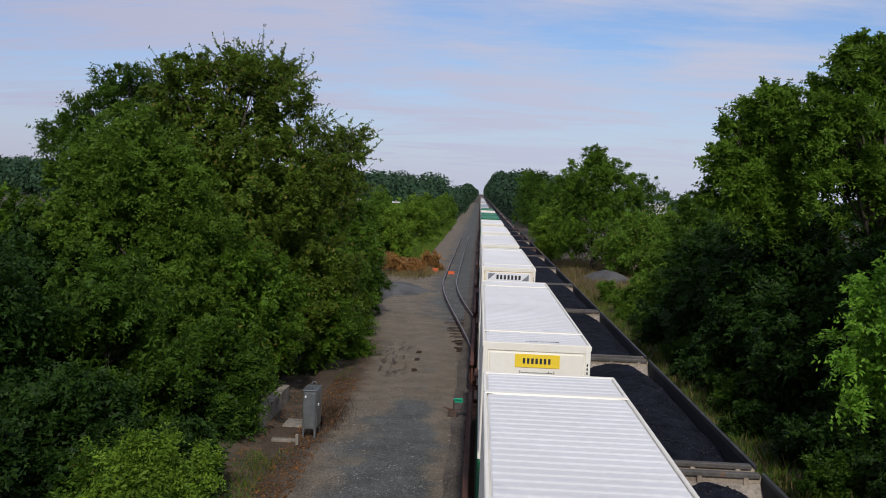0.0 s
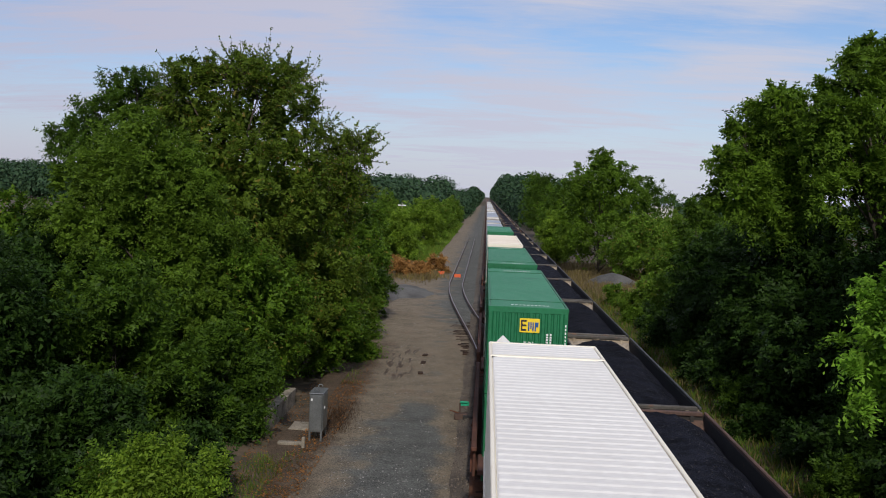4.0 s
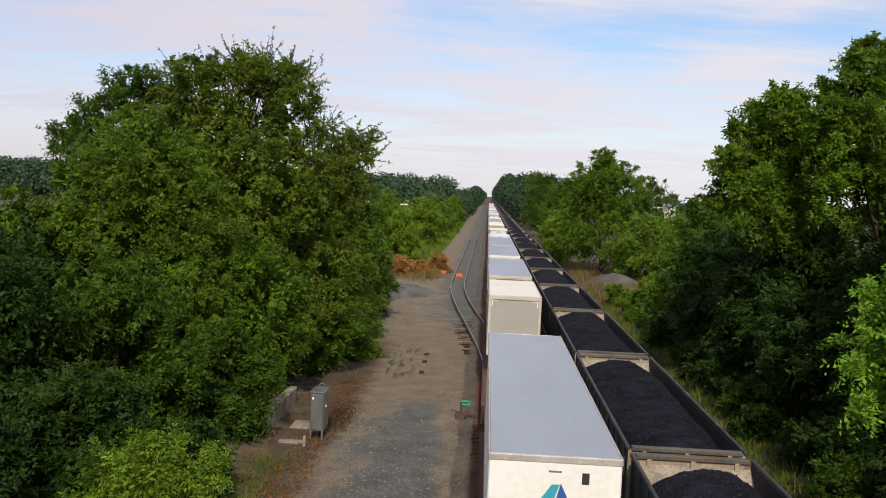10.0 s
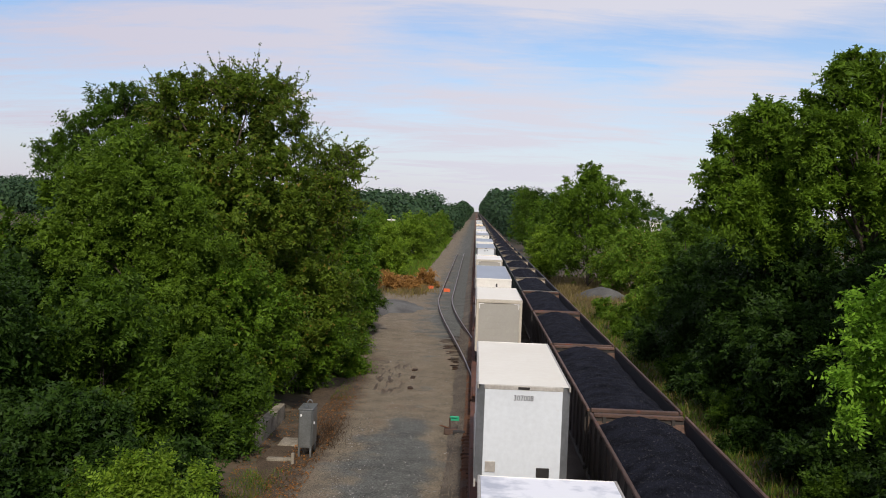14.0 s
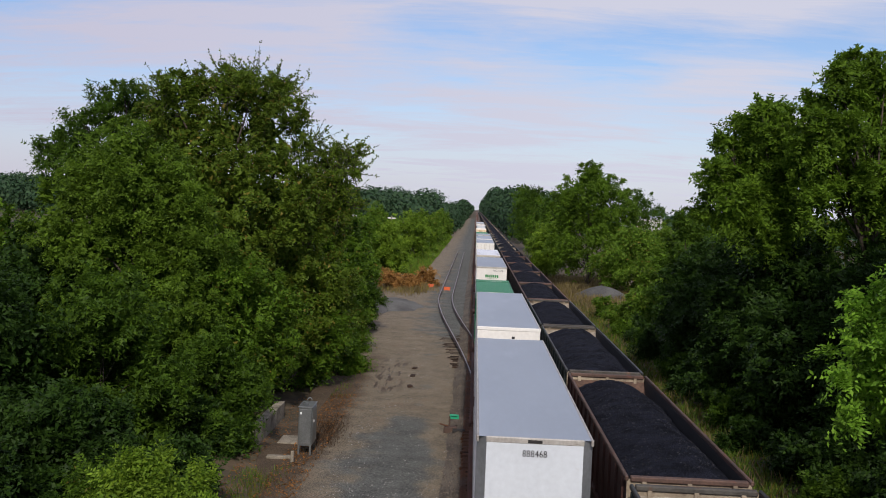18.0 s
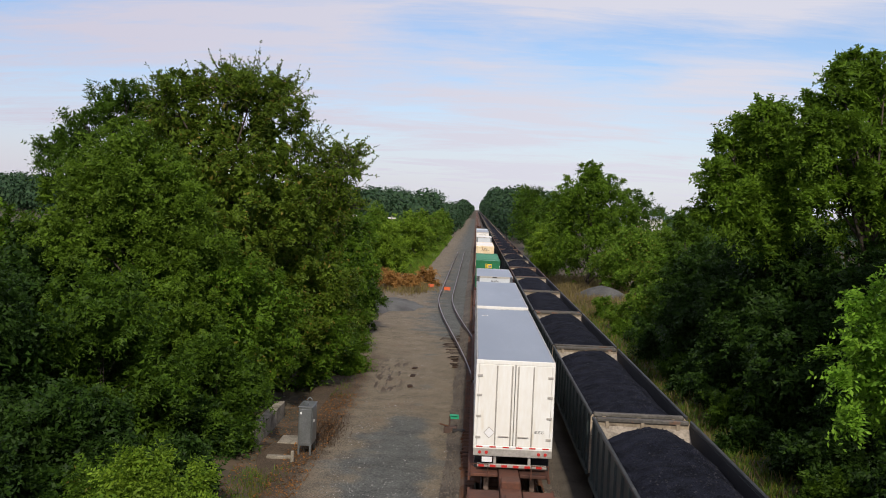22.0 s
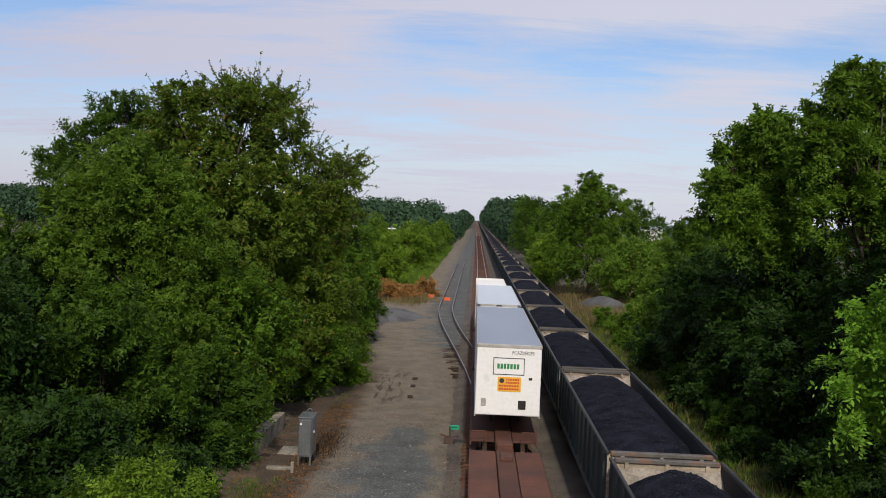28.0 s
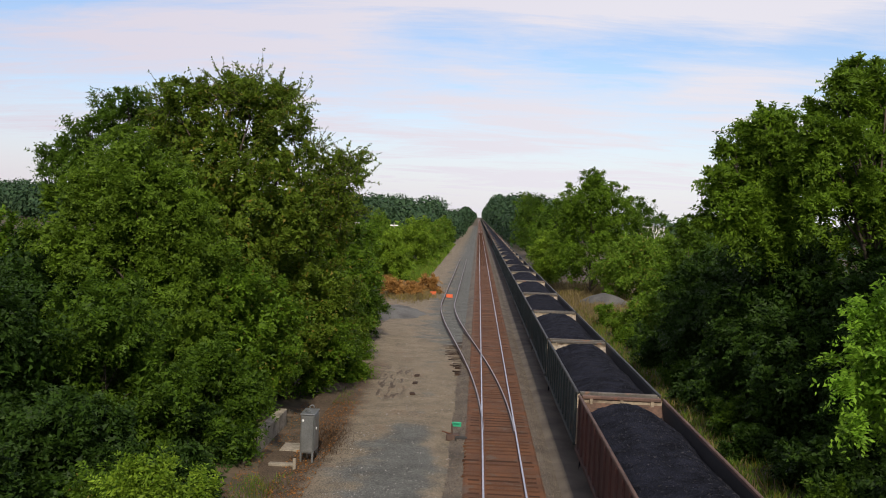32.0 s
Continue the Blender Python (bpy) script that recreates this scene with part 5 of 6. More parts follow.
def face_doors(c, hw, H, wall, number):
    """Two swing doors with lock rods."""
    for k in (-1, 1):
        d = part("door", Shape().cbox(min(k * 0.012, k * (hw - 0.1)), max(k * 0.012, k * (hw - 0.1)), -0.01, 0.06, 0.12, H - 0.14, 0.012), wall, c)
        for x in (0.10, 0.60):
            part("lock_rod", Shape().tube([(k * x, -0.045, 0.15), (k * x, -0.045, H - 0.17)], 0.022, 6), TRIM, d)
        part("handle", Shape().cbox(min(k * 0.15, k * 0.5), max(k * 0.15, k * 0.5), -0.06, -0.03, 0.42, 0.46, 0.008), TRIM, d)
        hg = Shape()
        for z in (0.35, 1.05, 1.75, 2.4):
            hg.cbox(min(k * (hw - 0.22), k * (hw - 0.05)), max(k * (hw - 0.22), k * (hw - 0.05)), -0.04, -0.008, z, z + 0.08, 0.01)
        part("hinges", hg, TRIM, d)
    fr = Shape().cbox(-hw, hw, -0.01, 0.06, H - 0.14, H + 0.005, 0.015).cbox(-hw, hw, -0.03, 0.06, -0.04, 0.12, 0.015)
    for k in (-1, 1):
        fr.cbox(k * (hw - 0.045) - 0.05, k * (hw - 0.045) + 0.05, -0.015, 0.06, 0.12, H - 0.14, 0.015)
    part("door_frame", fr, wall, c)
    p = part("placard_holder", Shape().add([(-0.98, -0.018, 0.55), (-0.80, -0.018, 0.36), (-0.60, -0.018, 0.55), (-0.80, -0.018, 0.75)], [(0, 1, 2, 3)]), TRIM, c)
    part("placard", Shape().add([(-0.95, -0.022, 0.55), (-0.80, -0.022, 0.39), (-0.63, -0.022, 0.55), (-0.80, -0.022, 0.72)], [(0, 1, 2, 3)]), PLATE_W, p)
    part("rear_sill", Shape().cbox(-hw, hw, -0.055, -0.028, -0.22, 0.03, 0.012), TRIM, c, "bare aluminium rear sill")
    for k in (-1, 1):
        for x in (0.86, 1.08):
            part("tail_lamp", Shape().tube([(k * x, -0.075, -0.10), (k * x, -0.05, -0.10)], 0.055, 12), RED, c)
    white, red = Shape(), Shape()
    for i in range(11):
        (red if i % 2 == 0 else white).box(-1.2 + i * 0.218, -0.99 + i * 0.218, -0.042, -0.031, 0.06, 0.105)
    part("reflector_strip", red, RED, c)
    part("reflective_tape", white, PLATE_W, c)
    part("licence_plate", Shape().cbox(-1.0, -0.66, -0.06, -0.045, -0.42, -0.25, 0.008), PLATE_W, c)
    if number:
        letters(number, 0.13, INK, c, (0.85, -0.015, 0.62), squeeze=0.8)


def face_sign(style):
    """A plain white front wall with a sign; the brand is plain bars."""
    def build(c, hw, H, wall, number):
        part("front_wall", Shape().cbox(-hw + 0.015, hw - 0.015, 0.0, 0.08, 0.08, H - 0.1, 0.03), wall, c)
        part("top_front_rail", Shape().cbox(-hw, hw, -0.02, 0.08, H - 0.14, H + 0.004, 0.02), TRIM if style != "blank" else wall, c)
        if style in ("framed", "green"):
            g = Shape()
            if style == "framed":
                fr = Shape()
                for a, b, e, f in ((-0.62, 0.62, H - 1.20, H - 1.17), (-0.62, 0.62, H - 0.55, H - 0.52), (-0.62, -0.59, H - 1.17, H - 0.55), (0.59, 0.62, H - 1.17, H - 0.55)):
                    fr.box(a, b, -0.012, -0.002, e, f)
                part("sign_frame", fr, INK, c)
                bars(g, -0.46, 0.44, -0.004, H - 0.86, 0.20, 7, 0.25)
                p = part("sign_plate", Shape().box(-0.42, 0.50, -0.014, -0.002, H - 1.86, H - 1.28), PLATE_O, c, "orange-yellow notice plate")
                t = Shape()
                for i in range(4):
                    bars(t, -0.36 + (0.28 if i < 2 else 0), 0.44, -0.016, H - 1.38 - i * 0.125, 0.07, 8, 0.3)
                part("notice_lines", t, RED, p)
                part("notice_mark", Shape().tube([(-0.26, -0.022, H - 1.43), (-0.26, -0.014, H - 1.43)], 0.10, 12), INK, p)
                part("roof_vent", Shape().cbox(0.80, 0.94, -0.02, 0.0, H - 1.38, H - 1.28, 0.01), INK, c)
                part("connector_box", Shape().cbox(0.42, 0.72, -0.05, 0.0, 0.36, 0.70, 0.02), DARK, c)
                part("document_holder", Shape().cbox(-1.05, -0.86, -0.035, 0.0, 0.45, 0.75, 0.01), TRIM, c)
            else:
                bars(g, -0.52, 0.62, -0.004, H - 0.78, 0.24, 7, 0.25)
                bars(g, -0.30, 0.55, -0.004, H - 1.0, 0.05, 12, 0.4)
                bars(g, -0.52, 0.55, -0.004, H - 1.16, 0.04, 16, 0.4)
            part("mark", g, INK_GREEN, c)
            letters(number, 0.20, INK, c, (0.55, -0.01, H - 0.32), squeeze=0.8)
        elif style == "peak":
            part("mark", Shape().add([(-0.35, -0.01, H - 0.98), (-0.05, -0.01, H - 0.98), (0.10, -0.01, H - 0.55), (-0.05, -0.01, H - 0.55)], [(0, 1, 2, 3)]), INK_TEAL, c)
            part("mark", Shape().add([(0.0, -0.012, H - 0.98), (0.34, -0.012, H - 0.98), (0.12, -0.012, H - 0.52)], [(0, 1, 2)]), INK_BLUE, c)
            part("vent", Shape().cbox(0.52, 0.66, -0.02, 0.0, H - 0.52, H - 0.30, 0.01), INK, c)
            bb = Shape()
            bars(bb, -0.12, 0.14, -0.004, H - 0.30, 0.035, 6, 0.3)
            part("lettering", bb, INK, c)
        elif style == "blank":
            part("vent", Shape().cbox(0.14, 0.26, -0.02, 0.0, H - 0.60, H - 0.36, 0.01), INK, c)
        elif style == "number":
            letters(number, 0.24, INK, c, (0.35, -0.024, H - 0.30), squeeze=0.95)
            part("cap_plate", Shape().cbox(-1.2, -0.75, -0.01, 0.30, H - 0.02, H + 0.03, 0.015), TRIM, c, "bright corner cap")
    return build


def spine_car(length):
    """One platform of an articulated spine car: box spine, side platforms, a truck at each end."""
    c = thing("spine_car", "rusty brown articulated spine flatcar platform", "railway car", "cars of the intermodal train")
    part("spine", Shape().cbox(-0.33, 0.33, 0.3, length - 0.3, 0.62, 1.08, 0.03), SPINE, c)
    half = (length - 1.9) / 2
    for y in (0.9, 1.0 + half):
        for k in (-1, 1):
            part("side_platform", Shape().cbox(min(k * 0.36, k * 1.30), max(k * 0.36, k * 1.30), y, y + half, 0.92, 1.02, 0.015), SPINE, c, "brown steel side platform")
    for y in (2.3, length / 2, length - 2.3):
        part("cross_bearer", Shape().cbox(-1.25, 1.25, y - 0.12, y + 0.12, 0.72, 0.92, 0.02), SPINE, c)
    part("hitch", Shape().cbox(-0.22, 0.22, length - 2.6, length - 1.9, 1.08, 1.22, 0.02).cbox(-0.3, 0.3, length - 0.9, length - 0.3, 1.0, 1.3, 0.03), SPINE, c)
    for y in (0.0, length):
        truck(c, y)
    for k in (-1, 1):
        part("side_sill", Shape().cbox(k * 1.30 - 0.04, k * 1.30 + 0.04, 0.6, length - 0.6, 0.86, 1.0, 0.012), SPINE, c)
    for gx in (-1.25, 0.7):
        part("grab_iron", Shape().tube([(gx, 0.5, 1.0), (gx, 0.5, 1.45), (gx + 0.55, 0.5, 1.45), (gx + 0.55, 0.5, 1.0)], 0.02, 6), SPINE, c)
    return c


def well_car(length):
    """A well of a double-stack car: deep side sills, end platforms, trucks."""
    c = thing("well_car", "rusty brown double-stack well car with deep side sills", "railway car", "cars of the intermodal train")
    for k in (-1, 1):
        part("side_sill", Shape().cbox(k * 1.47 - 0.05, k * 1.47 + 0.05, 1.9, length - 1.9, 0.35, 1.28, 0.02), SPINE, c)
        part("top_chord", Shape().cbox(k * 1.49 - 0.09, k * 1.49 + 0.09, 1.7, length - 1.7, 1.25, 1.40, 0.02), SPINE, c)
        rb = Shape()
        for i in range(14):
            y = 2.3 + (length - 4.6) * i / 13
            rb.cbox(min(k * 1.52, k * 1.60), max(k * 1.52, k * 1.60), y - 0.05, y + 0.05, 0.4, 1.25, 0.01)
        part("sill_ribs", rb, SPINE, c)
    part("well_floor", Shape().box(-1.42, 1.42, 1.9, length - 1.9, 0.2, 0.28), SPINE, c)
    for y in (0.05, length - 1.95):
        part("end_platform", Shape().cbox(-1.35, 1.35, y, y + 1.9, 0.95, 1.12, 0.03), SPINE, c)
        part("bolster", Shape().cbox(-0.4, 0.4, y + 0.2, y + 1.7, 0.6, 0.95, 0.03), SPINE, c)
    for y in (0.0, length):
        truck(c, y)
    return c


def ride(ob, y, z, x=BOX_X):
    MOVERS.append((ob, x, y, z, "mixed"))
    return ob


ROOF_LABELS = {221.0: ((-1.08, 2.2), (1.08, 2.2)), 605.2: ((-0.92, 13.1),)}


def intermodal_train():
    L53 = 16.15
    stacks = [  # near end, wall, roof, face, number, label
        (3.0, CREAM, WHITE, face_panel(PLATE_Y, 0), "", "white-roofed domestic container with cream walls on top of a stack"),
        (23.0, CREAM, WHITE, face_panel(PLATE_Y, 0), "JBHU 313734", "cream domestic container with a yellow sign on its end"),
        (46.3, CREAM, WHITE, face_panel(PLATE_W, 2), "", "cream container, white sign above a rusty ribbed end"),
        (66.1, CREAM, WHITE, face_panel(PLATE_Y, 0), "JBHU 311627", "cream domestic container with a yellow sign on its end"),
        (86.2, CREAM, WHITE, face_panel(PLATE_Y, 0), "", "cream domestic container with a yellow sign on its end"),
        (110.1, CREAM, WHITE, face_panel(PLATE_W, 1), "JBHU 221401", "old cream container with rust streaks and a small sign"),
        (133.9, GREEN, GREEN_ROOF, face_green, "", "green ribbed container with a yellow sign plate"),
        (153.5, GREEN, GREEN_ROOF, face_green, "", "green ribbed container with a stained faded roof"),
        (173.8, CREAM, CREAM_ROOF, face_cream, "UPSU 604336", "cream ribbed container with rust along its roof"),
        (198.0, GREEN, GREEN_ROOF, face_green, "651266", "green ribbed container with a white diamond placard"),
    ]
    for i, (y, wall, roof, face, num, label) in enumerate(stacks):
        top = box_container("container", label, L53, 2.9, wall, roof, face, num, rust=i in (2, 5, 8, 7), group="containers stacked in well cars")
        ride(top, y, 3.20)
        low_wall = (WHITE, GREEN, CREAM)[i % 3] if i < 6 else (GREEN if i != 7 else CREAM)
        low = box_container("container", "lower container of a stack, sunk in a well car", L53, 2.88, low_wall, low_wall, face_cream, "", flat_roof=True, group="containers stacked in well cars")
        ride(low, y - 0.1, 0.30)
        nxt = stacks[i + 1][0] if i < len(stacks) - 1 else y + 20.2
        gap = nxt - y - L53
        ride(well_car(L53 + min(gap, 4.2)), y - min(gap, 4.2) / 2, 0.0, TRACK_X + 0.1)

    for y in (-17.2, -37.4):
        ride(box_container("container", "white-roofed domestic container with cream walls on top of a stack", L53, 2.9, CREAM, WHITE, face_panel(PLATE_Y, 0), "", group="containers stacked in well cars"), y, 3.20)
        ride(box_container("container", "lower container of a stack, sunk in a well car", L53, 2.88, CREAM, CREAM, face_cream, "", flat_roof=True, group="containers stacked in well cars"), y - 0.1, 0.30)
        ride(well_car(L53 + 4.05), y - 2.02, 0.0, TRACK_X + 0.1)

    vans = [  # near end, length, height, top, roof, face, number, label, wall
        (221.0, L53, 2.85, 4.72, ALU, face_sign("blank"), "", "white van trailer with a dull aluminium roof", WHITE),
        (238.2, L53, 2.9, 4.76, ALU, face_nose, "888029", "white van trailer with a bright front rail and black number", WHITE),
        (257.2, L53, 2.85, 4.64, ALU, face_roll, "", "van trailer with a beige-framed rear door", WHITE),
        (276.4, L53, 2.9, 4.75, ALU, face_sign("peak"), "", "white van trailer with a blue peak-shaped mark", WHITE),
        (304.7, 8.7, 2.9, 4.82, PALE_ROOF, face_roll, "", "short pale-roofed van trailer with a grey roll-up door", FRAME_BEIGE),
        (315.4, L53, 2.9, 4.88, ALU, face_roll, "", "long van trailer with a grey roll-up door", FRAME_BEIGE),
        (336.6, L53, 2.9, 4.75, ALU, face_sign("blank"), "", "white van trailer with a blank front wall", WHITE),
        (353.9, L53, 2.9, 4.72, ALU, face_sign("number"), "PCAZ112065", "van trailer with black lettering and a dented corner cap", WHITE),
        (371.8, 8.7, 2.9, 4.74, PATCHY, face_nose, "", "short van trailer with a patchy white roof", WHITE),
        (389.1, 8.7, 2.9, 4.88, PALE_ROOF, face_nose, "307008", "short white van trailer with a black number on its front", WHITE),
        (416.4, 8.7, 2.9, 4.68, PALE_ROOF, face_roll, "", "short van trailer with red reflectors below a grey door", FRAME_BEIGE),
        (432.6, L53, 2.9, 4.70, ALU, face_sign("blank"), "", "long grey-roofed van trailer", WHITE),
        (457.0, 8.7, 2.9, 4.80, WHITE, face_roll, "", "short white-roofed van trailer with a grey rear door", FRAME_BEIGE),
        (489.0, L53, 2.9, 4.66, ALU, face_nose, "888468", "long van trailer with a black number on its pale front", WHITE),
        (506.7, L53, 2.9, 4.90, ALU, face_sign("blank"), "", "long van trailer with a scratched aluminium roof", WHITE),
        (548.9, L53, 2.9, 4.76, ALU, face_sign("green"), "PTLZ211093", "white van trailer with a green mark on its front", WHITE),
        (570.9, 14.6, 2.9, 4.66, PATCHY, face_roll, "", "van trailer with a patched white roof and grey door", FRAME_BEIGE),
        (605.2, L53, 2.95, 4.72, ALU, face_doors, "876525", "van trailer with two stained white swing doors", STAINED),
        (622.0, L53, 2.9, 4.78, ALU, face_sign("blank"), "", "long van trailer with a smooth grey roof", WHITE),
        (642.3, 8.7, 2.9, 4.85, ALU, face_nose, "369954", "short van trailer with a black number on its front", WHITE),
        (735.8, 8.7, 2.9, 4.80, WHITE, face_nose, "", "short van trailer with a plain white roof", WHITE),
        (771.8, L53, 2.9, 4.76, ALU, face_sign("framed"), "PCAZ088293", "white van trailer with a framed sign and an orange notice", WHITE),
        (789.8, L53, 2.9, 4.74, BLUE_ROOF, face_nose, "", "long van trailer with a dull grey roof", WHITE),
    ]
    boxes = [
        (467.4, L53, 4.02, CREAM, CREAM_ROOF, face_cream, "", "cream container with a ribbed pale roof on a spine car"),
        (528.6, L53, 3.97, GREEN, GREEN_ROOF, face_green, "", "green ribbed container on a spine car"),
        (677.5, L53, 4.05, GREEN, GREEN_ROOF, face_green, "", "green ribbed container with a yellow sign on a spine car"),
        (713.5, L53, 4.18, RUSTY_CREAM, WHITE, face_cream, "UPSU 603925", "rust-streaked cream container on a spine car"),
        (809.6, L53, 4.00, CREAM, WHITE, face_cream, "", "white ribbed container with rusty castings on the last car"),
    ]
    ends = []
    for y, ln, h, top, roof, face, num, label, wall in vans:
        v = ride(van("trailer", label, ln, h, roof, face, num, True, wall), y, top - h)
        for lx, ly in ROOF_LABELS.get(y, ()):
            plate = part("roof_label", Shape().box(lx - 0.14, lx + 0.14, ly - 0.12, ly + 0.12, h - 0.006, h + 0.004), PLATE_W, v, "small white label on the roof")
            b = Shape()
            for i in range(3):
                b.box(lx - 0.10, lx + 0.10, ly - 0.08 + i * 0.06, ly - 0.05 + i * 0.06, h + 0.004, h + 0.006)
            part("mark", b, INK_GREY, plate)
        ends.append((y, y + ln, top - h))
    for y, ln, top, wall, roof, face, num, label in boxes:
        c = box_container("container", label, ln, 2.9, wall, roof, face, num, rust=True, flat_roof=y == 467.4, group="containers on spine cars")
        ride(c, y, top - 2.9)
        ends.append((y, y + ln, top - 2.9))
    ends.sort()
    # platforms carry one load each, or two short ones; empty ones fill the gaps
    cuts = [219.6, 237.7, 255.8, 274.8, 293.6, 314.4, 333.9, 353.2, 371.2, 388.0, 406.5, 431.4, 450.8, 466.4, 486.4, 505.8, 526.0, 546.9, 567.5, 587.0, 604.0, 621.5, 640.5, 659.0, 676.2, 694.8, 712.2, 731.0, 750.5, 770.6, 789.0, 808.2, 827.0]
    for a, b in zip(cuts, cuts[1:]):
        ride(spine_car(b - a), a, 0.0, TRACK_X + 0.1)
    eot = thing("end_of_train_device", "small grey marker box on the last coupler", "train marker")
    part("box", Shape().cbox(-0.2, 0.2, 0.0, 0.25, 0.85, 1.3, 0.03), CABINET, eot)
    part("lens", Shape().tube([(0, 0.25, 1.2), (0, 0.29, 1.2)], 0.06, 12), RED, eot)
    ride(eot, 827.2, 0.0, TRACK_X + 0.1)


# ---- yard things ----
def yard_things():
    cab = thing("relay_cabinet", "tall galvanised steel signal cabinet standing on short legs", "cabinet", at=(-6.46, 38.15, -0.42))
    part("body", Shape().cbox(-0.27, 0.27, -0.55, 0.55, 0.36, 1.90, 0.02), CABINET, cab)
    part("lid", Shape().cbox(-0.30, 0.30, -0.59, 0.59, 1.90, 1.95, 0.015), CABINET, cab)
    d = part("door", Shape().cbox(-0.23, 0.23, -0.58, -0.55, 0.42, 1.84, 0.012), CABINET, cab)
    part("latch", Shape().cbox(-0.20, -0.13, -0.61, -0.58, 1.64, 1.73, 0.01), PLATE_W, d)
    part("hinge", Shape().tube([(0.235, -0.575, 0.5), (0.235, -0.575, 1.8)], 0.014, 6), CABINET, d)
    d2 = part("door", Shape().cbox(0.27, 0.30, -0.49, 0.49, 0.42, 1.84, 0.012), CABINET, cab)
    part("latch", Shape().cbox(0.30, 0.33, -0.3, -0.22, 1.28, 1.38, 0.01), PLATE_W, d2)
    for x in (-0.23, 0.23):
        for y in (-0.51, 0.51):
            part("leg", Shape().cbox(x - 0.04, x + 0.04, y - 0.04, y + 0.04, 0.0, 0.38, 0.01), CABINET, cab)
    for y in (-0.45, 0.45):
        part("lifting_eye", Shape().tube([(0.09 * math.cos(a), y, 2.02 + 0.09 * math.sin(a)) for a in np.linspace(-0.3, 3.44, 9)], 0.022, 6), CABINET, cab)
    part("cable_pipe", Shape().tube([(-0.1, 0, 0.40), (-0.1, 0.0, -0.1)], 0.06, 10), CONC, cab)
    pad = thing("concrete_pad", "low weathered concrete pad beside the signal cabinet", "concrete slab", at=(-7.45, 40.0, -0.52))
    part("slab", Shape().cbox(-0.45, 0.45, -0.7, 0.6, 0, 0.13, 0.03), CONC, pad)
    post = thing("concrete_post", "short pale concrete marker post", "post", at=(-6.72, 36.5, -0.56))
    part("shaft", Shape().cbox(-0.06, 0.06, -0.07, 0.07, 0, 0.58, 0.02), CONC, post)
    beam = thing("concrete_beam", "fallen pale concrete beam on the ground", "concrete beam", at=(-7.3, 37.0, -0.56))
    part("beam", Shape().cbox(-0.52, 0.50, -0.14, 0.14, 0, 0.24, 0.02), CONC, beam)
    wall = thing("concrete_wall", "low stained concrete retaining wall in the brush", "wall", at=(-8.85, 38.5, -0.6))
    for i in range(3):
        part("wall_block", Shape().cbox(-0.2, 0.2, i * 2.05, i * 2.05 + 2.0, 0, 0.90 - 0.04 * i, 0.03), CONC, wall)
    sw = thing("switch_stand", "low switch stand with a bright green target", "switch stand", at=(-0.75, 42.6, -0.42))
    part("base", Shape().cbox(-0.3, 0.3, -0.2, 0.2, 0, 0.28, 0.03).tube([(-0.05, 0, 0.2), (-0.05, 0, 0.75)], 0.04, 8), OLD_RAIL, sw)
    part("target", Shape().cbox(-0.06, 0.36, -0.02, 0.02, 0.62, 0.82, 0.01).cbox(0.0, 0.28, -0.12, 0.12, 0.78, 0.81, 0.01), GREEN_FLAG, sw, "bright green target plate")
    part("lever", Shape().tube([(-0.1, -0.05, 0.3), (-0.5, -0.15, 0.42)], 0.03, 8), RAIL_SIDE, sw)
    part("throw_rod", Shape().tube([(0.3, 0.1, 0.14), (2.0, 0.1, 0.2)], 0.03, 8), DARK, sw)
    part("motor_box", Shape().cbox(0.1, 0.65, -0.55, -0.25, 0, 0.26, 0.03), DARK, sw)
    # rotten tie ends in the road
    for i, (x, y) in enumerate(((-3.42, 59.2), (-3.36, 56.4), (-3.3, 53.2))):
        t = thing("old_tie", "broken rotten tie end half buried in the road", "railway tie", "old ties in the road", at=(x, y, -0.52))
        part("timber", Shape().cbox(-0.15, 0.15, -0.30, 0.30 + 0.2 * (i % 2), 0, 0.14, 0.03), OLD_TIE, t)
        t.rotation_euler = (0, 0, 0.1 * i - 0.1)
    for x, y in ((-5.2, 117.4), (-3.1, 114.2)):
        m = thing("marker_board", "low orange marker board by the siding", "marker", "orange markers", at=(x, y, -0.5))
        part("board", Shape().cbox(-0.38, 0.38, -0.03, 0.03, 0.22, 0.62, 0.01), ORANGE, m)
        for k in (-0.3, 0.3):
            part("leg", Shape().cbox(k - 0.03, k + 0.03, -0.03, 0.03, 0.0, 0.24, 0.008), CONC, m)
    m = thing("marker_stake", "thin orange marker stake in the grass", "marker", "orange markers", at=(15.0, 36.8, -0.9))
    part("stake", Shape().cbox(-0.04, 0.04, -0.04, 0.04, 0, 1.1, 0.01), ORANGE, m)
    for x, y, r, h, nm in ((-8.0, 95.0, 3.8, 0.9, "mound"), (16.0, 118.0, 3.6, 1.2, "mound")):
        s = Shape()
        n = 26
        verts, faces = [(0, 0, h)], []
        for j in range(1, 9):
            f = j / 8
            for i in range(n):
                a = 2 * math.pi * i / n
                rr = r * f * (1 + 0.12 * noise.noise((math.cos(a) * 1.5 + x, math.sin(a) * 1.5, 0)))
                verts.append((rr * math.cos(a), rr * 1.5 * math.sin(a), h * (1 - f * f) ** 1.3 - 0.15 * f + 0.16 * noise.noise((rr * math.cos(a) * 1.3, rr * math.sin(a) * 1.3, x)) * (j < 8)))
        for i in range(n):
            faces.append((0, 1 + i, 1 + (i + 1) % n))
            for j in range(7):
                k = 1 + j * n
                faces.append((k + i, k + n + i, k + n + (i + 1) % n, k + (i + 1) % n))
        s.add(verts, faces)
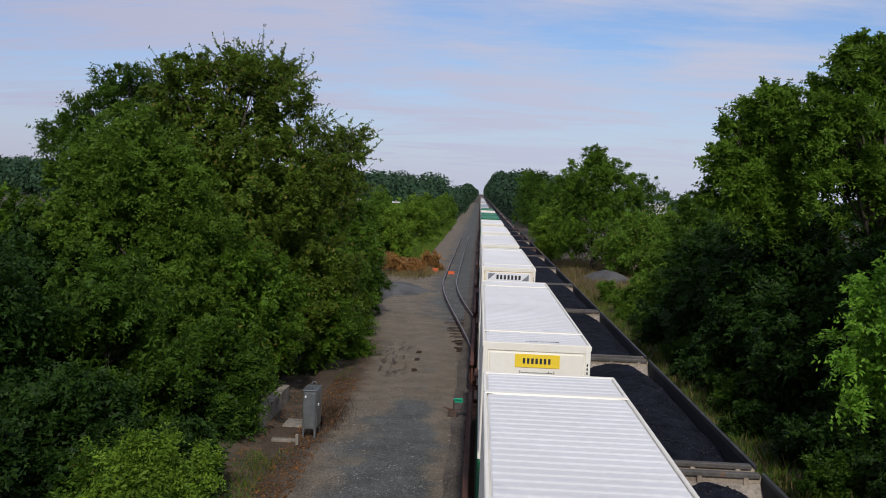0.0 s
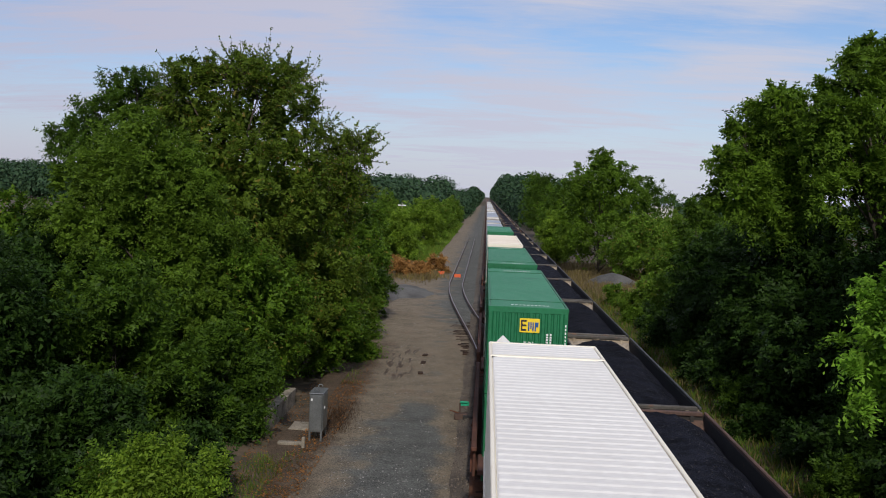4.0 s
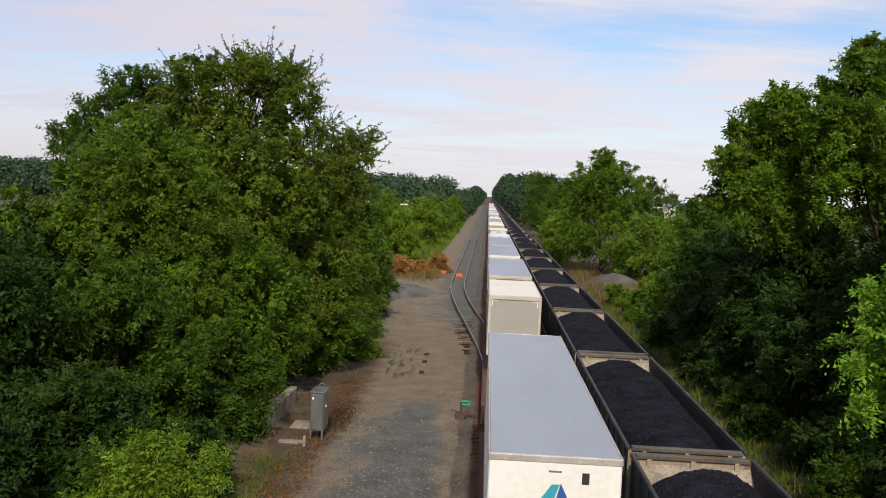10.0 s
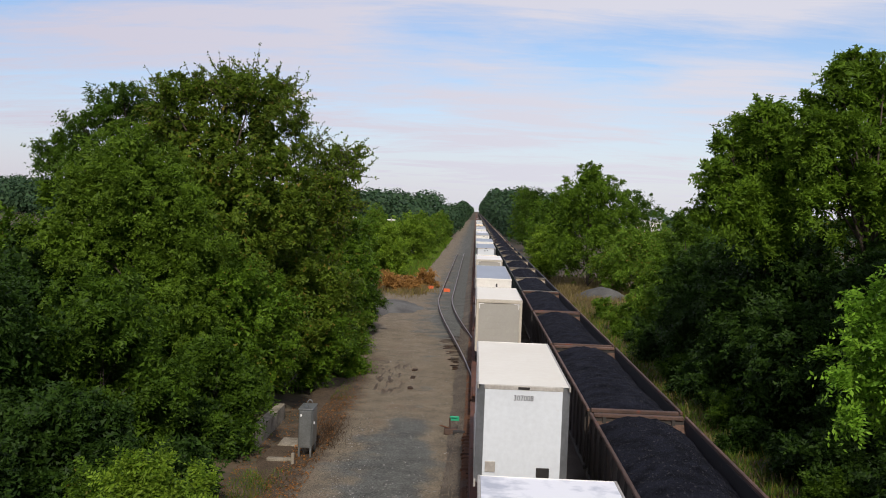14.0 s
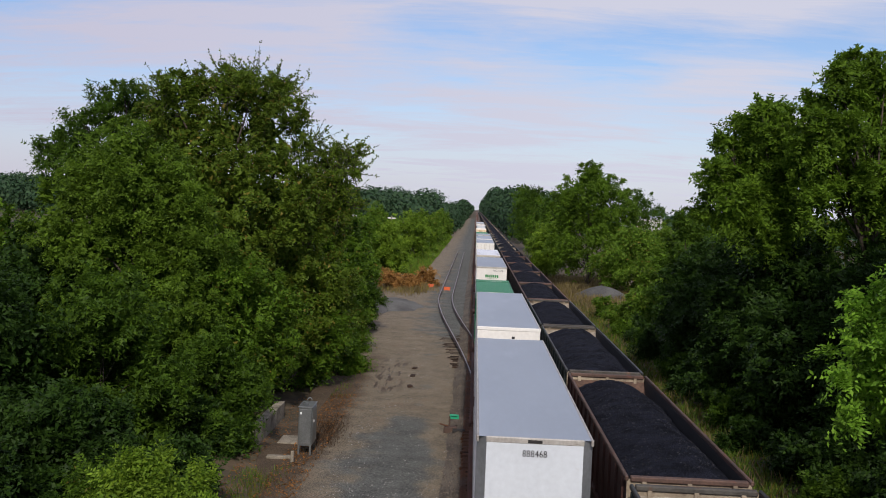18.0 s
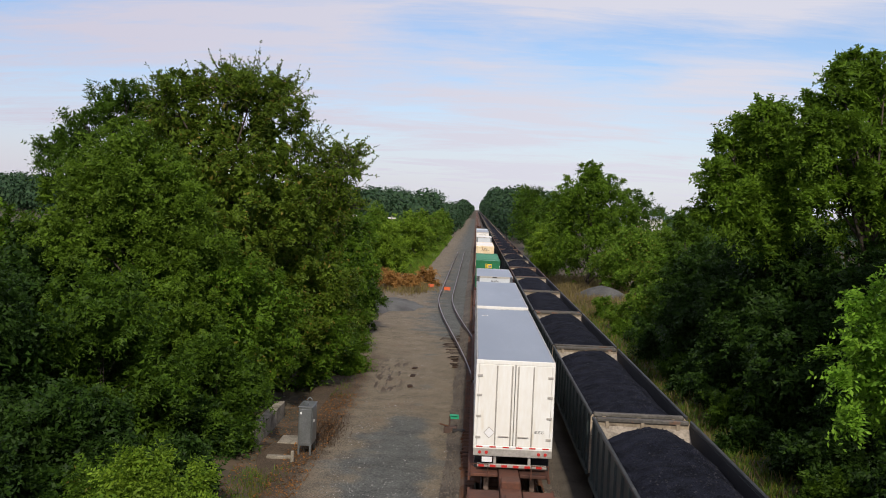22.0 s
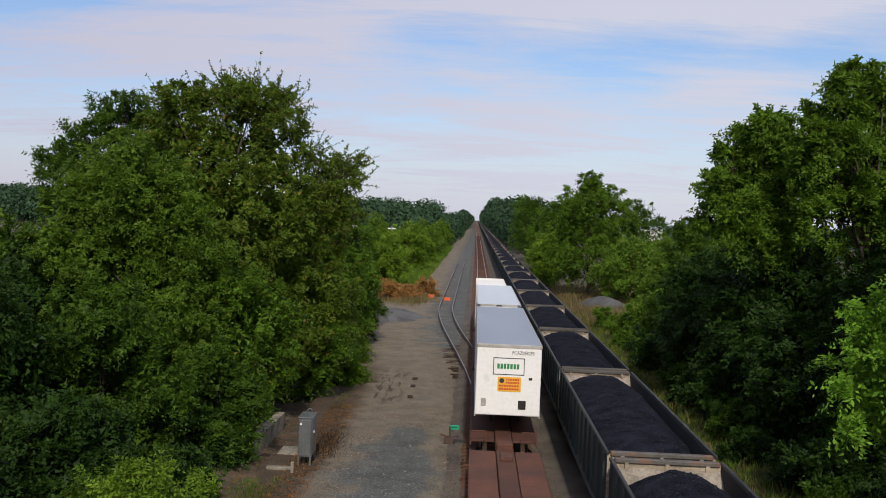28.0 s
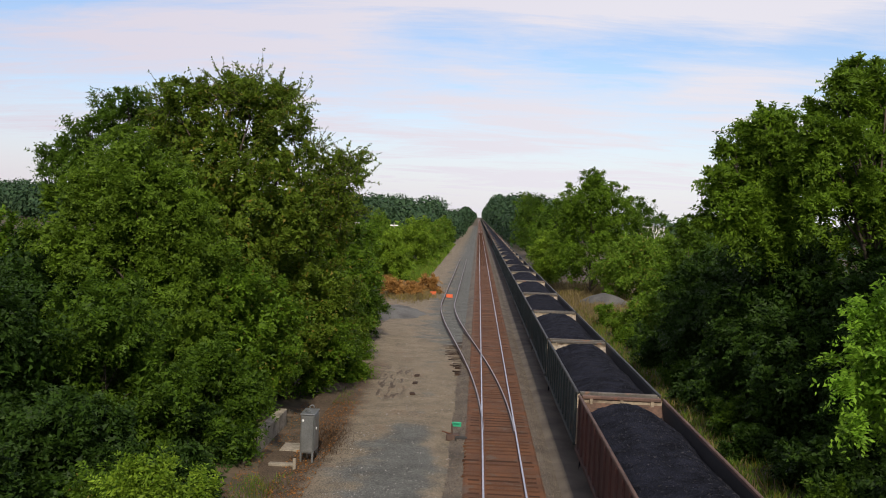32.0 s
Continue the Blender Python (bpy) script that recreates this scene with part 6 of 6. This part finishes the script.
        tagged(part(nm, s, GRAVEL, smooth=True, at=(x, y, -0.5)), "heap of grey crushed stone in the weeds", "stone heap")
    shed = thing("warehouse", "long low white metal warehouse behind the trees", "building", at=(49.0, 290.0, 0.0))
    part("wall", Shape().box(-3, 7, 0, 20, 0, 8.6), WHITE, shed)
    part("roof", Shape().prism([(-3.5, 8.6), (7.5, 8.6), (7.5, 9.4), (-3.5, 9.4)], -0.5, 20.5), ALU, shed)
    for i in range(2):
        part("dock_door", Shape().box(-2 + i * 5, 1 + i * 5, -0.06, 0.0, 0.5, 4.2), GREY_DOOR, shed)
    for x, y, h in ((-19.3, 150, 8.6), (-13.2, 150, 8.4)):
        u = thing("utility_pole", "grey wooden utility pole with a crossarm", "utility pole", "utility poles", at=(x, y, -0.5))
        part("pole", Shape().tube([(0, 0, 0), (0, 0, h)], [0.16, 0.10], 8), CONC, u)
        part("crossarm", Shape().cbox(-0.62, 0.62, -0.07, 0.07, h - 0.42, h - 0.25, 0.01), PLATE_W, u, "pale crossarm")


# ---- woods ----
def woods():
    big = "trees beside the railway"
    bush = "shrubs beside the railway"
    # left of the road, from the front to the back
    grown("tree", "tall dense broadleaf tree with yellow-flecked leaves", (-13.2, 50, -0.5), LEAF_D, 1, (
        (-2.8, -0.9, 15.3, 1.22), (-3.6, 0.2, 14.0, 1.2), (-1.8, 0.8, 15.8, 1.2), (-0.2, 0.6, 15.9, 1.25), (1.4, -0.6, 15.6, 1.17), (2.3, 0.0, 15.3, 1.06), (-2.1, -0.1, 13.8, 1.71), (-0.1, 0.4, 13.6, 1.93), (1.8, 0.7, 13.6, 1.56),
        (-1.1, -1.0, 11.4, 2.08), (1.3, -1.1, 11.1, 2.16), (2.9, 0.8, 12.0, 1.35), (3.6, -0.2, 10.3, 1.62), (-2.7, 0.6, 8.7, 2.24), (0.5, -1.2, 8.6, 2.45), (3.2, -0.1, 8.7, 2.06)),
        (8.5, 5.6, 1.5, 10), 150000, 0.19, 0.34, 0.40, big, twig=(150, 0.13, 0.9, 5))
    grown("tree", "rounded olive green tree with fine dense leaves", (-14.9, 42, -0.5), LEAF_E, 2, (
        (-0.3, -0.7, 12.3, 1.22), (-2.1, 0.7, 11.4, 1.26), (0.7, 0.5, 11.4, 1.25), (-0.3, -0.5, 10.6, 1.71), (-3.0, 0.0, 10.0, 1.24), (-1.5, -0.1, 9.3, 1.68), (0.6, 0.3, 9.2, 1.7), (2.0, 0.6, 9.8, 1.13),
        (-3.5, -0.8, 8.6, 1.17), (-2.0, -0.9, 7.8, 1.5), (-0.5, 0.7, 7.3, 1.81), (1.8, -0.1, 7.7, 1.53), (2.9, 0.5, 8.2, 1.13)),
        (6.5, 4.6, 0.8, 7), 165000, 0.145, 0.24, 0.36, big)
    grown("tree", "spreading tree with flat layers of compound leaves", (-21.4, 58, -0.5), LEAF_B, 3, (
        (0.0, -0.7, 16.3, 0.88), (-1.9, 0.7, 15.7, 0.94), (0.3, 0.5, 15.6, 1.04), (-2.6, -0.5, 14.6, 0.92), (-1.2, 0.0, 14.4, 1.09), (-4.0, -0.1, 13.7, 0.82), (-2.7, 0.3, 13.4, 1.03), (-5.2, 0.6, 12.8, 0.69),
        (-4.4, -0.8, 11.9, 0.67), (-3.1, -0.9, 12.2, 1.01), (-4.2, 0.7, 10.8, 1.11), (-2.1, -0.1, 11.4, 1.37), (1.6, 0.2, 15.1, 1.1), (0.6, 0.4, 13.6, 1.6), (2.6, 0.3, 13.4, 1.6), (1.5, 0.2, 11.0, 1.9)),
        (9.0, 5.2, 2.0, 8), 90000, 0.21, 0.32, 0.50, big, long=2.6)
    grown("tree", "thin open tree with loose twigs against the sky", (-9.5, 53, -0.5), LEAF_D, 4, (
        (-4.6, -0.7, 16.7, 0.70), (-3.3, 0.6, 17.0, 0.60), (-2.0, 0.5, 16.7, 0.7), (-1.1, -0.4, 15.6, 0.75), (-0.7, 0.0, 14.4, 0.85), (0.1, -0.1, 13.2, 0.9), (1.4, 0.3, 12.9, 0.85), (2.5, 0.5, 12.9, 0.6),
        (1.7, -0.7, 11.6, 1.0), (2.8, -0.8, 11.8, 0.6), (0.6, 0.6, 11.2, 1.27), (2.0, -0.1, 10.1, 1.06), (1.0, 0.5, 8.9, 1.26)),
        (8.0, 3.2, 3.0, 8), 52000, 0.15, 0.14, 0.42, big, twig=(380, 0.14, 1.05, 13))
    tree("tree", "dense broadleaf tree leaning over the road", -11.8, 70, 12.0, 4.8, LEAF_A, 5, 0.8, 42000, 0.26, 15, 0.25, group=big)
    tree("tree", "dense dark tree at the edge of the yard", -11.6, 84, 9.5, 4.0, LEAF_B, 6, 0.5, 28000, 0.27, 13, 0.2, group=big)
    # this tree's shade is in its leaf colour
    tree("tree", "broadleaf tree behind the brush, shade painted into its leaves", -20, 44, 8.4, 4.4, LEAF_SHADE, 7, 0.8, 36000, 0.27, 15, 0.25, group=big)
    tree("tree", "broadleaf tree overgrown with vines", -27.5, 54, 8.8, 5.0, LEAF_A, 8, 1, 26000, 0.30, 14, 0.25, group=big)
    # where LEAF_SHADE is used, the shrub's colour holds the shade of the trees
    for i, (x, y, h, r, leaf, n) in enumerate(((-9.8, 52, 6.2, 3.0, LEAF_A, 24000), (-11.5, 44, 7.8, 3.4, LEAF_A, 32000), (-10.6, 61, 6.5, 3.0, LEAF_B, 20000), (-13.8, 35, 7.2, 3.6, LEAF_B, 34000),
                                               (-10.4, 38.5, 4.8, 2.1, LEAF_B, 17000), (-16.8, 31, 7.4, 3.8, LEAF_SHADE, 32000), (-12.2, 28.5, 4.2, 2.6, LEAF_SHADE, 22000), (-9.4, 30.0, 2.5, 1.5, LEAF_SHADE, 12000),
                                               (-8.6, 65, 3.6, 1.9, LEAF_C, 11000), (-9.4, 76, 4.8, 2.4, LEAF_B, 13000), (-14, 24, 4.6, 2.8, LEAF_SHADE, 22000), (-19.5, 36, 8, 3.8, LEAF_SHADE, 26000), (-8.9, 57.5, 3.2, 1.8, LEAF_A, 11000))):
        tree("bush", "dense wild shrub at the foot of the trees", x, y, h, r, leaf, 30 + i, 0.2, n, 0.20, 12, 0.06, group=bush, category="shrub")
    tree("bush", "low creeper spilling out onto the road edge", -7.5, 57.0, 1.7, 1.5, LEAF_A, 63, 0.1, 9000, 0.16, 9, 0.04, group=bush, category="shrub")
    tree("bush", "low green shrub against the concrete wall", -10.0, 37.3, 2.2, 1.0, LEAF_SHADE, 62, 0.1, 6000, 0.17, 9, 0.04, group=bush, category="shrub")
    tree("bush", "pale yellow-green young shrub with upright shoots", -7.9, 23.2, 4.0, 1.6, LEAF_G, 60, 0.2, 22000, 0.115, 14, 0.05, group=bush, category="shrub", clump=0.36, long=2.4, whole=True)
    tree("bush", "pale yellow-green young shrub with upright shoots", -9.7, 24.6, 3.1, 1.3, LEAF_A, 61, 0.2, 15000, 0.115, 12, 0.05, group=bush, category="shrub", clump=0.36, long=2.4, whole=True)
    # right of the coal train
    grown("tree", "tall spreading tree with feathery compound leaves", (19.4, 47, -0.8), LEAF_F, 11, (
        (-2.6, -0.9, 17.3, 0.73), (-1.3, 0.8, 18.1, 0.62), (-0.7, 0.6, 18.2, 0.62), (-0.3, -0.6, 17.5, 0.96), (-3.1, 0.0, 16.2, 0.72), (-2.0, -0.1, 16.4, 1.0), (-0.4, 0.4, 16.1, 1.26), (1.3, 0.7, 16.9, 1.41),
        (-3.5, -1.0, 14.9, 0.98), (-2.2, -1.1, 14.5, 1.35), (0.3, 0.8, 14.1, 1.55), (-3.4, -0.2, 13.6, 1.11), (-1.2, 0.6, 12.6, 1.74), (0.5, -1.2, 12.6, 1.62), (-3.1, -0.1, 11.7, 1.52), (-0.3, 0.5, 10.7, 1.68),
        (3.0, 0.5, 14.5, 2.0), (3.2, 0.0, 11.0, 2.2)),
        None, 66000, 0.225, 0.30, 0.50, big, long=2.4, twig=(260, 0.20, 0.42, 14))
    grown("tree", "tall tree with loose leafy branches against the sky", (15.8, 50, -0.8), LEAF_F, 12, (
        (-1.6, -0.9, 16.1, 0.58), (-0.3, 0.8, 16.0, 0.66), (-1.9, 0.6, 15.3, 0.66), (-1.3, -0.6, 15.0, 0.93), (0.0, 0.0, 15.1, 0.88), (-3.2, -0.1, 14.4, 0.53), (-2.4, 0.4, 14.1, 0.83), (-0.9, 0.7, 13.8, 1.26),
        (-0.1, -1.0, 13.6, 1.04), (-3.8, -1.1, 12.9, 0.69), (-2.2, 0.8, 12.7, 1.2), (-1.0, -0.2, 12.1, 1.47), (-3.4, 0.6, 11.8, 0.84), (-2.7, -1.2, 11.0, 1.3), (-0.1, -0.1, 11.3, 1.47), (-3.8, 0.5, 10.7, 0.75), (-1.4, -0.7, 10.1, 1.46)),
        None, 47000, 0.225, 0.24, 0.50, big, long=2.4, twig=(230, 0.20, 0.42, 14))
    # understory: LEAF_SHADE darkens these trees by colour, as if shaded
    tree("tree", "broadleaf tree overhanging the grass, shade painted into its leaves", 16.9, 42, 9, 4.4, LEAF_SHADE, 13, 1, 44000, 0.26, 15, 0.25, group=big, z=-0.8)
    tree("tree", "broadleaf tree under the taller ones, shade painted into its leaves", 15.6, 49.5, 10.6, 3.2, LEAF_SHADE, 21, 0.6, 30000, 0.25, 14, 0.2, group=big, z=-0.8)
    tree("tree", "broadleaf tree under the taller ones, shade painted into its leaves", 20.4, 46.5, 11.0, 4.2, LEAF_SHADE, 22, 0.6, 30000, 0.25, 14, 0.2, group=big, z=-0.8)
    tree("tree", "broadleaf tree at the row's corner, shade painted into its leaves", 15.6, 67.0, 8.6, 2.8, LEAF_SHADE, 23, 0.4, 22000, 0.25, 13, 0.16, group=big, z=-0.8)
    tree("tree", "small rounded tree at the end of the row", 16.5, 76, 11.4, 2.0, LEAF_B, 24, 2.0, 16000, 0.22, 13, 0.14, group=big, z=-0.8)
    tree("tree", "broadleaf tree below larger ones, their shade painted into its leaves", 18.3, 60, 12, 5.0, LEAF_SHADE, 14, 1, 30000, 0.28, 14, 0.25, group=big, z=-0.8)
    tree("tree", "broadleaf tree in the row, shade painted into its leaves", 20.0, 74, 10.5, 4.4, LEAF_SHADE, 15, 1, 22000, 0.3, 13, 0.22, group=big, z=-0.8)
    tree("tree", "sunlit bright green tree close to the bridge", 11.1, 22.6, 10.5, 2.3, LEAF_BRIGHT, 16, 5.1, 40000, 0.15, 15, 0.14, group=big, z=-0.9, clump=0.36, long=2.3, whole=True)
    tree("tree", "broadleaf tree in a dense row", 26.0, 56, 16, 6, LEAF_A, 17, 2, 24000, 0.34, 14, 0.3, group=big, z=-0.8)
    # most of these shrubs have shade painted in through LEAF_SHADE
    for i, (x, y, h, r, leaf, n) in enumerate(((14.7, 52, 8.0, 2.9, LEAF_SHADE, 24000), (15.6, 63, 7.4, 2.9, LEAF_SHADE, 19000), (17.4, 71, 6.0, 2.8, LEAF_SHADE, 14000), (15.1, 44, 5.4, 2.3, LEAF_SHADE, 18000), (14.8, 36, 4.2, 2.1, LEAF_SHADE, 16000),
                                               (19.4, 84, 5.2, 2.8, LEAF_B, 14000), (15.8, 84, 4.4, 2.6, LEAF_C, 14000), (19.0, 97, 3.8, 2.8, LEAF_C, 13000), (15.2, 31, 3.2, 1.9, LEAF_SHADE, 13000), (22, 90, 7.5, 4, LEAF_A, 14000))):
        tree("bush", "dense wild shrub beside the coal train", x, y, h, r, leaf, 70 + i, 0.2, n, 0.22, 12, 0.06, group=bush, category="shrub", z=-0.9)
    for i in range(15):
        y = 34 + i * 4.3
        tree("bush", "low shrub at the edge of the grass", 13.1 + 0.5 * math.sin(i * 2.1) + 0.02 * i, y, 1.6 + 0.9 * abs(math.sin(i * 1.7)), 1.25, (LEAF_SHADE if i % 3 else LEAF_B) if y < 80 else (LEAF_C, LEAF_D, LEAF_A)[i % 3], 140 + i, 0.1, 5000, 0.19, 8, 0.04, group=bush, category="shrub", z=-1.0)
    for i, (x, y, h, r) in enumerate(((-9.6, 114, 1.7, 1.3), (-7.9, 117, 1.5, 1.4), (-6.4, 119.5, 1.8, 1.1), (-10.8, 117, 1.6, 1.3), (-5.4, 121, 1.9, 1.0), (-7.2, 114.6, 1.2, 1.1))):
        tree("dead_brush", "rust-brown dying brush behind the stone heap", x, y, h * 1.25, r, LEAF_RUST, 90 + i, 0.1, 2600, 0.20, 8, 0.03, group="dead brush", category="shrub")
    # unseen trees beside the bridge, added only to throw shade over the banks
    tree("tree", "unseen tall tree added to throw shade on the right bank", 18.9, 30, 20, 4.8, LEAF_A, 18, 6, 34000, 0.42, 16, 0.36, group=big, z=-0.8, clump=0.8)
    tree("tree", "unseen tree added to throw shade on the bank", 18.5, 18, 14, 4, LEAF_A, 19, 1, 20000, 0.42, 13, 0.3, group=big, z=-0.8, clump=0.8)
    tree("tree", "unseen tree added to throw shade on the bank", -21.5, 22, 19, 6, LEAF_A, 20, 3, 13000, 0.42, 13, 0.3, group=big, clump=0.8)
    # middle distance, both sides
    mids = [("tree", 15.6, 132, 17.6, 6.4, LEAF_F), ("tree", 20.6, 122, 9.0, 5.0, LEAF_C), ("tree", 30.0, 180, 15.6, 6.0, LEAF_B), ("tree", 14.0, 170, 13.5, 4.6, LEAF_B), ("tree", 11.6, 152, 8.5, 3.2, LEAF_G),
            ("tree", 14.6, 205, 13.5, 4.8, LEAF_A), ("tree", 14.0, 245, 17.0, 5.4, LEAF_B), ("tree", 14.5, 290, 18.5, 5.8, LEAF_A), ("tree", 24.0, 112, 7.0, 4.6, LEAF_A), ("tree", 35.0, 150, 8.6, 5.0, LEAF_A),
            ("tree", -12.2, 178, 8.8, 4.4, LEAF_G), ("tree", -11.2, 205, 9.0, 4.2, LEAF_C), ("tree", -10.2, 240, 8.6, 3.8, LEAF_C), ("tree", -18.0, 160, 8.5, 5.0, LEAF_A), ("tree", -21.0, 128, 13.5, 4.6, LEAF_A),
            ("tree", -13.6, 152, 5.0, 3.2, LEAF_G), ("tree", -22.0, 215, 10.0, 5.0, LEAF_C), ("tree", -10.2, 285, 9.5, 4.0, LEAF_C), ("tree", -12.6, 140, 7.6, 2.8, LEAF_G), ("tree", -19.5, 134, 7.2, 3.8, LEAF_C), ("tree", 31.0, 158, 8.6, 4.6, LEAF_C), ("tree", -16, 110, 8.0, 4.4, LEAF_C), ("tree", -26, 105, 9.0, 5.0, LEAF_A)]
    for i, (nm, x, y, h, r, leaf) in enumerate(mids):
        tree(nm, "broadleaf tree in the hedgerow along the line", x, y, h, r, leaf, 100 + i, 0.2, 44000 if i == 0 else 19000, 0.30, 22, 0.2, group="hedgerow trees", clump=0.62, extra=(((-3.0, 0, 12.6), 2.3), ((2.6, 0, 13.0), 2.3), ((-0.4, 0, 14.6), 2.2), ((4.4, 0, 10.5), 2.2)) if i == 0 else ())
    # far hedgerows on both sides and wooded rises
    rng = np.random.default_rng(77)
    cs, outs, sizes = [], [], []

    def clumps(x, y, h, r, n, size):
        d = rng.normal(0, 1, (n, 3))
        d /= np.linalg.norm(d, axis=1)[:, None]
        d[:, 2] = np.abs(d[:, 2]) * 1.0
        k = rng.uniform(0.75, 1.08, n)[:, None]
        c = np.array((x, y, h * 0.35)) + d * np.array((r, r, h * 0.65)) * k
        low = rng.random(n) < 0.3
        c[low, 2] *= rng.random(low.sum())
        cs.append(c)
        outs.append(d)
        sizes.append(np.full(n, size))

    for y in [318 + 13.0 * i if i < 90 else 1488 + (i - 90) * 60 for i in range(125)]:
        grow = min(1.7, 1 + (y - 318) / 900)
        clumps((12.6 if y < 500 else 13.6) + rng.uniform(-0.5, 4), y, rng.uniform(14, 18) * grow, 5.4, 620 if y < 600 else 300, 1.15 if y < 600 else 2.0)
        clumps(-10.6 - rng.uniform(0, 3), y, rng.uniform(7, 10.5) * grow, 5.0, 620 if y < 600 else 300, 1.15 if y < 600 else 2.0)
        clumps(22 + rng.uniform(0, 20), y, rng.uniform(14, 18) * grow, 7, 220, 1.6)
    for i in range(430):
        y = rng.uniform(330, 700)
        x = -rng.uniform(20, 0.62 * y + 40)
        clumps(x, y, rng.uniform(12.0, 15.0) + (y - 330) * 0.023, rng.uniform(6, 12), 380, 1.5)
    for i in range(70):
        y = rng.uniform(210, 620)
        x = rng.uniform(40, 0.5 * y + 20)
        if not (30 < x < 75 and 250 < y < 320):
            clumps(x, y, rng.uniform(8, 11) + (y - 210) * 0.01, 7, 420, 1.5)
    c, o, s = np.concatenate(cs), np.concatenate(outs), np.concatenate(sizes)
    tagged(part("far_woods", quads("far_woods", leaf_quads(rng, c, o, s, 1.3), LEAF_FAR), LEAF_FAR), "distant woods along the line, haze painted into their blue-green leaves", "woods", kind="stuff")


def blades(name, label, material, n, place, height, seed):
    rng = np.random.default_rng(seed)
    p = place(rng, n)
    a = rng.uniform(0, 2 * math.pi, n)
    w = np.stack([np.cos(a), np.sin(a), np.zeros(n)], 1) * (height * 0.09)
    lean = np.stack([rng.normal(0, 0.35, n), rng.normal(0, 0.35, n), np.ones(n)], 1) * (height * rng.uniform(0.5, 1.3, n))[:, None]
    q = np.stack([p - w, p + w, p + lean + w * 0.15, p + lean - w * 0.15], 1)
    tagged(part(name, quads(name, q, material), material), label, "grass", kind="stuff")


def ground_at(xy):
    # the road and its dirt margin lie higher than the soil
    return np.array([[x, y, -0.41 if -7.2 < x < -0.5 and 10 < y < 130 else side_fall(x, y) - 0.02] for x, y in xy])


def grasses():
    def right_strip(rng, n):
        return ground_at(np.stack([8.6 + np.abs(rng.normal(0, 2.0, n)), 26 + 84 * rng.random(n) ** 1.3], 1))

    def left_patch(rng, n):
        return ground_at(np.where((rng.random(n) < 0.86)[:, None], np.stack([rng.normal(-7.7, 0.45, n), rng.uniform(26, 35.6, n)], 1), np.stack([rng.normal(-7.2, 0.5, n), rng.uniform(49, 60, n)], 1)))

    def far_left(rng, n):
        return ground_at(np.stack([rng.uniform(-12, -7.4, n), rng.uniform(140, 320, n)], 1))

    def right_field(rng, n):
        return ground_at(np.stack([rng.uniform(9.5, 22, n), rng.uniform(95, 150, n)], 1))

    def brush(rng, n):
        return ground_at(np.stack([rng.normal(-8.0, 1.2, n), rng.normal(117, 3.5, n)], 1))

    def litter(rng, n):
        return ground_at(np.stack([rng.uniform(-8.8, -5.8, n), 27 + 23 * rng.random(n) ** 1.8], 1))

    blades("grass", "green grass and weeds beside the coal track", WEED, 52000, right_strip, 0.34, 1)
    blades("dry_grass", "dry tan stalks among the weeds beside the coal track", DRY_GRASS, 5000, right_strip, 0.5, 9)
    blades("grass", "low green weeds by the road edge", WEED, 2600, left_patch, 0.16, 2)
    blades("grass", "sunlit weeds at the foot of the far shrubs", GRASS, 9000, far_left, 0.7, 3)
    blades("dry_grass", "dry tan grass around the stone heap", DRY_GRASS, 12000, right_field, 0.6, 4)
    def weeds(rng, n):
        return ground_at(np.stack([rng.normal(-6.1, 0.40, n), rng.normal(41.5, 1.6, n)], 1))

    def foot(rng, n):
        return ground_at(np.stack([rng.normal(-6.5, 0.60, n), rng.normal(48.0, 3.0, n)], 1))


    blades("dead_weeds", "brown dead weeds between the road and the trees", DEAD, 1500, weeds, 0.13, 7)
    blades("dry_grass", "rusty dry leaves and stalks under the creeper", DEAD_LEAF, 1300, foot, 0.08, 10)
    blades("dry_grass", "dry tan grass among the dead brush", DRY_GRASS, 5000, brush, 0.6, 5)
    rng = np.random.default_rng(6)
    p = litter(rng, 5000)
    p[:, 2] += 0.03
    tagged(part("leaf_litter", quads("leaf_litter", leaf_quads(rng, p, np.tile((0, 0, 2.0), (len(p), 1)), np.full(len(p), 0.10), 1.4), DEAD_LEAF), DEAD_LEAF), "fallen brown leaves by the concrete wall", "leaves", kind="stuff")


# ---- how the trains go ----
def coal_way(t):
    """How far the coal train has gone away after t seconds."""
    drift = np.interp(t, (0, 5, 10, 15, 20, 25, 28, 32), (0.0, -0.5, -0.95, -1.75, -1.35, -1.2, -0.3, 1.3))
    return 18.0 * t + float(drift)


def mixed_way(t):
    """How far the mixed train has come nearer after t seconds."""
    return 25.6 * t + 0.022 * t * t


def motions():
    times = [0, 2.5, 5, 7.5, 10, 12.5, 15, 17.5, 20, 22.5, 25, 28, 30, 32]
    for ob, x, y, z, train in MOVERS:
        if train == "coal":
            rows = [(t, pose(x, y + coal_way(t), z)) for t in times]
        else:
            rows = [(t, pose(x, y - mixed_way(t), z)) for t in times]
        walk(ob, rows)


build_ground()
yard_things()
coal_train()
intermodal_train()
woods()
grasses()
build_tracks()
motions()
